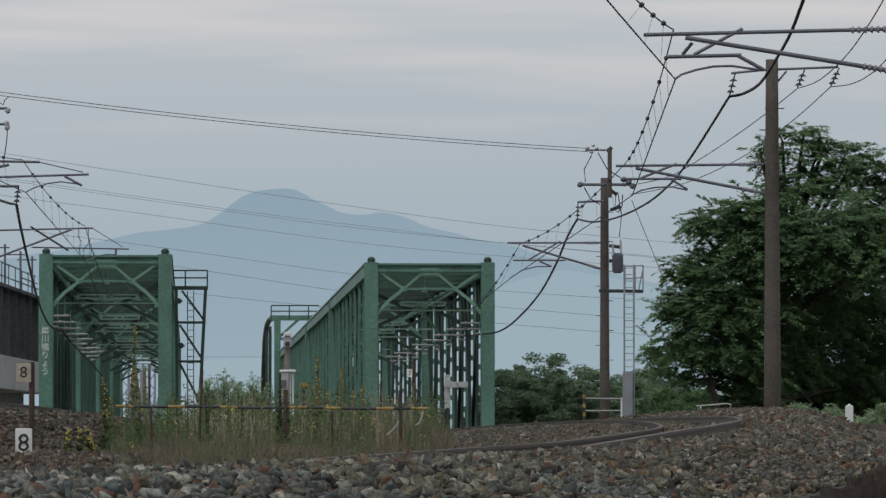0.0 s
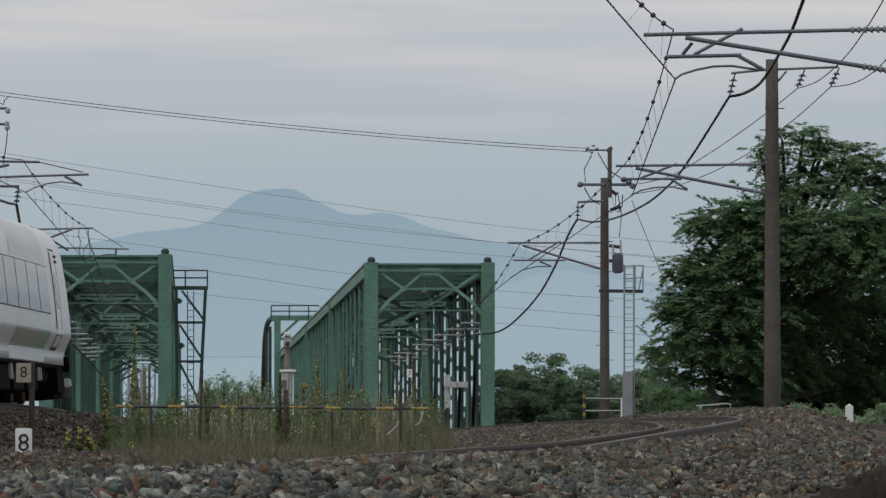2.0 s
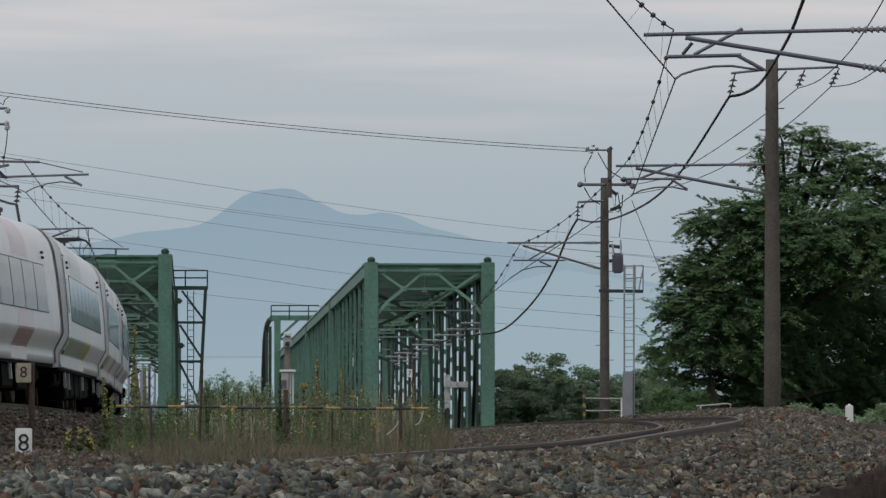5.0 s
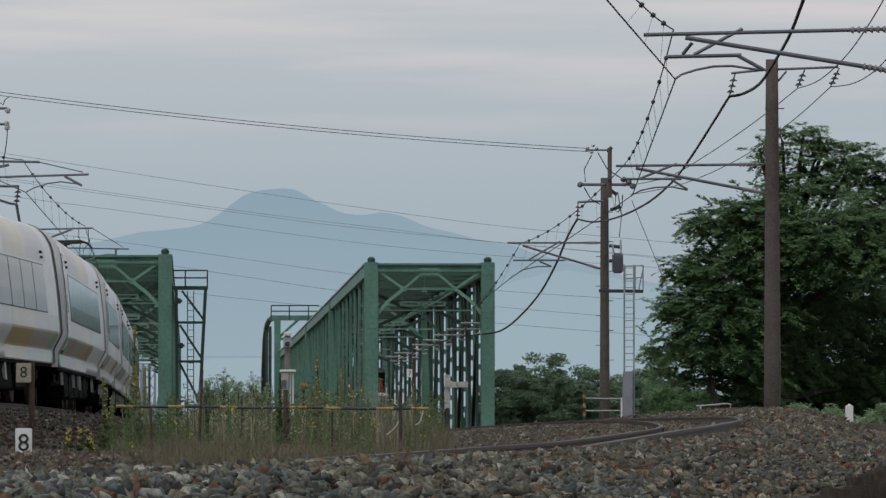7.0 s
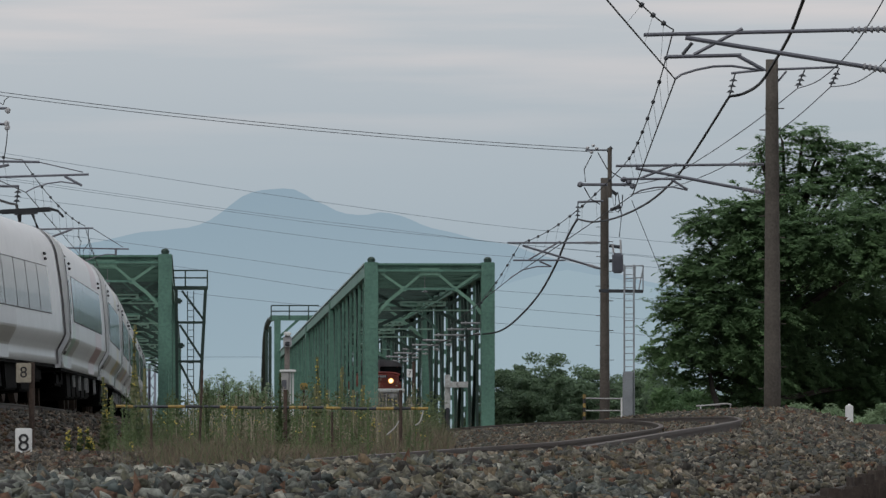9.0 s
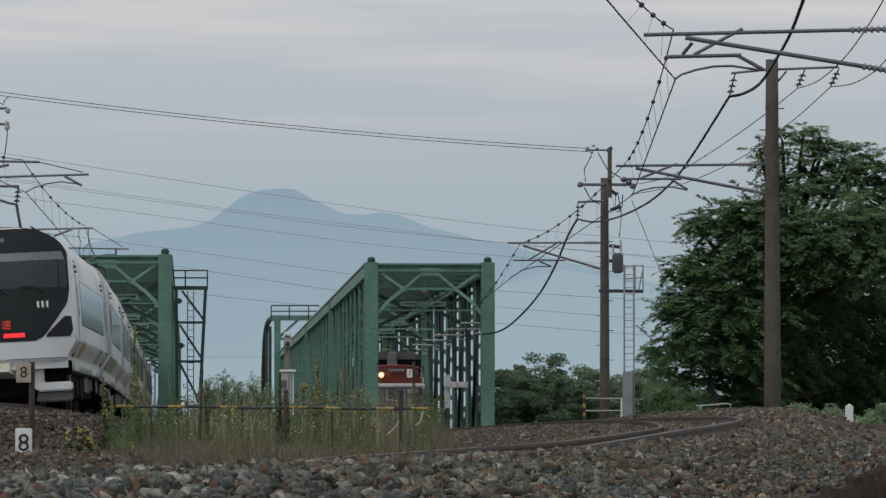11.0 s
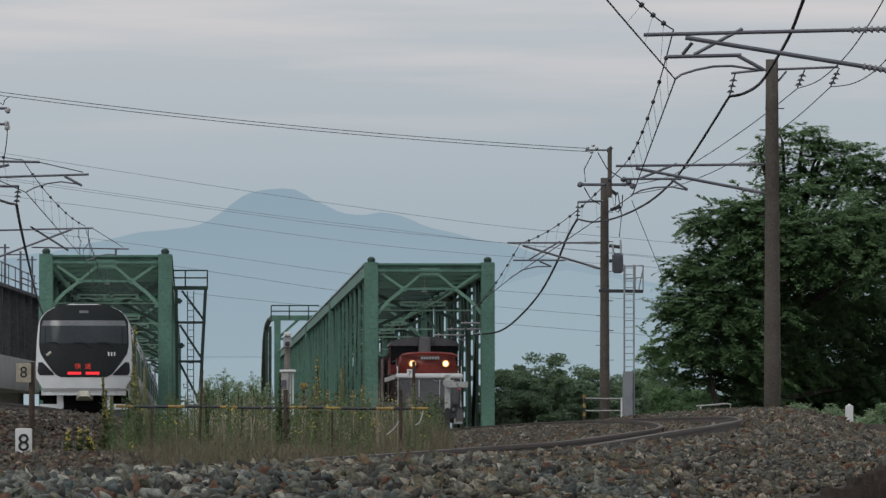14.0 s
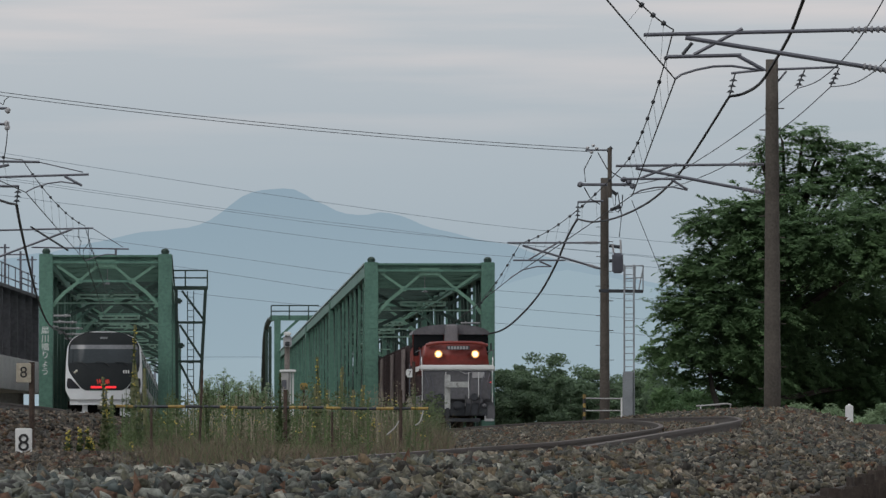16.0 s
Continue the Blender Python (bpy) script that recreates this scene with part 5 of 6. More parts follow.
for k, (a, b) in enumerate((((5.106, 186.6, 9.811), (5.349, 186.6, 9.637)), ((5.14, 186.6, 9.168), (5.453, 186.6, 9.272)), ((5.104, 186.6, 8.074), (5.486, 186.6, 8.021)), ((5.104, 186.6, 7.605), (5.243, 186.6, 7.605)), ((4.843, 186.6, 6.684), (5.138, 186.6, 6.684)))):
    rod(pole_c, "bracket", [a, b], 0.06, DARK_STEEL)
bm = box(B(), (5.354, 186.24, 7.524), (0.34, 0.34, 0.62), None, 0.05)
tr = part("transformer", bm, GALV, pole_c, "grey pole-mounted transformer")
for k in range(4):
    part("cooling_fin", box(B(), Vector((5.354, 186.24, 7.524)) + Vector((-0.13 + 0.087 * k, -0.19, -0.03)), (0.03, 0.06, 0.5)), GALV, tr)
for a, b in (((5.233, 186.24, 7.836), (5.199, 186.24, 8.114)), ((5.458, 186.24, 7.836), (5.441, 186.24, 8.235))):
    rod(tr, "bushing", [a, b], 0.035, INSULATOR)
for pts in (((5.363, 186.48, 9.719), (5.484, 186.48, 9.025), (5.414, 186.48, 8.33)), ((5.311, 186.48, 9.632), (5.276, 186.48, 9.164), (5.38, 186.48, 9.094), (5.501, 186.48, 9.285), (5.519, 186.48, 9.632)), ((4.565, 186.48, 10.849), (4.339, 186.48, 10.414), (4.374, 186.48, 10.032)), ((4.756, 186.48, 10.935), (5.051, 186.48, 10.414), (5.537, 186.48, 10.101)), ((4.339, 186.48, 9.858), (4.53, 186.48, 9.511), (4.825, 186.48, 9.337))):
    rod(pole_c, "jumper", pts, 0.016, WIRE, 4)

ladder = thing("ladder_platform", (5.652, 184.8, 2.635), "grey steel ladder with a railed platform beside the pole", "ladder")
for x in ((5.514, 184.8, 2.635), (5.806, 184.8, 2.635)):
    x = Vector(x)
    rod(ladder, "stile", [x, x + Vector((0, 0, 4.8))], 0.03, PALE_STEEL)
for k in range(17):
    z = Vector((5.514, 184.8, 2.635)).z + 1.5 + k * 0.2
    rod(ladder, "rung", [(Vector((5.514, 184.8, 2.635)).x, 184.8, z), (Vector((5.806, 184.8, 2.635)).x, 184.8, z)], 0.013, PALE_STEEL)
part("deck", beam(B(), (4.76, 185.4, 6.654), (6.105, 185.4, 6.637), 0.5, 0.09), DARK_STEEL, ladder)
for a, b in (((6.105, 185.4, 6.654), (6.106, 185.4, 7.43)), ((5.864, 185.4, 6.654), (5.864, 185.4, 7.413)), ((5.553, 185.4, 6.654), (5.554, 185.4, 7.396)), ((5.554, 185.4, 7.396), (6.106, 185.4, 7.43)), ((5.519, 185.4, 7.016), (6.106, 185.4, 7.068)), ((5.967, 185.4, 6.654), (6.123, 185.4, 7.413))):
    rod(ladder, "guard_rail", [a, b], 0.022, PALE_STEEL)
cab_ = part("switch_box", box(B(), (5.618, 184.8, 3.46), (0.31, 0.3, 1.45), None, 0.03), PALE_STEEL, ladder, "tall pale grey steel box")

fence = thing("guard_fence", (4.702, 180, 2.669), "white pipe fence with a yellow and black post", "fence")
for y0 in (0, 1):
    a, b = ((4.15, 180, 3.338), (5.321, 180, 3.321)) if y0 else ((4.15, 180, 2.97), (5.321, 180, 2.97))
    rod(fence, "rail", [a, b], 0.022, PALE_CONCRETE)
for k in range(6):
    p = Vector((4.183, 180, 2.669)) + Vector((0, 0, 0.13 * k))
    rod(fence, "post_ring", [p, p + Vector((0, 0, 0.13))], 0.045, YELLOW if k % 2 else BLACK, 8)
rod(fence, "post", [(5.287, 180, 2.669), (5.288, 180, 3.355)], 0.03, WHITE)


# Lighter grey than the black wires
SKY_WIRE = mat("grey_line", (0.12, 0.13, 0.15), 0.7, bump=0)


def wire(name, pts, r, label, material=None, group="overhead wires"):
    return mesh_thing(name, tube(B(), pts, r, 5), material or WIRE, label, "wire", group)


def smooth_line(ps, n=6):
    """A soft curve through a few support points."""
    ps = [Vector(p) for p in ps]
    out = []
    for i in range(len(ps) - 1):
        a, b, c, d = ps[max(i - 1, 0)], ps[i], ps[i + 1], ps[min(i + 2, len(ps) - 1)]
        for k in range(n):
            t = k / n
            out.append(0.5 * ((2 * b) + (c - a) * t + (2 * a - 5 * b + 4 * c - d) * t * t + (3 * b - a - 3 * c + d) * t ** 3))
    return out + [ps[-1]]


def catenary(high, low, n, label, bead=0.036, drop=0.25):
    """Messenger wire, contact wire and droppers between two supports each."""
    t = thing("catenary", low[0], label, "overhead line", "overhead lines")
    ha, hb, la, lb = Vector(high[0]), Vector(high[1]), Vector(low[0]), Vector(low[1])
    m = sag(ha, hb, drop, 16)
    part("messenger_wire", tube(B(), m, 0.011, 5), WIRE, t)
    part("contact_wire", tube(B(), sag(la, lb, 0.0, 4), 0.012, 5), WIRE, t)
    for k in range(1, n):
        f = k / n
        a = ha.lerp(hb, f) - Vector((0, 0, drop * 4 * f * (1 - f)))
        b = la.lerp(lb, f)
        part("dropper", tube(B(), [a, b], 0.003, 4), WIRE, t)
        part("clamp", ball(B(), a, bead, 1), DARK_STEEL, t)
    return t


catenary(((3.42, 90, 8.134), (4.005, 133.2, 8.147)), ((3.445, 90, 7.395), (4.153, 133.2, 7.439)), 9, "messenger and contact wire above the curved track", 0.042, 0.30)
catenary(((4.005, 133.2, 8.147), (2.386, 187.2, 8.163)), ((4.153, 133.2, 7.439), (2.072, 187.2, 7.082)), 9, "messenger and contact wire above the curved track", 0.047, 0.28)
catenary(((2.386, 187.2, 8.163), (1.403, 247.2, 7.515)), ((2.072, 187.2, 7.082), (0.253, 247.2, 6.757)), 8, "messenger and contact wire running into the bridge", 0.052, 0.1)
catenary(((3.42, 90, 8.134), (2.121, 74.4, 7.716)), ((3.445, 90, 7.395), (1.628, 69.6, 7.38)), 5, "messenger and contact wire above the curved track", 0.044, 0.06)

wire("feeder_cable", smooth_line([(6.256, 100.8, 10.027), (6.419, 108, 9.894), (6.726, 117.6, 9.916), (6.966, 127.2, 10.016), (6.833, 130.8, 9.755), (6.586, 133.2, 9.674), (6.288, 133.2, 9.612)]), 0.034, "thick black feeder cable looping past the concrete pole")
wire("feeder_cable", smooth_line([(6.288, 133.2, 9.612), (6.037, 136.8, 9.141), (5.822, 142.8, 8.709), (5.714, 151.2, 8.512), (5.523, 164.4, 8.499), (5.056, 176.4, 8.563), (4.545, 183.6, 8.694), (4.146, 187.2, 8.912)]), 0.030, "thick black feeder cable between two concrete poles")
wire("feeder_cable", smooth_line([(4.146, 187.2, 8.912), (3.881, 189.6, 8.436), (3.639, 195.6, 7.766), (3.283, 206.4, 7.085), (2.767, 222, 6.602), (2.232, 237.6, 6.395), (1.525, 248.4, 6.456)]), 0.036, "thick black feeder cable running to the bridge portal")
wire("return_wire", smooth_line([(7.777, 133.2, 9.785), (7.454, 144, 9.665), (6.871, 158.4, 9.516), (6.369, 172.8, 9.572), (5.54, 186, 9.873)]), 0.012, "thin wire between two concrete poles", SKY_WIRE)
wire("return_wire", smooth_line([(8.509, 133.2, 9.823), (8.259, 144, 9.625), (7.756, 158.4, 9.442), (6.947, 175.2, 9.497), (5.73, 186, 9.613)]), 0.012, "thin wire between two concrete poles", SKY_WIRE)
wire("return_wire", smooth_line([(7.777, 133.2, 9.785), (7.889, 127.2, 9.613), (7.842, 117.6, 9.543), (7.585, 105.6, 9.571), (7.39, 98.4, 9.744)]), 0.012, "thin wire between two concrete poles", SKY_WIRE)
wire("return_wire", smooth_line([(8.509, 133.2, 9.823), (8.6, 127.2, 9.542), (8.56, 120, 9.383), (8.391, 110.4, 9.349)]), 0.012, "thin wire between two concrete poles", SKY_WIRE)
wire("power_line", sag((-13.958, 177.6, 12.41), (4.447, 186.6, 11.063), 0.18, 20), 0.011, "thin power line crossing the sky to the pole", SKY_WIRE)
wire("power_line", sag((-13.958, 177.6, 12.31), (4.568, 186.6, 10.959), 0.18, 20), 0.011, "thin power line crossing the sky to the pole", SKY_WIRE)
wire("stay_wire", [(5.8, 186.6, 9.464), (6.96, 186.6, 6.597), (8.569, 186.6, 2.693)], 0.01, "thin stay wire from the pole to the ground")
for pts in (((-41.503, 516, 27.302), (-20.843, 516, 24.081), (-7.875, 516, 22.158), (5.57, 516, 20.38), (22.373, 516, 18.795)), ((-40.496, 528, 25.43), (-17.394, 528, 22.184), (-4.127, 528, 20.562), (5.699, 528, 19.382), (25.347, 528, 17.662)), ((-40.587, 529.2, 25.286), (-17.433, 529.2, 22.033), (-4.136, 529.2, 20.407), (25.404, 529.2, 17.501)), ((-43.423, 540, 24.605), (-26.834, 540, 22.442), (-15.275, 540, 20.833), (-1.206, 540, 19.174), (23.41, 540, 17.314)),
            ((-33.954, 504, 19.577), (-26.683, 504, 18.686), (-17.068, 504, 17.372), (-7.689, 504, 16.059), (5.438, 504, 14.605), (19.502, 504, 13.761)), ((-25.337, 510, 17.318), (-17.27, 510, 16.084), (-6.831, 510, 14.565), (5.503, 510, 13.379), (19.732, 510, 12.193)), ((-23.91, 510, 14.945), (-17.268, 510, 14.186), (-6.831, 510, 13.142), (5.502, 510, 12.003), (19.73, 510, 10.865)), ((-25.924, 576, 10.191), (-14.14, 576, 10.191))):
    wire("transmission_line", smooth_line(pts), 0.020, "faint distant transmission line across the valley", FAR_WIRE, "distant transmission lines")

# ---- overhead line of the raised track ----
pole_d = concrete_pole("concrete_pole", -13.6, 141.6, 1.2, 11.0, 0.19, 0.135, "concrete pole beside the raised track")
pole_e = concrete_pole("concrete_pole", -15.9, 193.6, 1.2, 10.6, 0.17, 0.13, "concrete pole beside the raised track")
bracket(pole_d, (-13.563, 141.6, 8.627), (-13.561, 141.6, 7.796), (-9.411, 141.6, 8.561), (-10.123, 141.6, 8.495))
rod(pole_d, "drop_tube", [(-12.31, 141.6, 8.152), (-8.264, 141.6, 8.27)], 0.03)
rod(pole_d, "tie_rod", [(-9.437, 141.6, 8.561), (-8.396, 141.6, 8.323)], 0.014)
rod(pole_d, "registration_drop", [(-8.83, 141.6, 8.231), (-8.421, 141.6, 8.007)], 0.035)
rod(pole_d, "registration_arm", [(-9.726, 141.6, 7.861), (-9.515, 141.6, 7.967), (-9.212, 141.6, 8.059), (-8.909, 141.6, 8.099), (-8.421, 141.6, 8.033)], 0.018)
rod(pole_d, "cross_arm", [(-13.561, 141.6, 8.02), (-9.884, 141.6, 7.993)], 0.035)
hanger(pole_d, (-9.897, 141.6, 7.993), (-9.949, 141.6, 7.571))
rod(pole_d, "cross_arm", [(-13.567, 141.6, 9.814), (-10.178, 141.6, 9.814)], 0.035)
rod(pole_d, "cross_arm", [(-13.566, 141.6, 9.445), (-10.178, 141.6, 9.445)], 0.035)
for p in ((-10.152, 141.6, 9.762), (-10.164, 141.6, 9.366), (-10.178, 141.6, 9.458)):
    part("insulator", ball(B(), p, 0.075, 1, 1.1), INSULATOR, pole_d)
rod(pole_d, "jumper", [(-10.164, 141.6, 9.286), (-10.177, 141.6, 9.049), (-10.255, 141.6, 8.521)], 0.012, WIRE)
rod(pole_d, "jumper", [(-10.139, 141.6, 10.078), (-10.232, 141.6, 9.999), (-10.258, 141.6, 9.894), (-10.337, 141.6, 9.946)], 0.012, WIRE)
bracket(pole_e, (-15.82, 193.2, 8.738), (-15.816, 193.2, 7.299), (-11.128, 193.2, 8.846), (-11.793, 193.2, 8.81))
rod(pole_e, "drop_tube", [(-13.086, 193.2, 8.234), (-9.994, 193.2, 8.18)], 0.028)
rod(pole_e, "tie_rod", [(-11.164, 193.2, 8.846), (-10.174, 193.2, 8.234)], 0.014)
rod(pole_e, "registration_drop", [(-10.408, 193.2, 8.18), (-10.408, 193.2, 7.983)], 0.04)
rod(pole_e, "registration_arm", [(-11.36, 193.2, 7.803), (-11.001, 193.2, 7.947), (-10.677, 193.2, 8.019), (-10.408, 193.2, 8.001)], 0.018)
rod(pole_e, "jumper", [(-11.578, 193.2, 8.864), (-11.613, 193.2, 8.594), (-11.505, 193.2, 8.414), (-11.576, 193.2, 8.198), (-11.54, 193.2, 7.983)], 0.014, WIRE)
rod(pole_e, "jumper", [(-11.29, 193.2, 8.882), (-11.271, 193.2, 8.378), (-11.181, 193.2, 8.109), (-11.252, 193.2, 7.875), (-11.432, 193.2, 7.875), (-11.45, 193.2, 8.126), (-11.289, 193.2, 8.342)], 0.014, WIRE)
rod(pole_e, "strut", [(-12.21, 180, 8.412), (-11.936, 193.2, 8.144)], 0.03, DARK_STEEL)
catenary(((-9.807, 141.6, 8.613), (-11.398, 193.2, 8.918)), ((-9.726, 141.6, 7.848), (-11.36, 193.2, 7.785)), 8, "messenger and contact wire above the raised track", 0.042, 0.22)
catenary(((-11.398, 193.2, 8.918), (-13.46, 243.6, 8.002)), ((-11.36, 193.2, 7.785), (-13.571, 243.6, 7.095)), 6, "messenger and contact wire running into the bridge", 0.039, 0.05)
catenary(((-9.807, 141.6, 8.613), (-9.695, 115.2, 7.896)), ((-9.726, 141.6, 7.848), (-9.387, 112.8, 7.405)), 4, "messenger and contact wire above the raised track", 0.039, 0.1)
wire("feeder_cable", smooth_line([(-9.949, 141.6, 7.571), (-10.691, 153.6, 7.5), (-11.931, 174, 7.42), (-13.335, 198, 7.155), (-14.423, 218.4, 6.771), (-15.103, 234, 6.503), (-15.224, 243.6, 6.461)]), 0.036, "thick black feeder cable running to the bridge portal")
wire("feeder_cable", smooth_line([(-9.949, 141.6, 7.571), (-9.681, 134.4, 7.338), (-9.571, 124.8, 7.166)]), 0.03, "thick black feeder cable beside the raised track")

# ---- insulators and wire brackets inside the two bridges ----
for x0, top, sx in ((-13.46, 2.70, -1), (-0.55, 2.49, 1)):
    y_start = 242.4 if sx < 0 else 247.2
    for k in range(8):
        v = y_start + 5 + 13.86 * k
        xc = x0 + SLOPE * (v - y_start)
        host = SPANS[sx, int((v - y_start) // 63.4)]
        bm = B()
        for j, dz in enumerate((4.5, 4.25, 4.05)):
            tube(bm, [(xc + sx * 2.35, v, top + dz), (xc + sx * (1.5 + 0.25 * j), v, top + dz)], 0.045, 6)
            ball(bm, (xc + sx * (1.7 + 0.25 * j), v, top + dz), 0.08, 1)
        part("insulator_bracket", bm, INSULATOR, host, "pale insulator bracket")
        if k == 0:
            bm = tube(B(), [(xc, v, top + 5.75), (xc, v, top + 6.6)], 0.02, 6)
            for dz, r in ((5.95, 0.09), (5.82, 0.13)):
                bmesh.ops.create_cone(bm, cap_ends=True, segments=10, radius1=r, radius2=r * 0.4, depth=0.08, matrix=Matrix.Translation((xc, v, top + dz)))
            part("bell_insulator", bm, BROWN_DISC, host, "grey hanging bell insulator")

wire("feeder_cable", smooth_line([(-15.224, 243.6, 6.461), (-15.787, 258, 6.293), (-17.333, 294, 6.181), (-19.462, 342, 6.132), (-22.277, 402, 6.147)], 4), 0.034, "thick black feeder cable along the truss posts")
wire("feeder_cable", smooth_line([(1.525, 248.4, 6.456), (0.53, 259.2, 6.505), (-0.488, 276, 6.438), (-1.646, 300, 6.378), (-2.884, 330, 6.294)], 4), 0.022, "thick black feeder cable along the truss posts")

# ---- larger truss span beyond, with a railed platform ----
far_truss = thing("curved_truss", (-12.004, 480, 5.791), "distant green truss with a curved chord and railed platform", "truss bridge")
for a, b, w in (((-13.08, 480, 11.772), (-13.075, 480, 4.899), 0.5), ((-9.781, 482.4, 11.821), (-9.776, 482.4, 4.913), 0.5), ((-13.661, 480, 11.906), (-9.554, 480, 11.906), 0.4), ((-13.079, 480, 10.254), (-9.731, 480, 10.254), 0.2), ((-13.079, 480, 10.254), (-11.429, 480, 11.772), 0.2)):
    part("member", beam(B(), a, b, w * 0.7, w), GREEN, far_truss)
part("curved_chord", tube(B(), smooth_line([(-13.304, 480, 11.906), (-14.163, 494.4, 11.973), (-15.021, 516, 11.593), (-15.868, 540, 10.281), (-16.726, 564, 5.406)]), 0.22, 8), GREEN_DARK, far_truss)
for x in ((-14.798, 510, 10.77), (-14.001, 492, 10.46)):
    x = Vector(x)
    part("hanger", beam(B(), (x.x, x.y, x.z + 1.0), (x.x, x.y, 4.5), 0.25, 0.25), GREEN_DARK, far_truss)
for a, b in (((-13.505, 477.6, 12.834), (-9.729, 477.6, 12.834)), ((-13.504, 477.6, 12.389), (-9.728, 477.6, 12.389)), ((-13.505, 477.6, 12.834), (-13.504, 477.6, 11.723)), ((-12.083, 477.6, 12.834), (-12.082, 477.6, 11.723)), ((-10.573, 477.6, 12.834), (-10.572, 477.6, 11.723))):
    part("guard_rail", tube(B(), [a, b], 0.055, 6), GREEN_DARK, far_truss)

# ---- stair tower beside the left-hand bridge ----
tower = thing("access_tower", (-10.368, 248.4, 2.923), "dark green steel access tower with ladder beside the bridge", "access tower")
for a, b, w in (((-10.906, 248.4, 8.397), (-10.853, 248.4, 2.923), 0.12), ((-9.705, 248.4, 8.397), (-9.975, 248.4, 2.923), 0.13), ((-11.045, 248.4, 8.351), (-9.612, 248.4, 8.351), 0.16), ((-10.904, 248.4, 6.941), (-9.703, 248.4, 6.941), 0.1), ((-10.856, 248.4, 5.347), (-9.817, 248.4, 5.347), 0.1), ((-10.675, 248.4, 8.236), (-9.749, 248.4, 7.011), 0.09), ((-10.766, 248.4, 6.849), (-9.84, 248.4, 5.44), 0.09), ((-10.763, 248.4, 5.278), (-10.023, 248.4, 3.847), 0.09)):
    part("member", beam(B(), a, b, w, w), GREEN_DARK, tower)
for a, b in (((-11.046, 248.4, 9.068), (-9.613, 248.4, 9.068)), ((-11.046, 248.4, 8.767), (-9.613, 248.4, 8.767)), ((-9.636, 248.4, 9.068), (-9.636, 248.4, 8.351)), ((-10.538, 248.4, 9.068), (-10.537, 248.4, 8.351))):
    part("guard_rail", tube(B(), [a, b], 0.035, 6), GREEN_DARK, tower)
for x in ((-10.469, 249, 8.251), (-10.215, 249, 8.251)):
    x = Vector(x)
    part("stile", tube(B(), [x, (x.x, x.y, 3.2)], 0.02, 5), GREEN_DARK, tower)
for k in range(18):
    z = 3.4 + 0.27 * k
    part("rung", tube(B(), [(Vector((-10.469, 249, 8.251)).x, 249, z), (Vector((-10.215, 249, 8.251)).x, 249, z)], 0.014, 5), GREEN_DARK, tower)
for p in ((-10.787, 247.8, 7.805), (-10.692, 247.8, 5.985)):
    part("floodlight", box(B(), p, (0.3, 0.3, 0.22), None, 0.06), GREEN_DARK, tower)

# ---- brown plate girder bridge further left ----
STIFF = mat("girder_stiffener", (0.20, 0.20, 0.215), 0.7, var=0.2, scale=0.5, fine=6)
LIGHT_CONCRETE = mat("light_concrete", (0.74, 0.74, 0.73), 0.85, var=0.12, scale=0.5, fine=8)
girder = thing("girder_bridge", (-19.9, 258, 3.0), "dark brown plate girder bridge on pale concrete", "girder bridge")
part("web", box(B(), (-19.9, 264, 7.15), (2.2, 36, 2.95)), GIRDER_BROWN, girder)
part("top_flange", box(B(), (-19.8, 264, 8.66), (2.7, 36, 0.14)), GIRDER_BROWN, girder)
for k in range(8):
    part("stiffener", box(B(), (-18.66, 246 + k * 4.6, 7.15), (0.3, 0.16, 2.9)), STIFF, girder)
part("deck_edge", box(B(), (-19.6, 264, 4.98), (2.6, 36, 1.4), None, 0.03), LIGHT_CONCRETE, girder)
for k in range(2):
    part("pier", box(B(), (-19.8, 256 + 20 * k, 3.2), (1.4, 1.8, 2.6), None, 0.1), PALE_CONCRETE, girder)
for y in (252.0, 260.7, 270.3, 278.0):
    part("line_post", beam(B(), (-18.8, y, 8.7), (-18.8, y, 10.55), 0.09, 0.09), GALV, girder)
    part("line_arm", tube(B(), [(-19.5, y, 10.4), (-18.6, y, 10.4)], 0.035, 6), GALV, girder)
for z, y0, y1 in ((9.72, 252, 270), (9.69, 270.6, 280), (9.39, 270.6, 281), (9.15, 247, 282)):
    part("railing_bar", tube(B(), [(-18.8, y0, z), (-18.8, y1, z)], 0.03, 6), GALV, girder)
for k in range(7):
    part("railing_post", tube(B(), [(-18.75, 254 + k * 4.1, 8.7), (-18.75, 254 + k * 4.1, 9.72)], 0.025, 6), GALV, girder)

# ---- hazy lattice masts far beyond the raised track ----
# The haze is painted into this pale bluish steel colour
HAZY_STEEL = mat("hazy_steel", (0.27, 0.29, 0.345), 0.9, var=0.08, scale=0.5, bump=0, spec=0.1)
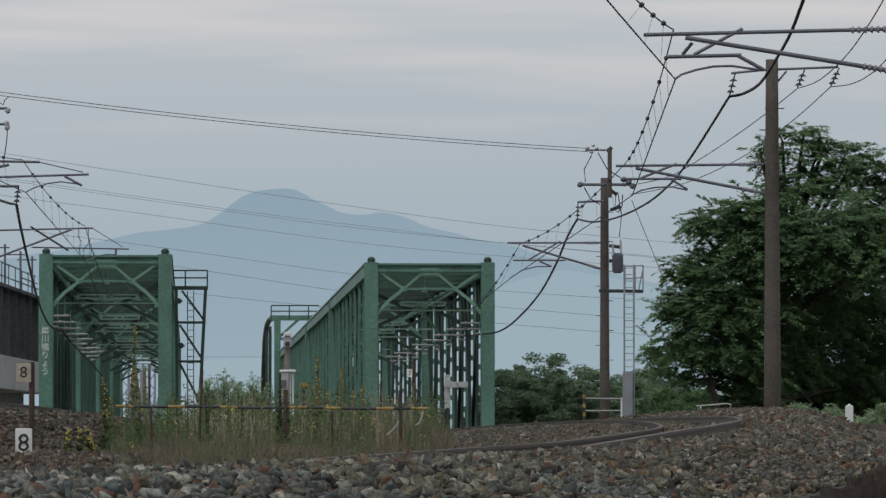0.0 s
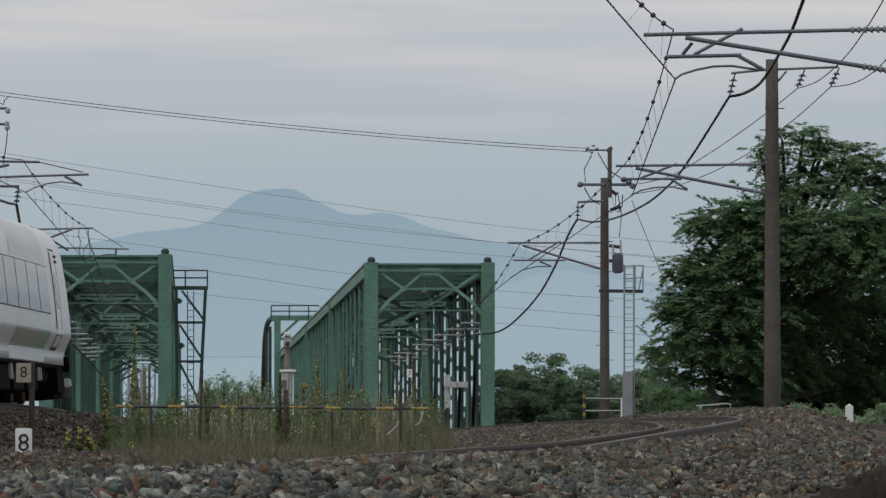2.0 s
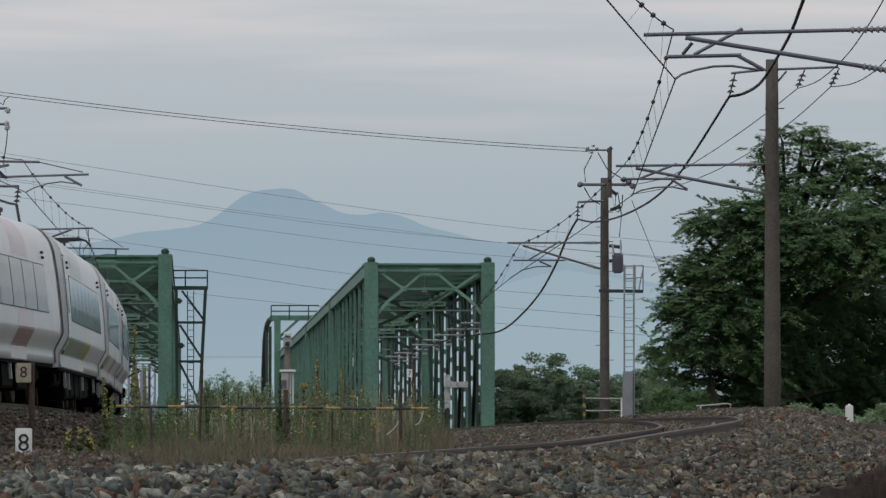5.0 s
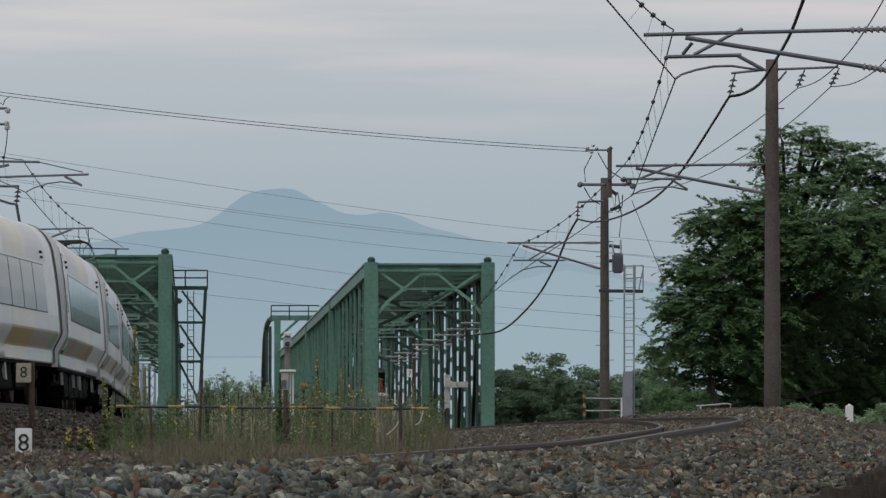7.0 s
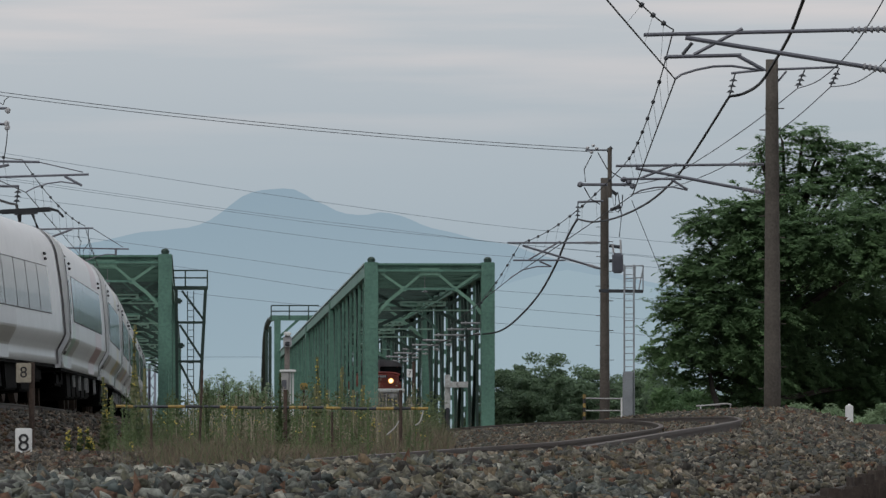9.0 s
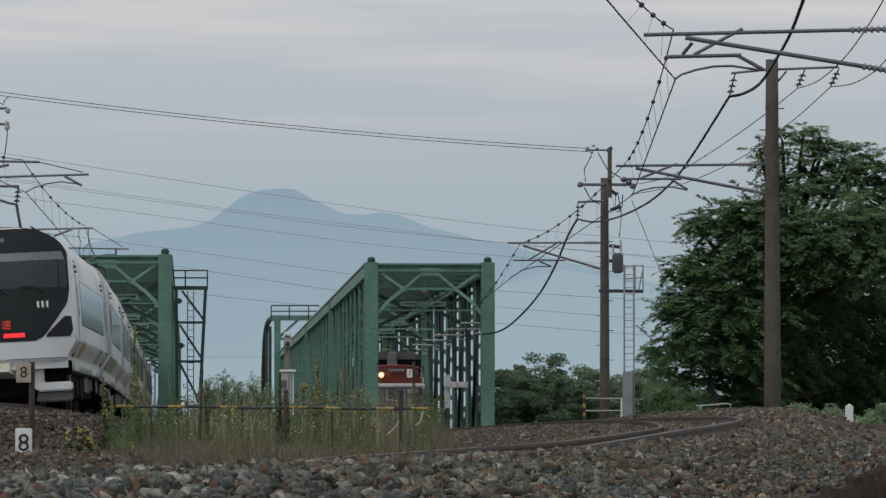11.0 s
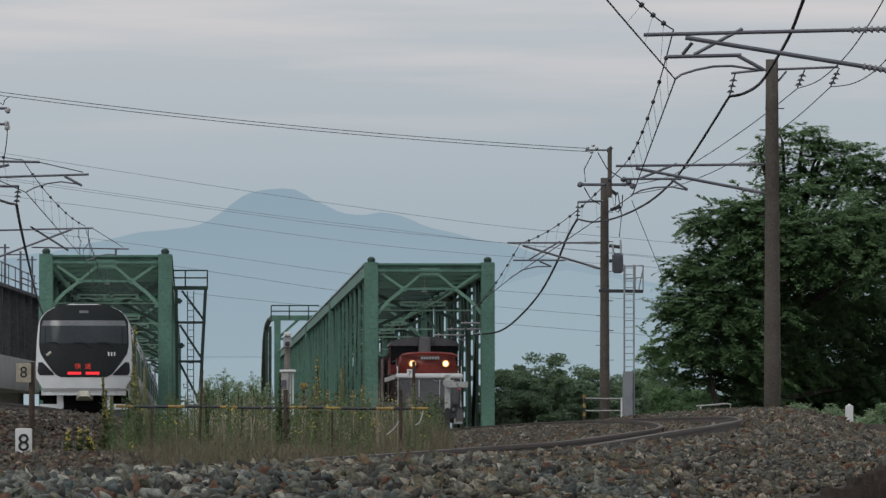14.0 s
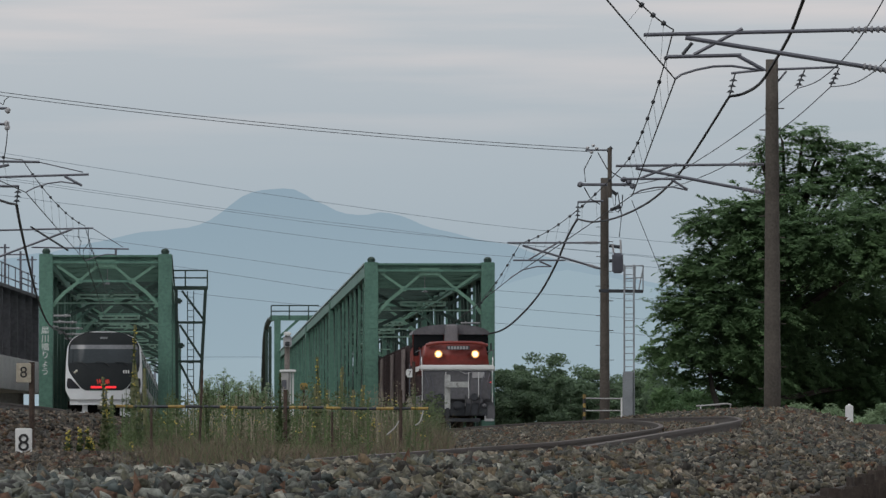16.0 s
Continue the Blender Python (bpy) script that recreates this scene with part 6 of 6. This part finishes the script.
for lo, hi, w in (((-47.646, 912, 6.237), (-47.66, 912, 14.29), 1.1), ((-49.261, 960, 6.46), (-49.274, 960, 14.045), 0.8), ((-43.338, 888, 6.125), (-43.35, 888, 13.554), 1.0), ((-42.513, 888, 6.125), (-42.524, 888, 13.554), 0.9), ((-49.212, 984, 6.571), (-49.224, 984, 13.888), 0.7)):
    lo, hi = Vector(lo), Vector(hi)
    mast = thing("lattice_mast", lo, "distant hazy grey lattice mast behind the bridge", "mast", "far lattice masts")
    lo.z -= 8.0
    for u in (-0.5, 0.5):
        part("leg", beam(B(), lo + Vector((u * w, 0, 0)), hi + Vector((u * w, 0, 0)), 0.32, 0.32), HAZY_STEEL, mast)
    n = 12
    for k in range(n):
        a, b = lo.lerp(hi, k / n), lo.lerp(hi, (k + 1) / n)
        sg = 0.5 if k % 2 else -0.5
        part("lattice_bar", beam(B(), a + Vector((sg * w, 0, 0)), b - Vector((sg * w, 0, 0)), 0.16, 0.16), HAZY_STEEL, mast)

# ---- signs ----
def number_post(name, sign_c, w, h, post_x, top, bottom, digit, face, post_m, label, post_r=0.05):
    c = Vector(sign_c)
    t = thing(name, (post_x, c.y, bottom), label, "track sign", "track marker signs")
    part("post", tube(B(), [(post_x, c.y + 0.06, bottom), (post_x, c.y + 0.06, top)], post_r, 8), post_m, t)
    b = part("board", box(B(), c, (w, 0.04, h), None, 0.008), face, t)
    writing("digit", digit, h * 0.8, BLACK, t, Matrix.Translation(c - origin(t) + Vector((0, -0.025, 0))) @ pose(0, 0, 0, 90, 0, 0))
    return t


number_post("curve_marker", (-6.458, 93.6, 3.087), 0.23, 0.30, Vector((-6.336, 93.6, 3.087)).x, Vector((-6.336, 93.6, 3.253)).z, 1.6, "8", SIGN_CREAM, RUST, "cream board with black eight on a rusty post", 0.045)
number_post("distance_marker", (-4.138, 60, 2), 0.165, 0.30, Vector((-4.138, 60, 2)).x, Vector((-4.138, 60, 2.139)).z, 1.2, "8", WHITE, PALE_CONCRETE, "white marker board with a black eight by the weeds", 0.05)
number_post("curve_marker", (-0.974, 177.6, 4.047), 0.16, 0.24, Vector((-0.859, 177.6, 4.047)).x, Vector((-0.859, 177.6, 4.393)).z, 1.8, "7", WHITE, RUST, "small white board with black seven on a post", 0.05)
number_post("distance_marker", (-10.813, 238.8, 4.752), 0.14, 0.2, Vector((-10.813, 238.8, 4.752)).x, Vector((-10.813, 238.8, 4.885)).z, 1.8, "7", GREEN, GREEN, "small plate with a seven at the bridge post", 0.03)
DULL_WHITE = mat("dull_white_paint", (0.47, 0.49, 0.48), 0.6, var=0.15, scale=6, stain=(0.25, 0.25, 0.24))
lsign = thing("whistle_board", (0.13, 175.2, 2.407), "white cross-shaped board lettered L on a dark post", "track sign")
part("post", beam(B(), (0.13, 175.2, 2.244), (0.13, 175.2, 3.026), 0.12, 0.1), DARK_STEEL, lsign)
part("upright_board", box(B(), (0.13, 175.2, 3.482), (0.17, 0.05, 1.0), None, 0.01), DULL_WHITE, lsign)
part("cross_board", box(B(), (0.391, 175.08, 3.692), (0.66, 0.05, 0.17), None, 0.01), DULL_WHITE, lsign)
writing("letter", "L", 0.16, BLACK, lsign, Matrix.Translation(Vector((0.423, 174.84, 3.69)) - origin(lsign)) @ pose(0, 0, 0, 90, 0, 0))
lettering = thing("bridge_lettering", (-15.768, 241.2, 5.699), "white painted bridge name on the green end post", "lettering")
for k, ch in enumerate("犀川橋りょう"):
    p = Vector((-15.824, 241.68, 6.471)) - Vector((0, 0, 0.325 * k)) - origin(lettering)
    writing("character", ch, 0.33, WHITE, lettering, Matrix.Translation(p) @ pose(0, 0, 0, 90, 0, 0))

# ---- signal box by the right-hand bridge ----
WEATHERED_POST = mat("weathered_post", (0.19, 0.17, 0.155), 0.85, var=0.2, scale=3, fine=20)
sb = thing("signal_cabinet", (-3.398, 134.4, 2.687), "white signal box with a small signal head on a grey post", "signal cabinet")
part("post", tube(B(), [(-3.448, 134.5, 2.4), (-3.45, 134.5, 4.15)], 0.06, 8), WEATHERED_POST, sb)
part("head", box(B(), (-3.44, 134.4, 4.26), (0.18, 0.16, 0.26), None, 0.03), INSULATOR, sb, "pale signal head")
part("visor", box(B(), (-3.44, 134.36, 4.42), (0.16, 0.2, 0.09), None, 0.02), WHITE, sb)
part("lens", box(B(), (-3.44, 134.30, 4.20), (0.10, 0.03, 0.10), None, 0.012), DARK_STEEL, sb)
part("case", box(B(), (-3.50, 134.3, 3.24), (0.20, 0.24, 0.66), None, 0.02), PALE_CONCRETE, sb, "grey instrument case")
part("lid", box(B(), (-3.43, 134.3, 3.60), (0.36, 0.28, 0.06), None, 0.015), WHITE, sb)
for x in (-3.375, -3.315):
    part("leg", box(B(), (x, 134.3, 3.06), (0.04, 0.06, 1.05), None, 0.01), WHITE, sb)
part("hatch", box(B(), (-3.51, 134.17, 3.30), (0.11, 0.02, 0.2), None, 0.008), GALV, sb)
yb = thing("yellow_box", (-2.744, 120, 2.948), "small yellow trackside box on a stake", "trackside box")
part("case", box(B(), (-2.745, 120, 3.126), (0.15, 0.12, 0.13), None, 0.02), YELLOW, yb)
part("stake", tube(B(), [(-2.745, 120, 3.059), (-2.744, 120, 1.944)], 0.02, 6), RUST, yb)

# ---- yellow and black pipe barrier among the weeds ----
bar = thing("pipe_barrier", (-1.797, 63.6, 1.97), "yellow and black striped pipe barrier on rusty posts", "barrier")
pa, pb = Vector((-3.423, 63.6, 2.39)), Vector((-0.154, 63.6, 2.36))
segs = 18
for k in range(segs):
    a, b = pa.lerp(pb, k / segs), pa.lerp(pb, (k + 1) / segs)
    yel = k in (0, 3, 6, 10, 12, 15, 17)
    part("pipe_stripe", tube(B(), [a - Vector((0, 0, 0.004 * math.sin(k))), b - Vector((0, 0, 0.004 * math.sin(k + 1)))], 0.0155, 8), YELLOW if yel else DARK_STEEL, bar)
for a, b, r in (((-3.051, 63.6, 2.372), (-3.05, 63.6, 1.823), 0.019), ((-2.519, 63.6, 2.768), (-2.553, 63.6, 1.823), 0.02), ((-1.65, 63.6, 2.561), (-1.649, 63.6, 1.823), 0.03), ((-1.159, 63.6, 2.36), (-1.159, 63.6, 1.823), 0.019), ((-0.443, 63.6, 2.561), (-0.443, 63.6, 1.823), 0.027)):
    part("post", tube(B(), [a, b], r * 0.7, 8), RUST, bar)
part("rope", tube(B(), smooth_line([(-0.206, 63.36, 2.347), (-0.236, 63.36, 2.235), (-0.289, 63.36, 2.188)]), 0.007, 5), PALE_CONCRETE, bar)
part("rope", tube(B(), smooth_line([(-0.459, 63.36, 2.235), (-0.507, 63.36, 2.159), (-0.589, 63.36, 2.088)]), 0.007, 5), PALE_CONCRETE, bar)

# ---- white pipe, stake, concrete kerb and timber edge on the far side of the ballast ----
wp = thing("bent_pipe", (6.292, 141.6, 2.658), "white bent pipe rail behind the ballast", "pipe rail")
part("rail", tube(B(), smooth_line([(5.897, 141.6, 2.868), (6.292, 141.6, 2.895), (6.661, 141.6, 2.921), (6.7, 141.6, 2.829), (6.7, 141.6, 2.526)]), 0.02, 8), PALE_CONCRETE, wp)
part("post", tube(B(), [(6.003, 141.6, 2.868), (6.002, 141.6, 2.526)], 0.018, 6), WHITE, wp)
bm = box(B(), (7.379, 110.4, 2.441), (0.14, 0.14, 0.50), None, 0.015)
tip = (7.379, 110.4, 2.677)
bmesh.ops.create_cone(bm, cap_ends=True, segments=4, radius1=0.09, radius2=0.02, depth=0.08, matrix=Matrix.Translation(tip) @ pose(0, 0, 0, 0, 0, 45))
mesh_thing("boundary_stake", bm, WHITE, "short white boundary stake in the grass", "boundary stake")
bm = beam(B(), (6.292, 105.6, 2.098), (7.829, 98.4, 2.046), 0.25, 0.5)
mesh_thing("concrete_kerb", bm, CONCRETE, "weathered low concrete kerb behind the ballast", "kerb", "", "structure")
OLD_TIMBER = mat("old_timber", (0.055, 0.042, 0.034), 0.9, var=0.3, scale=4, fine=30, bump=0.4)
edge = thing("timber_edge", (2.0, 26, 1.0), "dark rusty upright boards holding back the ballast", "retaining edge")
y = 17.0
k = 0
while y < 64.0:
    z, x = bed_height(right_bed(y), 2.9) + 0.0 + 0.025 * math.sin(k * 1.7) + (0.05 if k % 7 == 3 else 0.0), right_x(y) + 3.02
    w = 0.16
    part("board", box(B(), (x, y, z - 0.55), (0.05, w * 0.72, 1.1 + 0.04 * math.sin(k * 2.3)), pose(0, 0, 0, 0, 0, 20).to_3x3()), OLD_TIMBER, edge)
    y += w
    k += 1


# ---- tall flowering stalks ----
def stalk(base, top, seed, flowers=True, leafy=0.5):
    rnd = random.Random(seed)
    base, top = Vector(base), Vector(top)
    t = thing("mullein_stalk", base, "tall green weed stalk with small yellow flowers" if flowers else "tall dark green leafy weed", "weed", "tall weeds by the barrier")
    h = (top - base).length
    bend = Vector((rnd.uniform(-0.04, 0.04), 0, 0)) * h
    part("stem", tube(B(), [base, base.lerp(top, 0.5) + bend, top], [0.018, 0.030, 0.018] if h > 0.8 and flowers else [0.016, 0.02, 0.011], 7), STEM if flowers else WEED, t)
    vs, fs = [], []
    for k in range(int(110 * h * leafy) + 20):
        f = rnd.uniform(0.0, 0.97)
        c = base.lerp(top, f) + bend * (1 - abs(2 * f - 1)) - base
        a = rnd.uniform(0, math.tau)
        L = (0.085 * (1 - f) + 0.025) * rnd.uniform(0.7, 1.3)
        d = Vector((math.cos(a), math.sin(a), rnd.uniform(0.1, 0.9))).normalized() * L
        sd = Vector((-math.sin(a), math.cos(a), 0)) * L * 0.28
        i = len(vs)
        vs += [c, c + d * 0.5 + sd, c + d, c + d * 0.5 - sd]
        fs.append((i, i + 1, i + 2, i + 3))
    raw("leaf_mass", vs, fs, WEED, t)
    if flowers:
        bm = B()
        for k in range(int(12 * h) + (6 if h > 0.6 else 24)):
            f = rnd.uniform(0.55, 1.0) if h > 0.6 else rnd.uniform(0.15, 1.0)
            c = base.lerp(top, f) + bend * (1 - abs(2 * f - 1)) + Vector((rnd.uniform(-0.02, 0.02), rnd.uniform(-0.02, 0.02), 0))
            ball(bm, c, rnd.uniform(0.008, 0.014) * (1.15 if h > 0.6 else 1.4), 1, 0.7)
        part("bloom", bm, YELLOW_FLOWER, t)["kind"] = "stuff"
    return t


for k, (b, tp, fl, lf) in enumerate((
        ((-3.717, 66, 1.816), (-3.694, 66, 2.718), True, 1.2), ((-3.644, 66, 1.816), (-3.657, 66, 2.583), True, 1.2), ((-3.666, 67.2, 1.831), (-3.655, 67.2, 2.531), True, 1.0), ((-3.398, 67.2, 1.813), (-3.406, 67.2, 3.312), True, 0.7), ((-3.42, 68.4, 1.828), (-3.473, 68.4, 2.922), True, 1.0),
        ((-3.637, 74.4, 1.813), (-3.653, 74.4, 2.92), True, 0.5), ((-1.659, 62.4, 1.843), (-1.671, 62.4, 2.725), False, 2.2), ((-1.711, 66, 1.834), (-1.694, 66, 2.583), False, 1.4), ((-1.449, 69.6, 1.825), (-1.443, 69.6, 2.99), True, 0.7), ((-1.41, 69.6, 1.825), (-1.462, 69.6, 2.679), True, 0.6),
        ((-1.204, 72, 1.819), (-1.192, 72, 2.903), True, 0.6), ((-1.044, 72, 1.819), (-1.064, 72, 2.636), True, 0.6), ((-0.989, 74.4, 1.813), (-0.975, 74.4, 2.712), True, 0.4), ((-1.365, 72, 1.819), (-1.379, 72, 2.636), True, 0.6), ((-2.636, 67.2, 1.831), (-2.624, 67.2, 2.531), False, 1.5),
        ((-3.999, 64.8, 1.819), (-3.993, 64.8, 2.138), True, 1.0), ((-3.878, 64.8, 1.819), (-3.873, 64.8, 2.169), True, 1.4), ((-3.776, 64.8, 1.819), (-3.783, 64.8, 2.181), True, 1.4), ((-3.734, 64.8, 1.819), (-3.74, 64.8, 2.06), True, 1.2), ((-3.324, 64.8, 1.837), (-3.319, 64.8, 2.03), True, 1.0),
        ((-0.83, 72, 1.86), (-0.823, 72, 2.288), True, 1.2), ((-0.749, 72, 1.86), (-0.763, 72, 2.248), True, 1.2), ((-1.574, 67.2, 1.831), (-1.93, 67.2, 2), True, 1.0), ((-0.629, 72, 1.86), (-0.616, 72, 2.1), True, 0.8), ((-2.448, 74.4, 1.813), (-2.462, 74.4, 2.588), False, 0.8),
        ((-3.383, 76.8, 1.807), (-3.37, 76.8, 2.571), False, 0.8), ((-0.35, 76.8, 1.893), (-0.328, 76.8, 2.285), True, 0.8), ((-2.473, 79.2, 1.801), (-2.467, 79.2, 2.699), False, 0.6))):
    stalk(b, tp, 70 + k, fl, lf)

make_tree("shrub", (7.784, 124.8, 2.29), [blob((7.846, 134.4, 2.649), 0.2), blob((8.05, 132, 2.613), 0.25), blob((8.325, 129.6, 2.59), 0.25), blob((8.821, 127.2, 2.532), 0.3), blob((9.003, 124.8, 2.499), 0.3)], 3500, 0.045, SHRUB, "low bright green bush behind the ballast shoulder", "", 0.16, 40, 0.02, 0.9)


# ---- ballast stones ----
def stone_shapes(n, coarse):
    rng = np.random.default_rng(11)
    if coarse:
        v = np.array(((1, 0, 0), (-1, 0, 0), (0, 1, 0), (0, -1, 0), (0, 0, 1), (0, 0, -1)), float) * 1.15
        f = np.array(((0, 2, 4), (2, 1, 4), (1, 3, 4), (3, 0, 4), (2, 0, 5), (1, 2, 5), (3, 1, 5), (0, 3, 5)))
    else:
        bm = B()
        bmesh.ops.create_icosphere(bm, subdivisions=1, radius=1.0)
        v = np.array([tuple(q.co) for q in bm.verts])
        f = np.array([[q.index for q in p.verts] for p in bm.faces])
        bm.free()
    out = []
    for k in range(n):
        w = v * rng.uniform(0.75 if coarse else 0.48, 1.15 if coarse else 1.38, (len(v), 1))
        w = w + rng.normal(0, 0.08 if coarse else 0.13, w.shape)
        out.append(w * np.array((1.38, 1.0, 0.60)))
    return out, f


FINE, COARSE = stone_shapes(14, False), stone_shapes(14, True)
SHAPES, SHAPE_F = FINE


def heap(name, pos, size, seed, material, label, kit=COARSE):
    """Many stones as one mesh of loose pieces."""
    rng = np.random.default_rng(seed)
    n = len(pos)
    shapes, faces = kit
    nv = len(shapes[0])
    base = np.array(shapes)[rng.integers(0, len(shapes), n)]
    q = rng.normal(size=(n, 4)) * np.array((1, 0.42, 0.42, 1))
    q /= np.linalg.norm(q, axis=1)[:, None]
    w, x, y, z = q.T
    R = np.stack((np.stack((1 - 2 * (y * y + z * z), 2 * (x * y - z * w), 2 * (x * z + y * w)), 1), np.stack((2 * (x * y + z * w), 1 - 2 * (x * x + z * z), 2 * (y * z - x * w)), 1), np.stack((2 * (x * z - y * w), 2 * (y * z + x * w), 1 - 2 * (x * x + y * y)), 1)), 1)
    s = size * np.exp(np.clip(rng.normal(0, 0.26, n), -0.5, 0.45))
    v = np.einsum("nij,nkj->nki", R, base) * s[:, None, None] + np.array(pos)[:, None, :]
    f = (faces[None] + (np.arange(n) * nv)[:, None, None]).reshape(-1, 3)
    me = bpy.data.meshes.new(name)
    me.vertices.add(n * nv)
    me.vertices.foreach_set("co", v.reshape(-1).astype(np.float32))
    me.loops.add(len(f) * 3)
    me.loops.foreach_set("vertex_index", f.reshape(-1).astype(np.int32))
    me.polygons.add(len(f))
    me.polygons.foreach_set("loop_start", (np.arange(len(f)) * 3).astype(np.int32))
    me.update(calc_edges=True)
    me.materials.append(material)
    return tagged(new(name, me), label, "ballast", "", "stuff")


def bed_points(line, prof, y0, y1, u0, u1, spacing, seed, cone=None):
    rng = np.random.default_rng(seed)
    n = int((y1 - y0) * (u1 - u0) / spacing ** 2)
    out = []
    last, pr = None, None
    for y in np.sort(rng.uniform(y0, y1, n)):
        if last is None or y - last > 0.25:
            last, pr, xc = y, prof(y), line(y)
        u = rng.uniform(u0, u1)
        x = xc + u
        if cone and abs(x) > cone * y + 0.25:
            continue
        if abs(abs(u) - 0.5665) < 0.075:
            continue
        out.append((x, y, bed_height(pr, u) + rng.uniform(-0.04, 0.036)))
    return out


heap("ballast_stones", bed_points(right_x, right_bed, 13, 28, -1.3, 3.0, 0.034, 1, 0.08), 0.0245, 21, STONE, "grey and brown crushed stones of the track bed", FINE)
heap("ballast_stones", bed_points(right_x, right_bed, 28, 46, -1.8, 3.0, 0.042, 2, 0.08), 0.0215, 22, STONE_BROWN, "grey and brown crushed stones of the track bed", FINE)
heap("ballast_stones", bed_points(right_x, right_bed, 46, 72, -3.3, 3.0, 0.058, 5, 0.08), 0.030, 25, STONE_BROWN, "rust-stained crushed stones of the track bed")
heap("ballast_stones", bed_points(right_x, right_bed, 72, 175, -3.3, 2.6, 0.105, 3, 0.08), 0.045, 23, STONE_BROWN, "brown crushed stones of the track bed")
heap("ballast_stones", bed_points(left_x, left_bed, 80, 190, 0.7, 3.6, 0.12, 4, 0.08), 0.048, 24, STONE_DARK, "dark brown crushed stones beside the raised track")


def path_points(n, seed):
    rng = np.random.default_rng(seed)
    out = []
    for k in range(n):
        y = rng.uniform(42, 92)
        x = rng.uniform(-0.082, -0.048) * y
        if x > left_x(y) + 2.6:
            out.append((x, y, ground_z(x, y) + rng.uniform(-0.01, 0.02)))
    return out


heap("gravel_patch", path_points(16000, 8), 0.03, 28, STONE_DARK, "brown gravel beside the raised track bed")

# loose larger stones lying on top, one by one
top_stones = thing("loose_stones", (0, 20, 1.9), "larger loose ballast stones lying on the shoulder", "stones")
rng = np.random.default_rng(31)
shape_meshes = []
for k, w in enumerate(SHAPES):
    me = bpy.data.meshes.new("stone")
    me.from_pydata((w * 0.034).tolist(), [], SHAPE_F.tolist())
    me.materials.append(STONE_ONE)
    shape_meshes.append(me)
for k in range(290):
    y = rng.uniform(14, 27)
    u = rng.uniform(0.4, 2.9)
    x = right_x(y) + u
    if abs(x) > 0.075 * y:
        continue
    ob = new("stone", shape_meshes[int(rng.integers(0, len(shape_meshes)))])
    ob.parent = top_stones
    ob.matrix_basis = Matrix.Translation(Vector((x, y, bed_height(right_bed(y), u) + 0.012)) - origin(top_stones)) @ pose(0, 0, 0, rng.uniform(0, 360), rng.uniform(0, 360), rng.uniform(0, 360))


# ---- what moves ----
def arc_table(line, y0, y1):
    ys = np.arange(y0, y1, 0.5)
    xs = np.array([line(y) for y in ys])
    s = np.concatenate(([0], np.cumsum(np.hypot(np.diff(xs), np.diff(ys)))))
    return ys, s


def ride(line, height, y_mid, cant=0.0, flip=False, base=7.0):
    """The pose of a vehicle whose origin rides at y_mid, its bogies base apart on either side, leaning by cant degrees."""
    a, b = Vector((line(y_mid - base), y_mid - base, height(y_mid - base))), Vector((line(y_mid + base), y_mid + base, height(y_mid + base)))
    d = b - a
    rz = math.degrees(math.atan2(-d.x, d.y)) + (180 if flip else 0)
    rx = math.degrees(math.atan2(d.z, math.hypot(d.x, d.y))) * (-1 if flip else 1)
    m = (a + b) / 2
    return pose(m.x, m.y, m.z, rx, cant if flip else -cant, rz)


def motions():
    ys, s = arc_table(left_x, -200, 560)
    at = lambda y: float(np.interp(y, ys, s))
    for i, car in enumerate(TRAIN):
        rows = []
        for k in range(33):
            t = k * 0.5
            front = at(159.2) + 20.12 * (t - 4.0) + 0.14 * (t - 4.0) ** 2
            y = float(np.interp(front - 10.6 - CAR_PITCH * i, s, ys))
            rows.append((t, ride(left_x, left_z, y, left_cant(y), flip=(i == 0))))
        walk(car, rows)
    lt = (0.0, 7.5, 9.0, 11.5, 12.5, 14.0, 16.0)
    ly = (437.0, 335.0, 315.0, 281.2, 267.6, 247.6, 221.9)
    for i, thing_ in enumerate([LOCO] + WAGONS):
        rows = []
        for k in range(33):
            t = k * 0.5
            y = float(np.interp(t, lt, ly)) - 0.3 + (14.4 + 13.4 * (i - 1) if i else 0)
            a = ride(right_x, right_z, y + 7.0, 0, base=5.0)
            rows.append((t, a @ Matrix.Translation((0, -7.0, 0))))
        walk(thing_, rows)


motions()
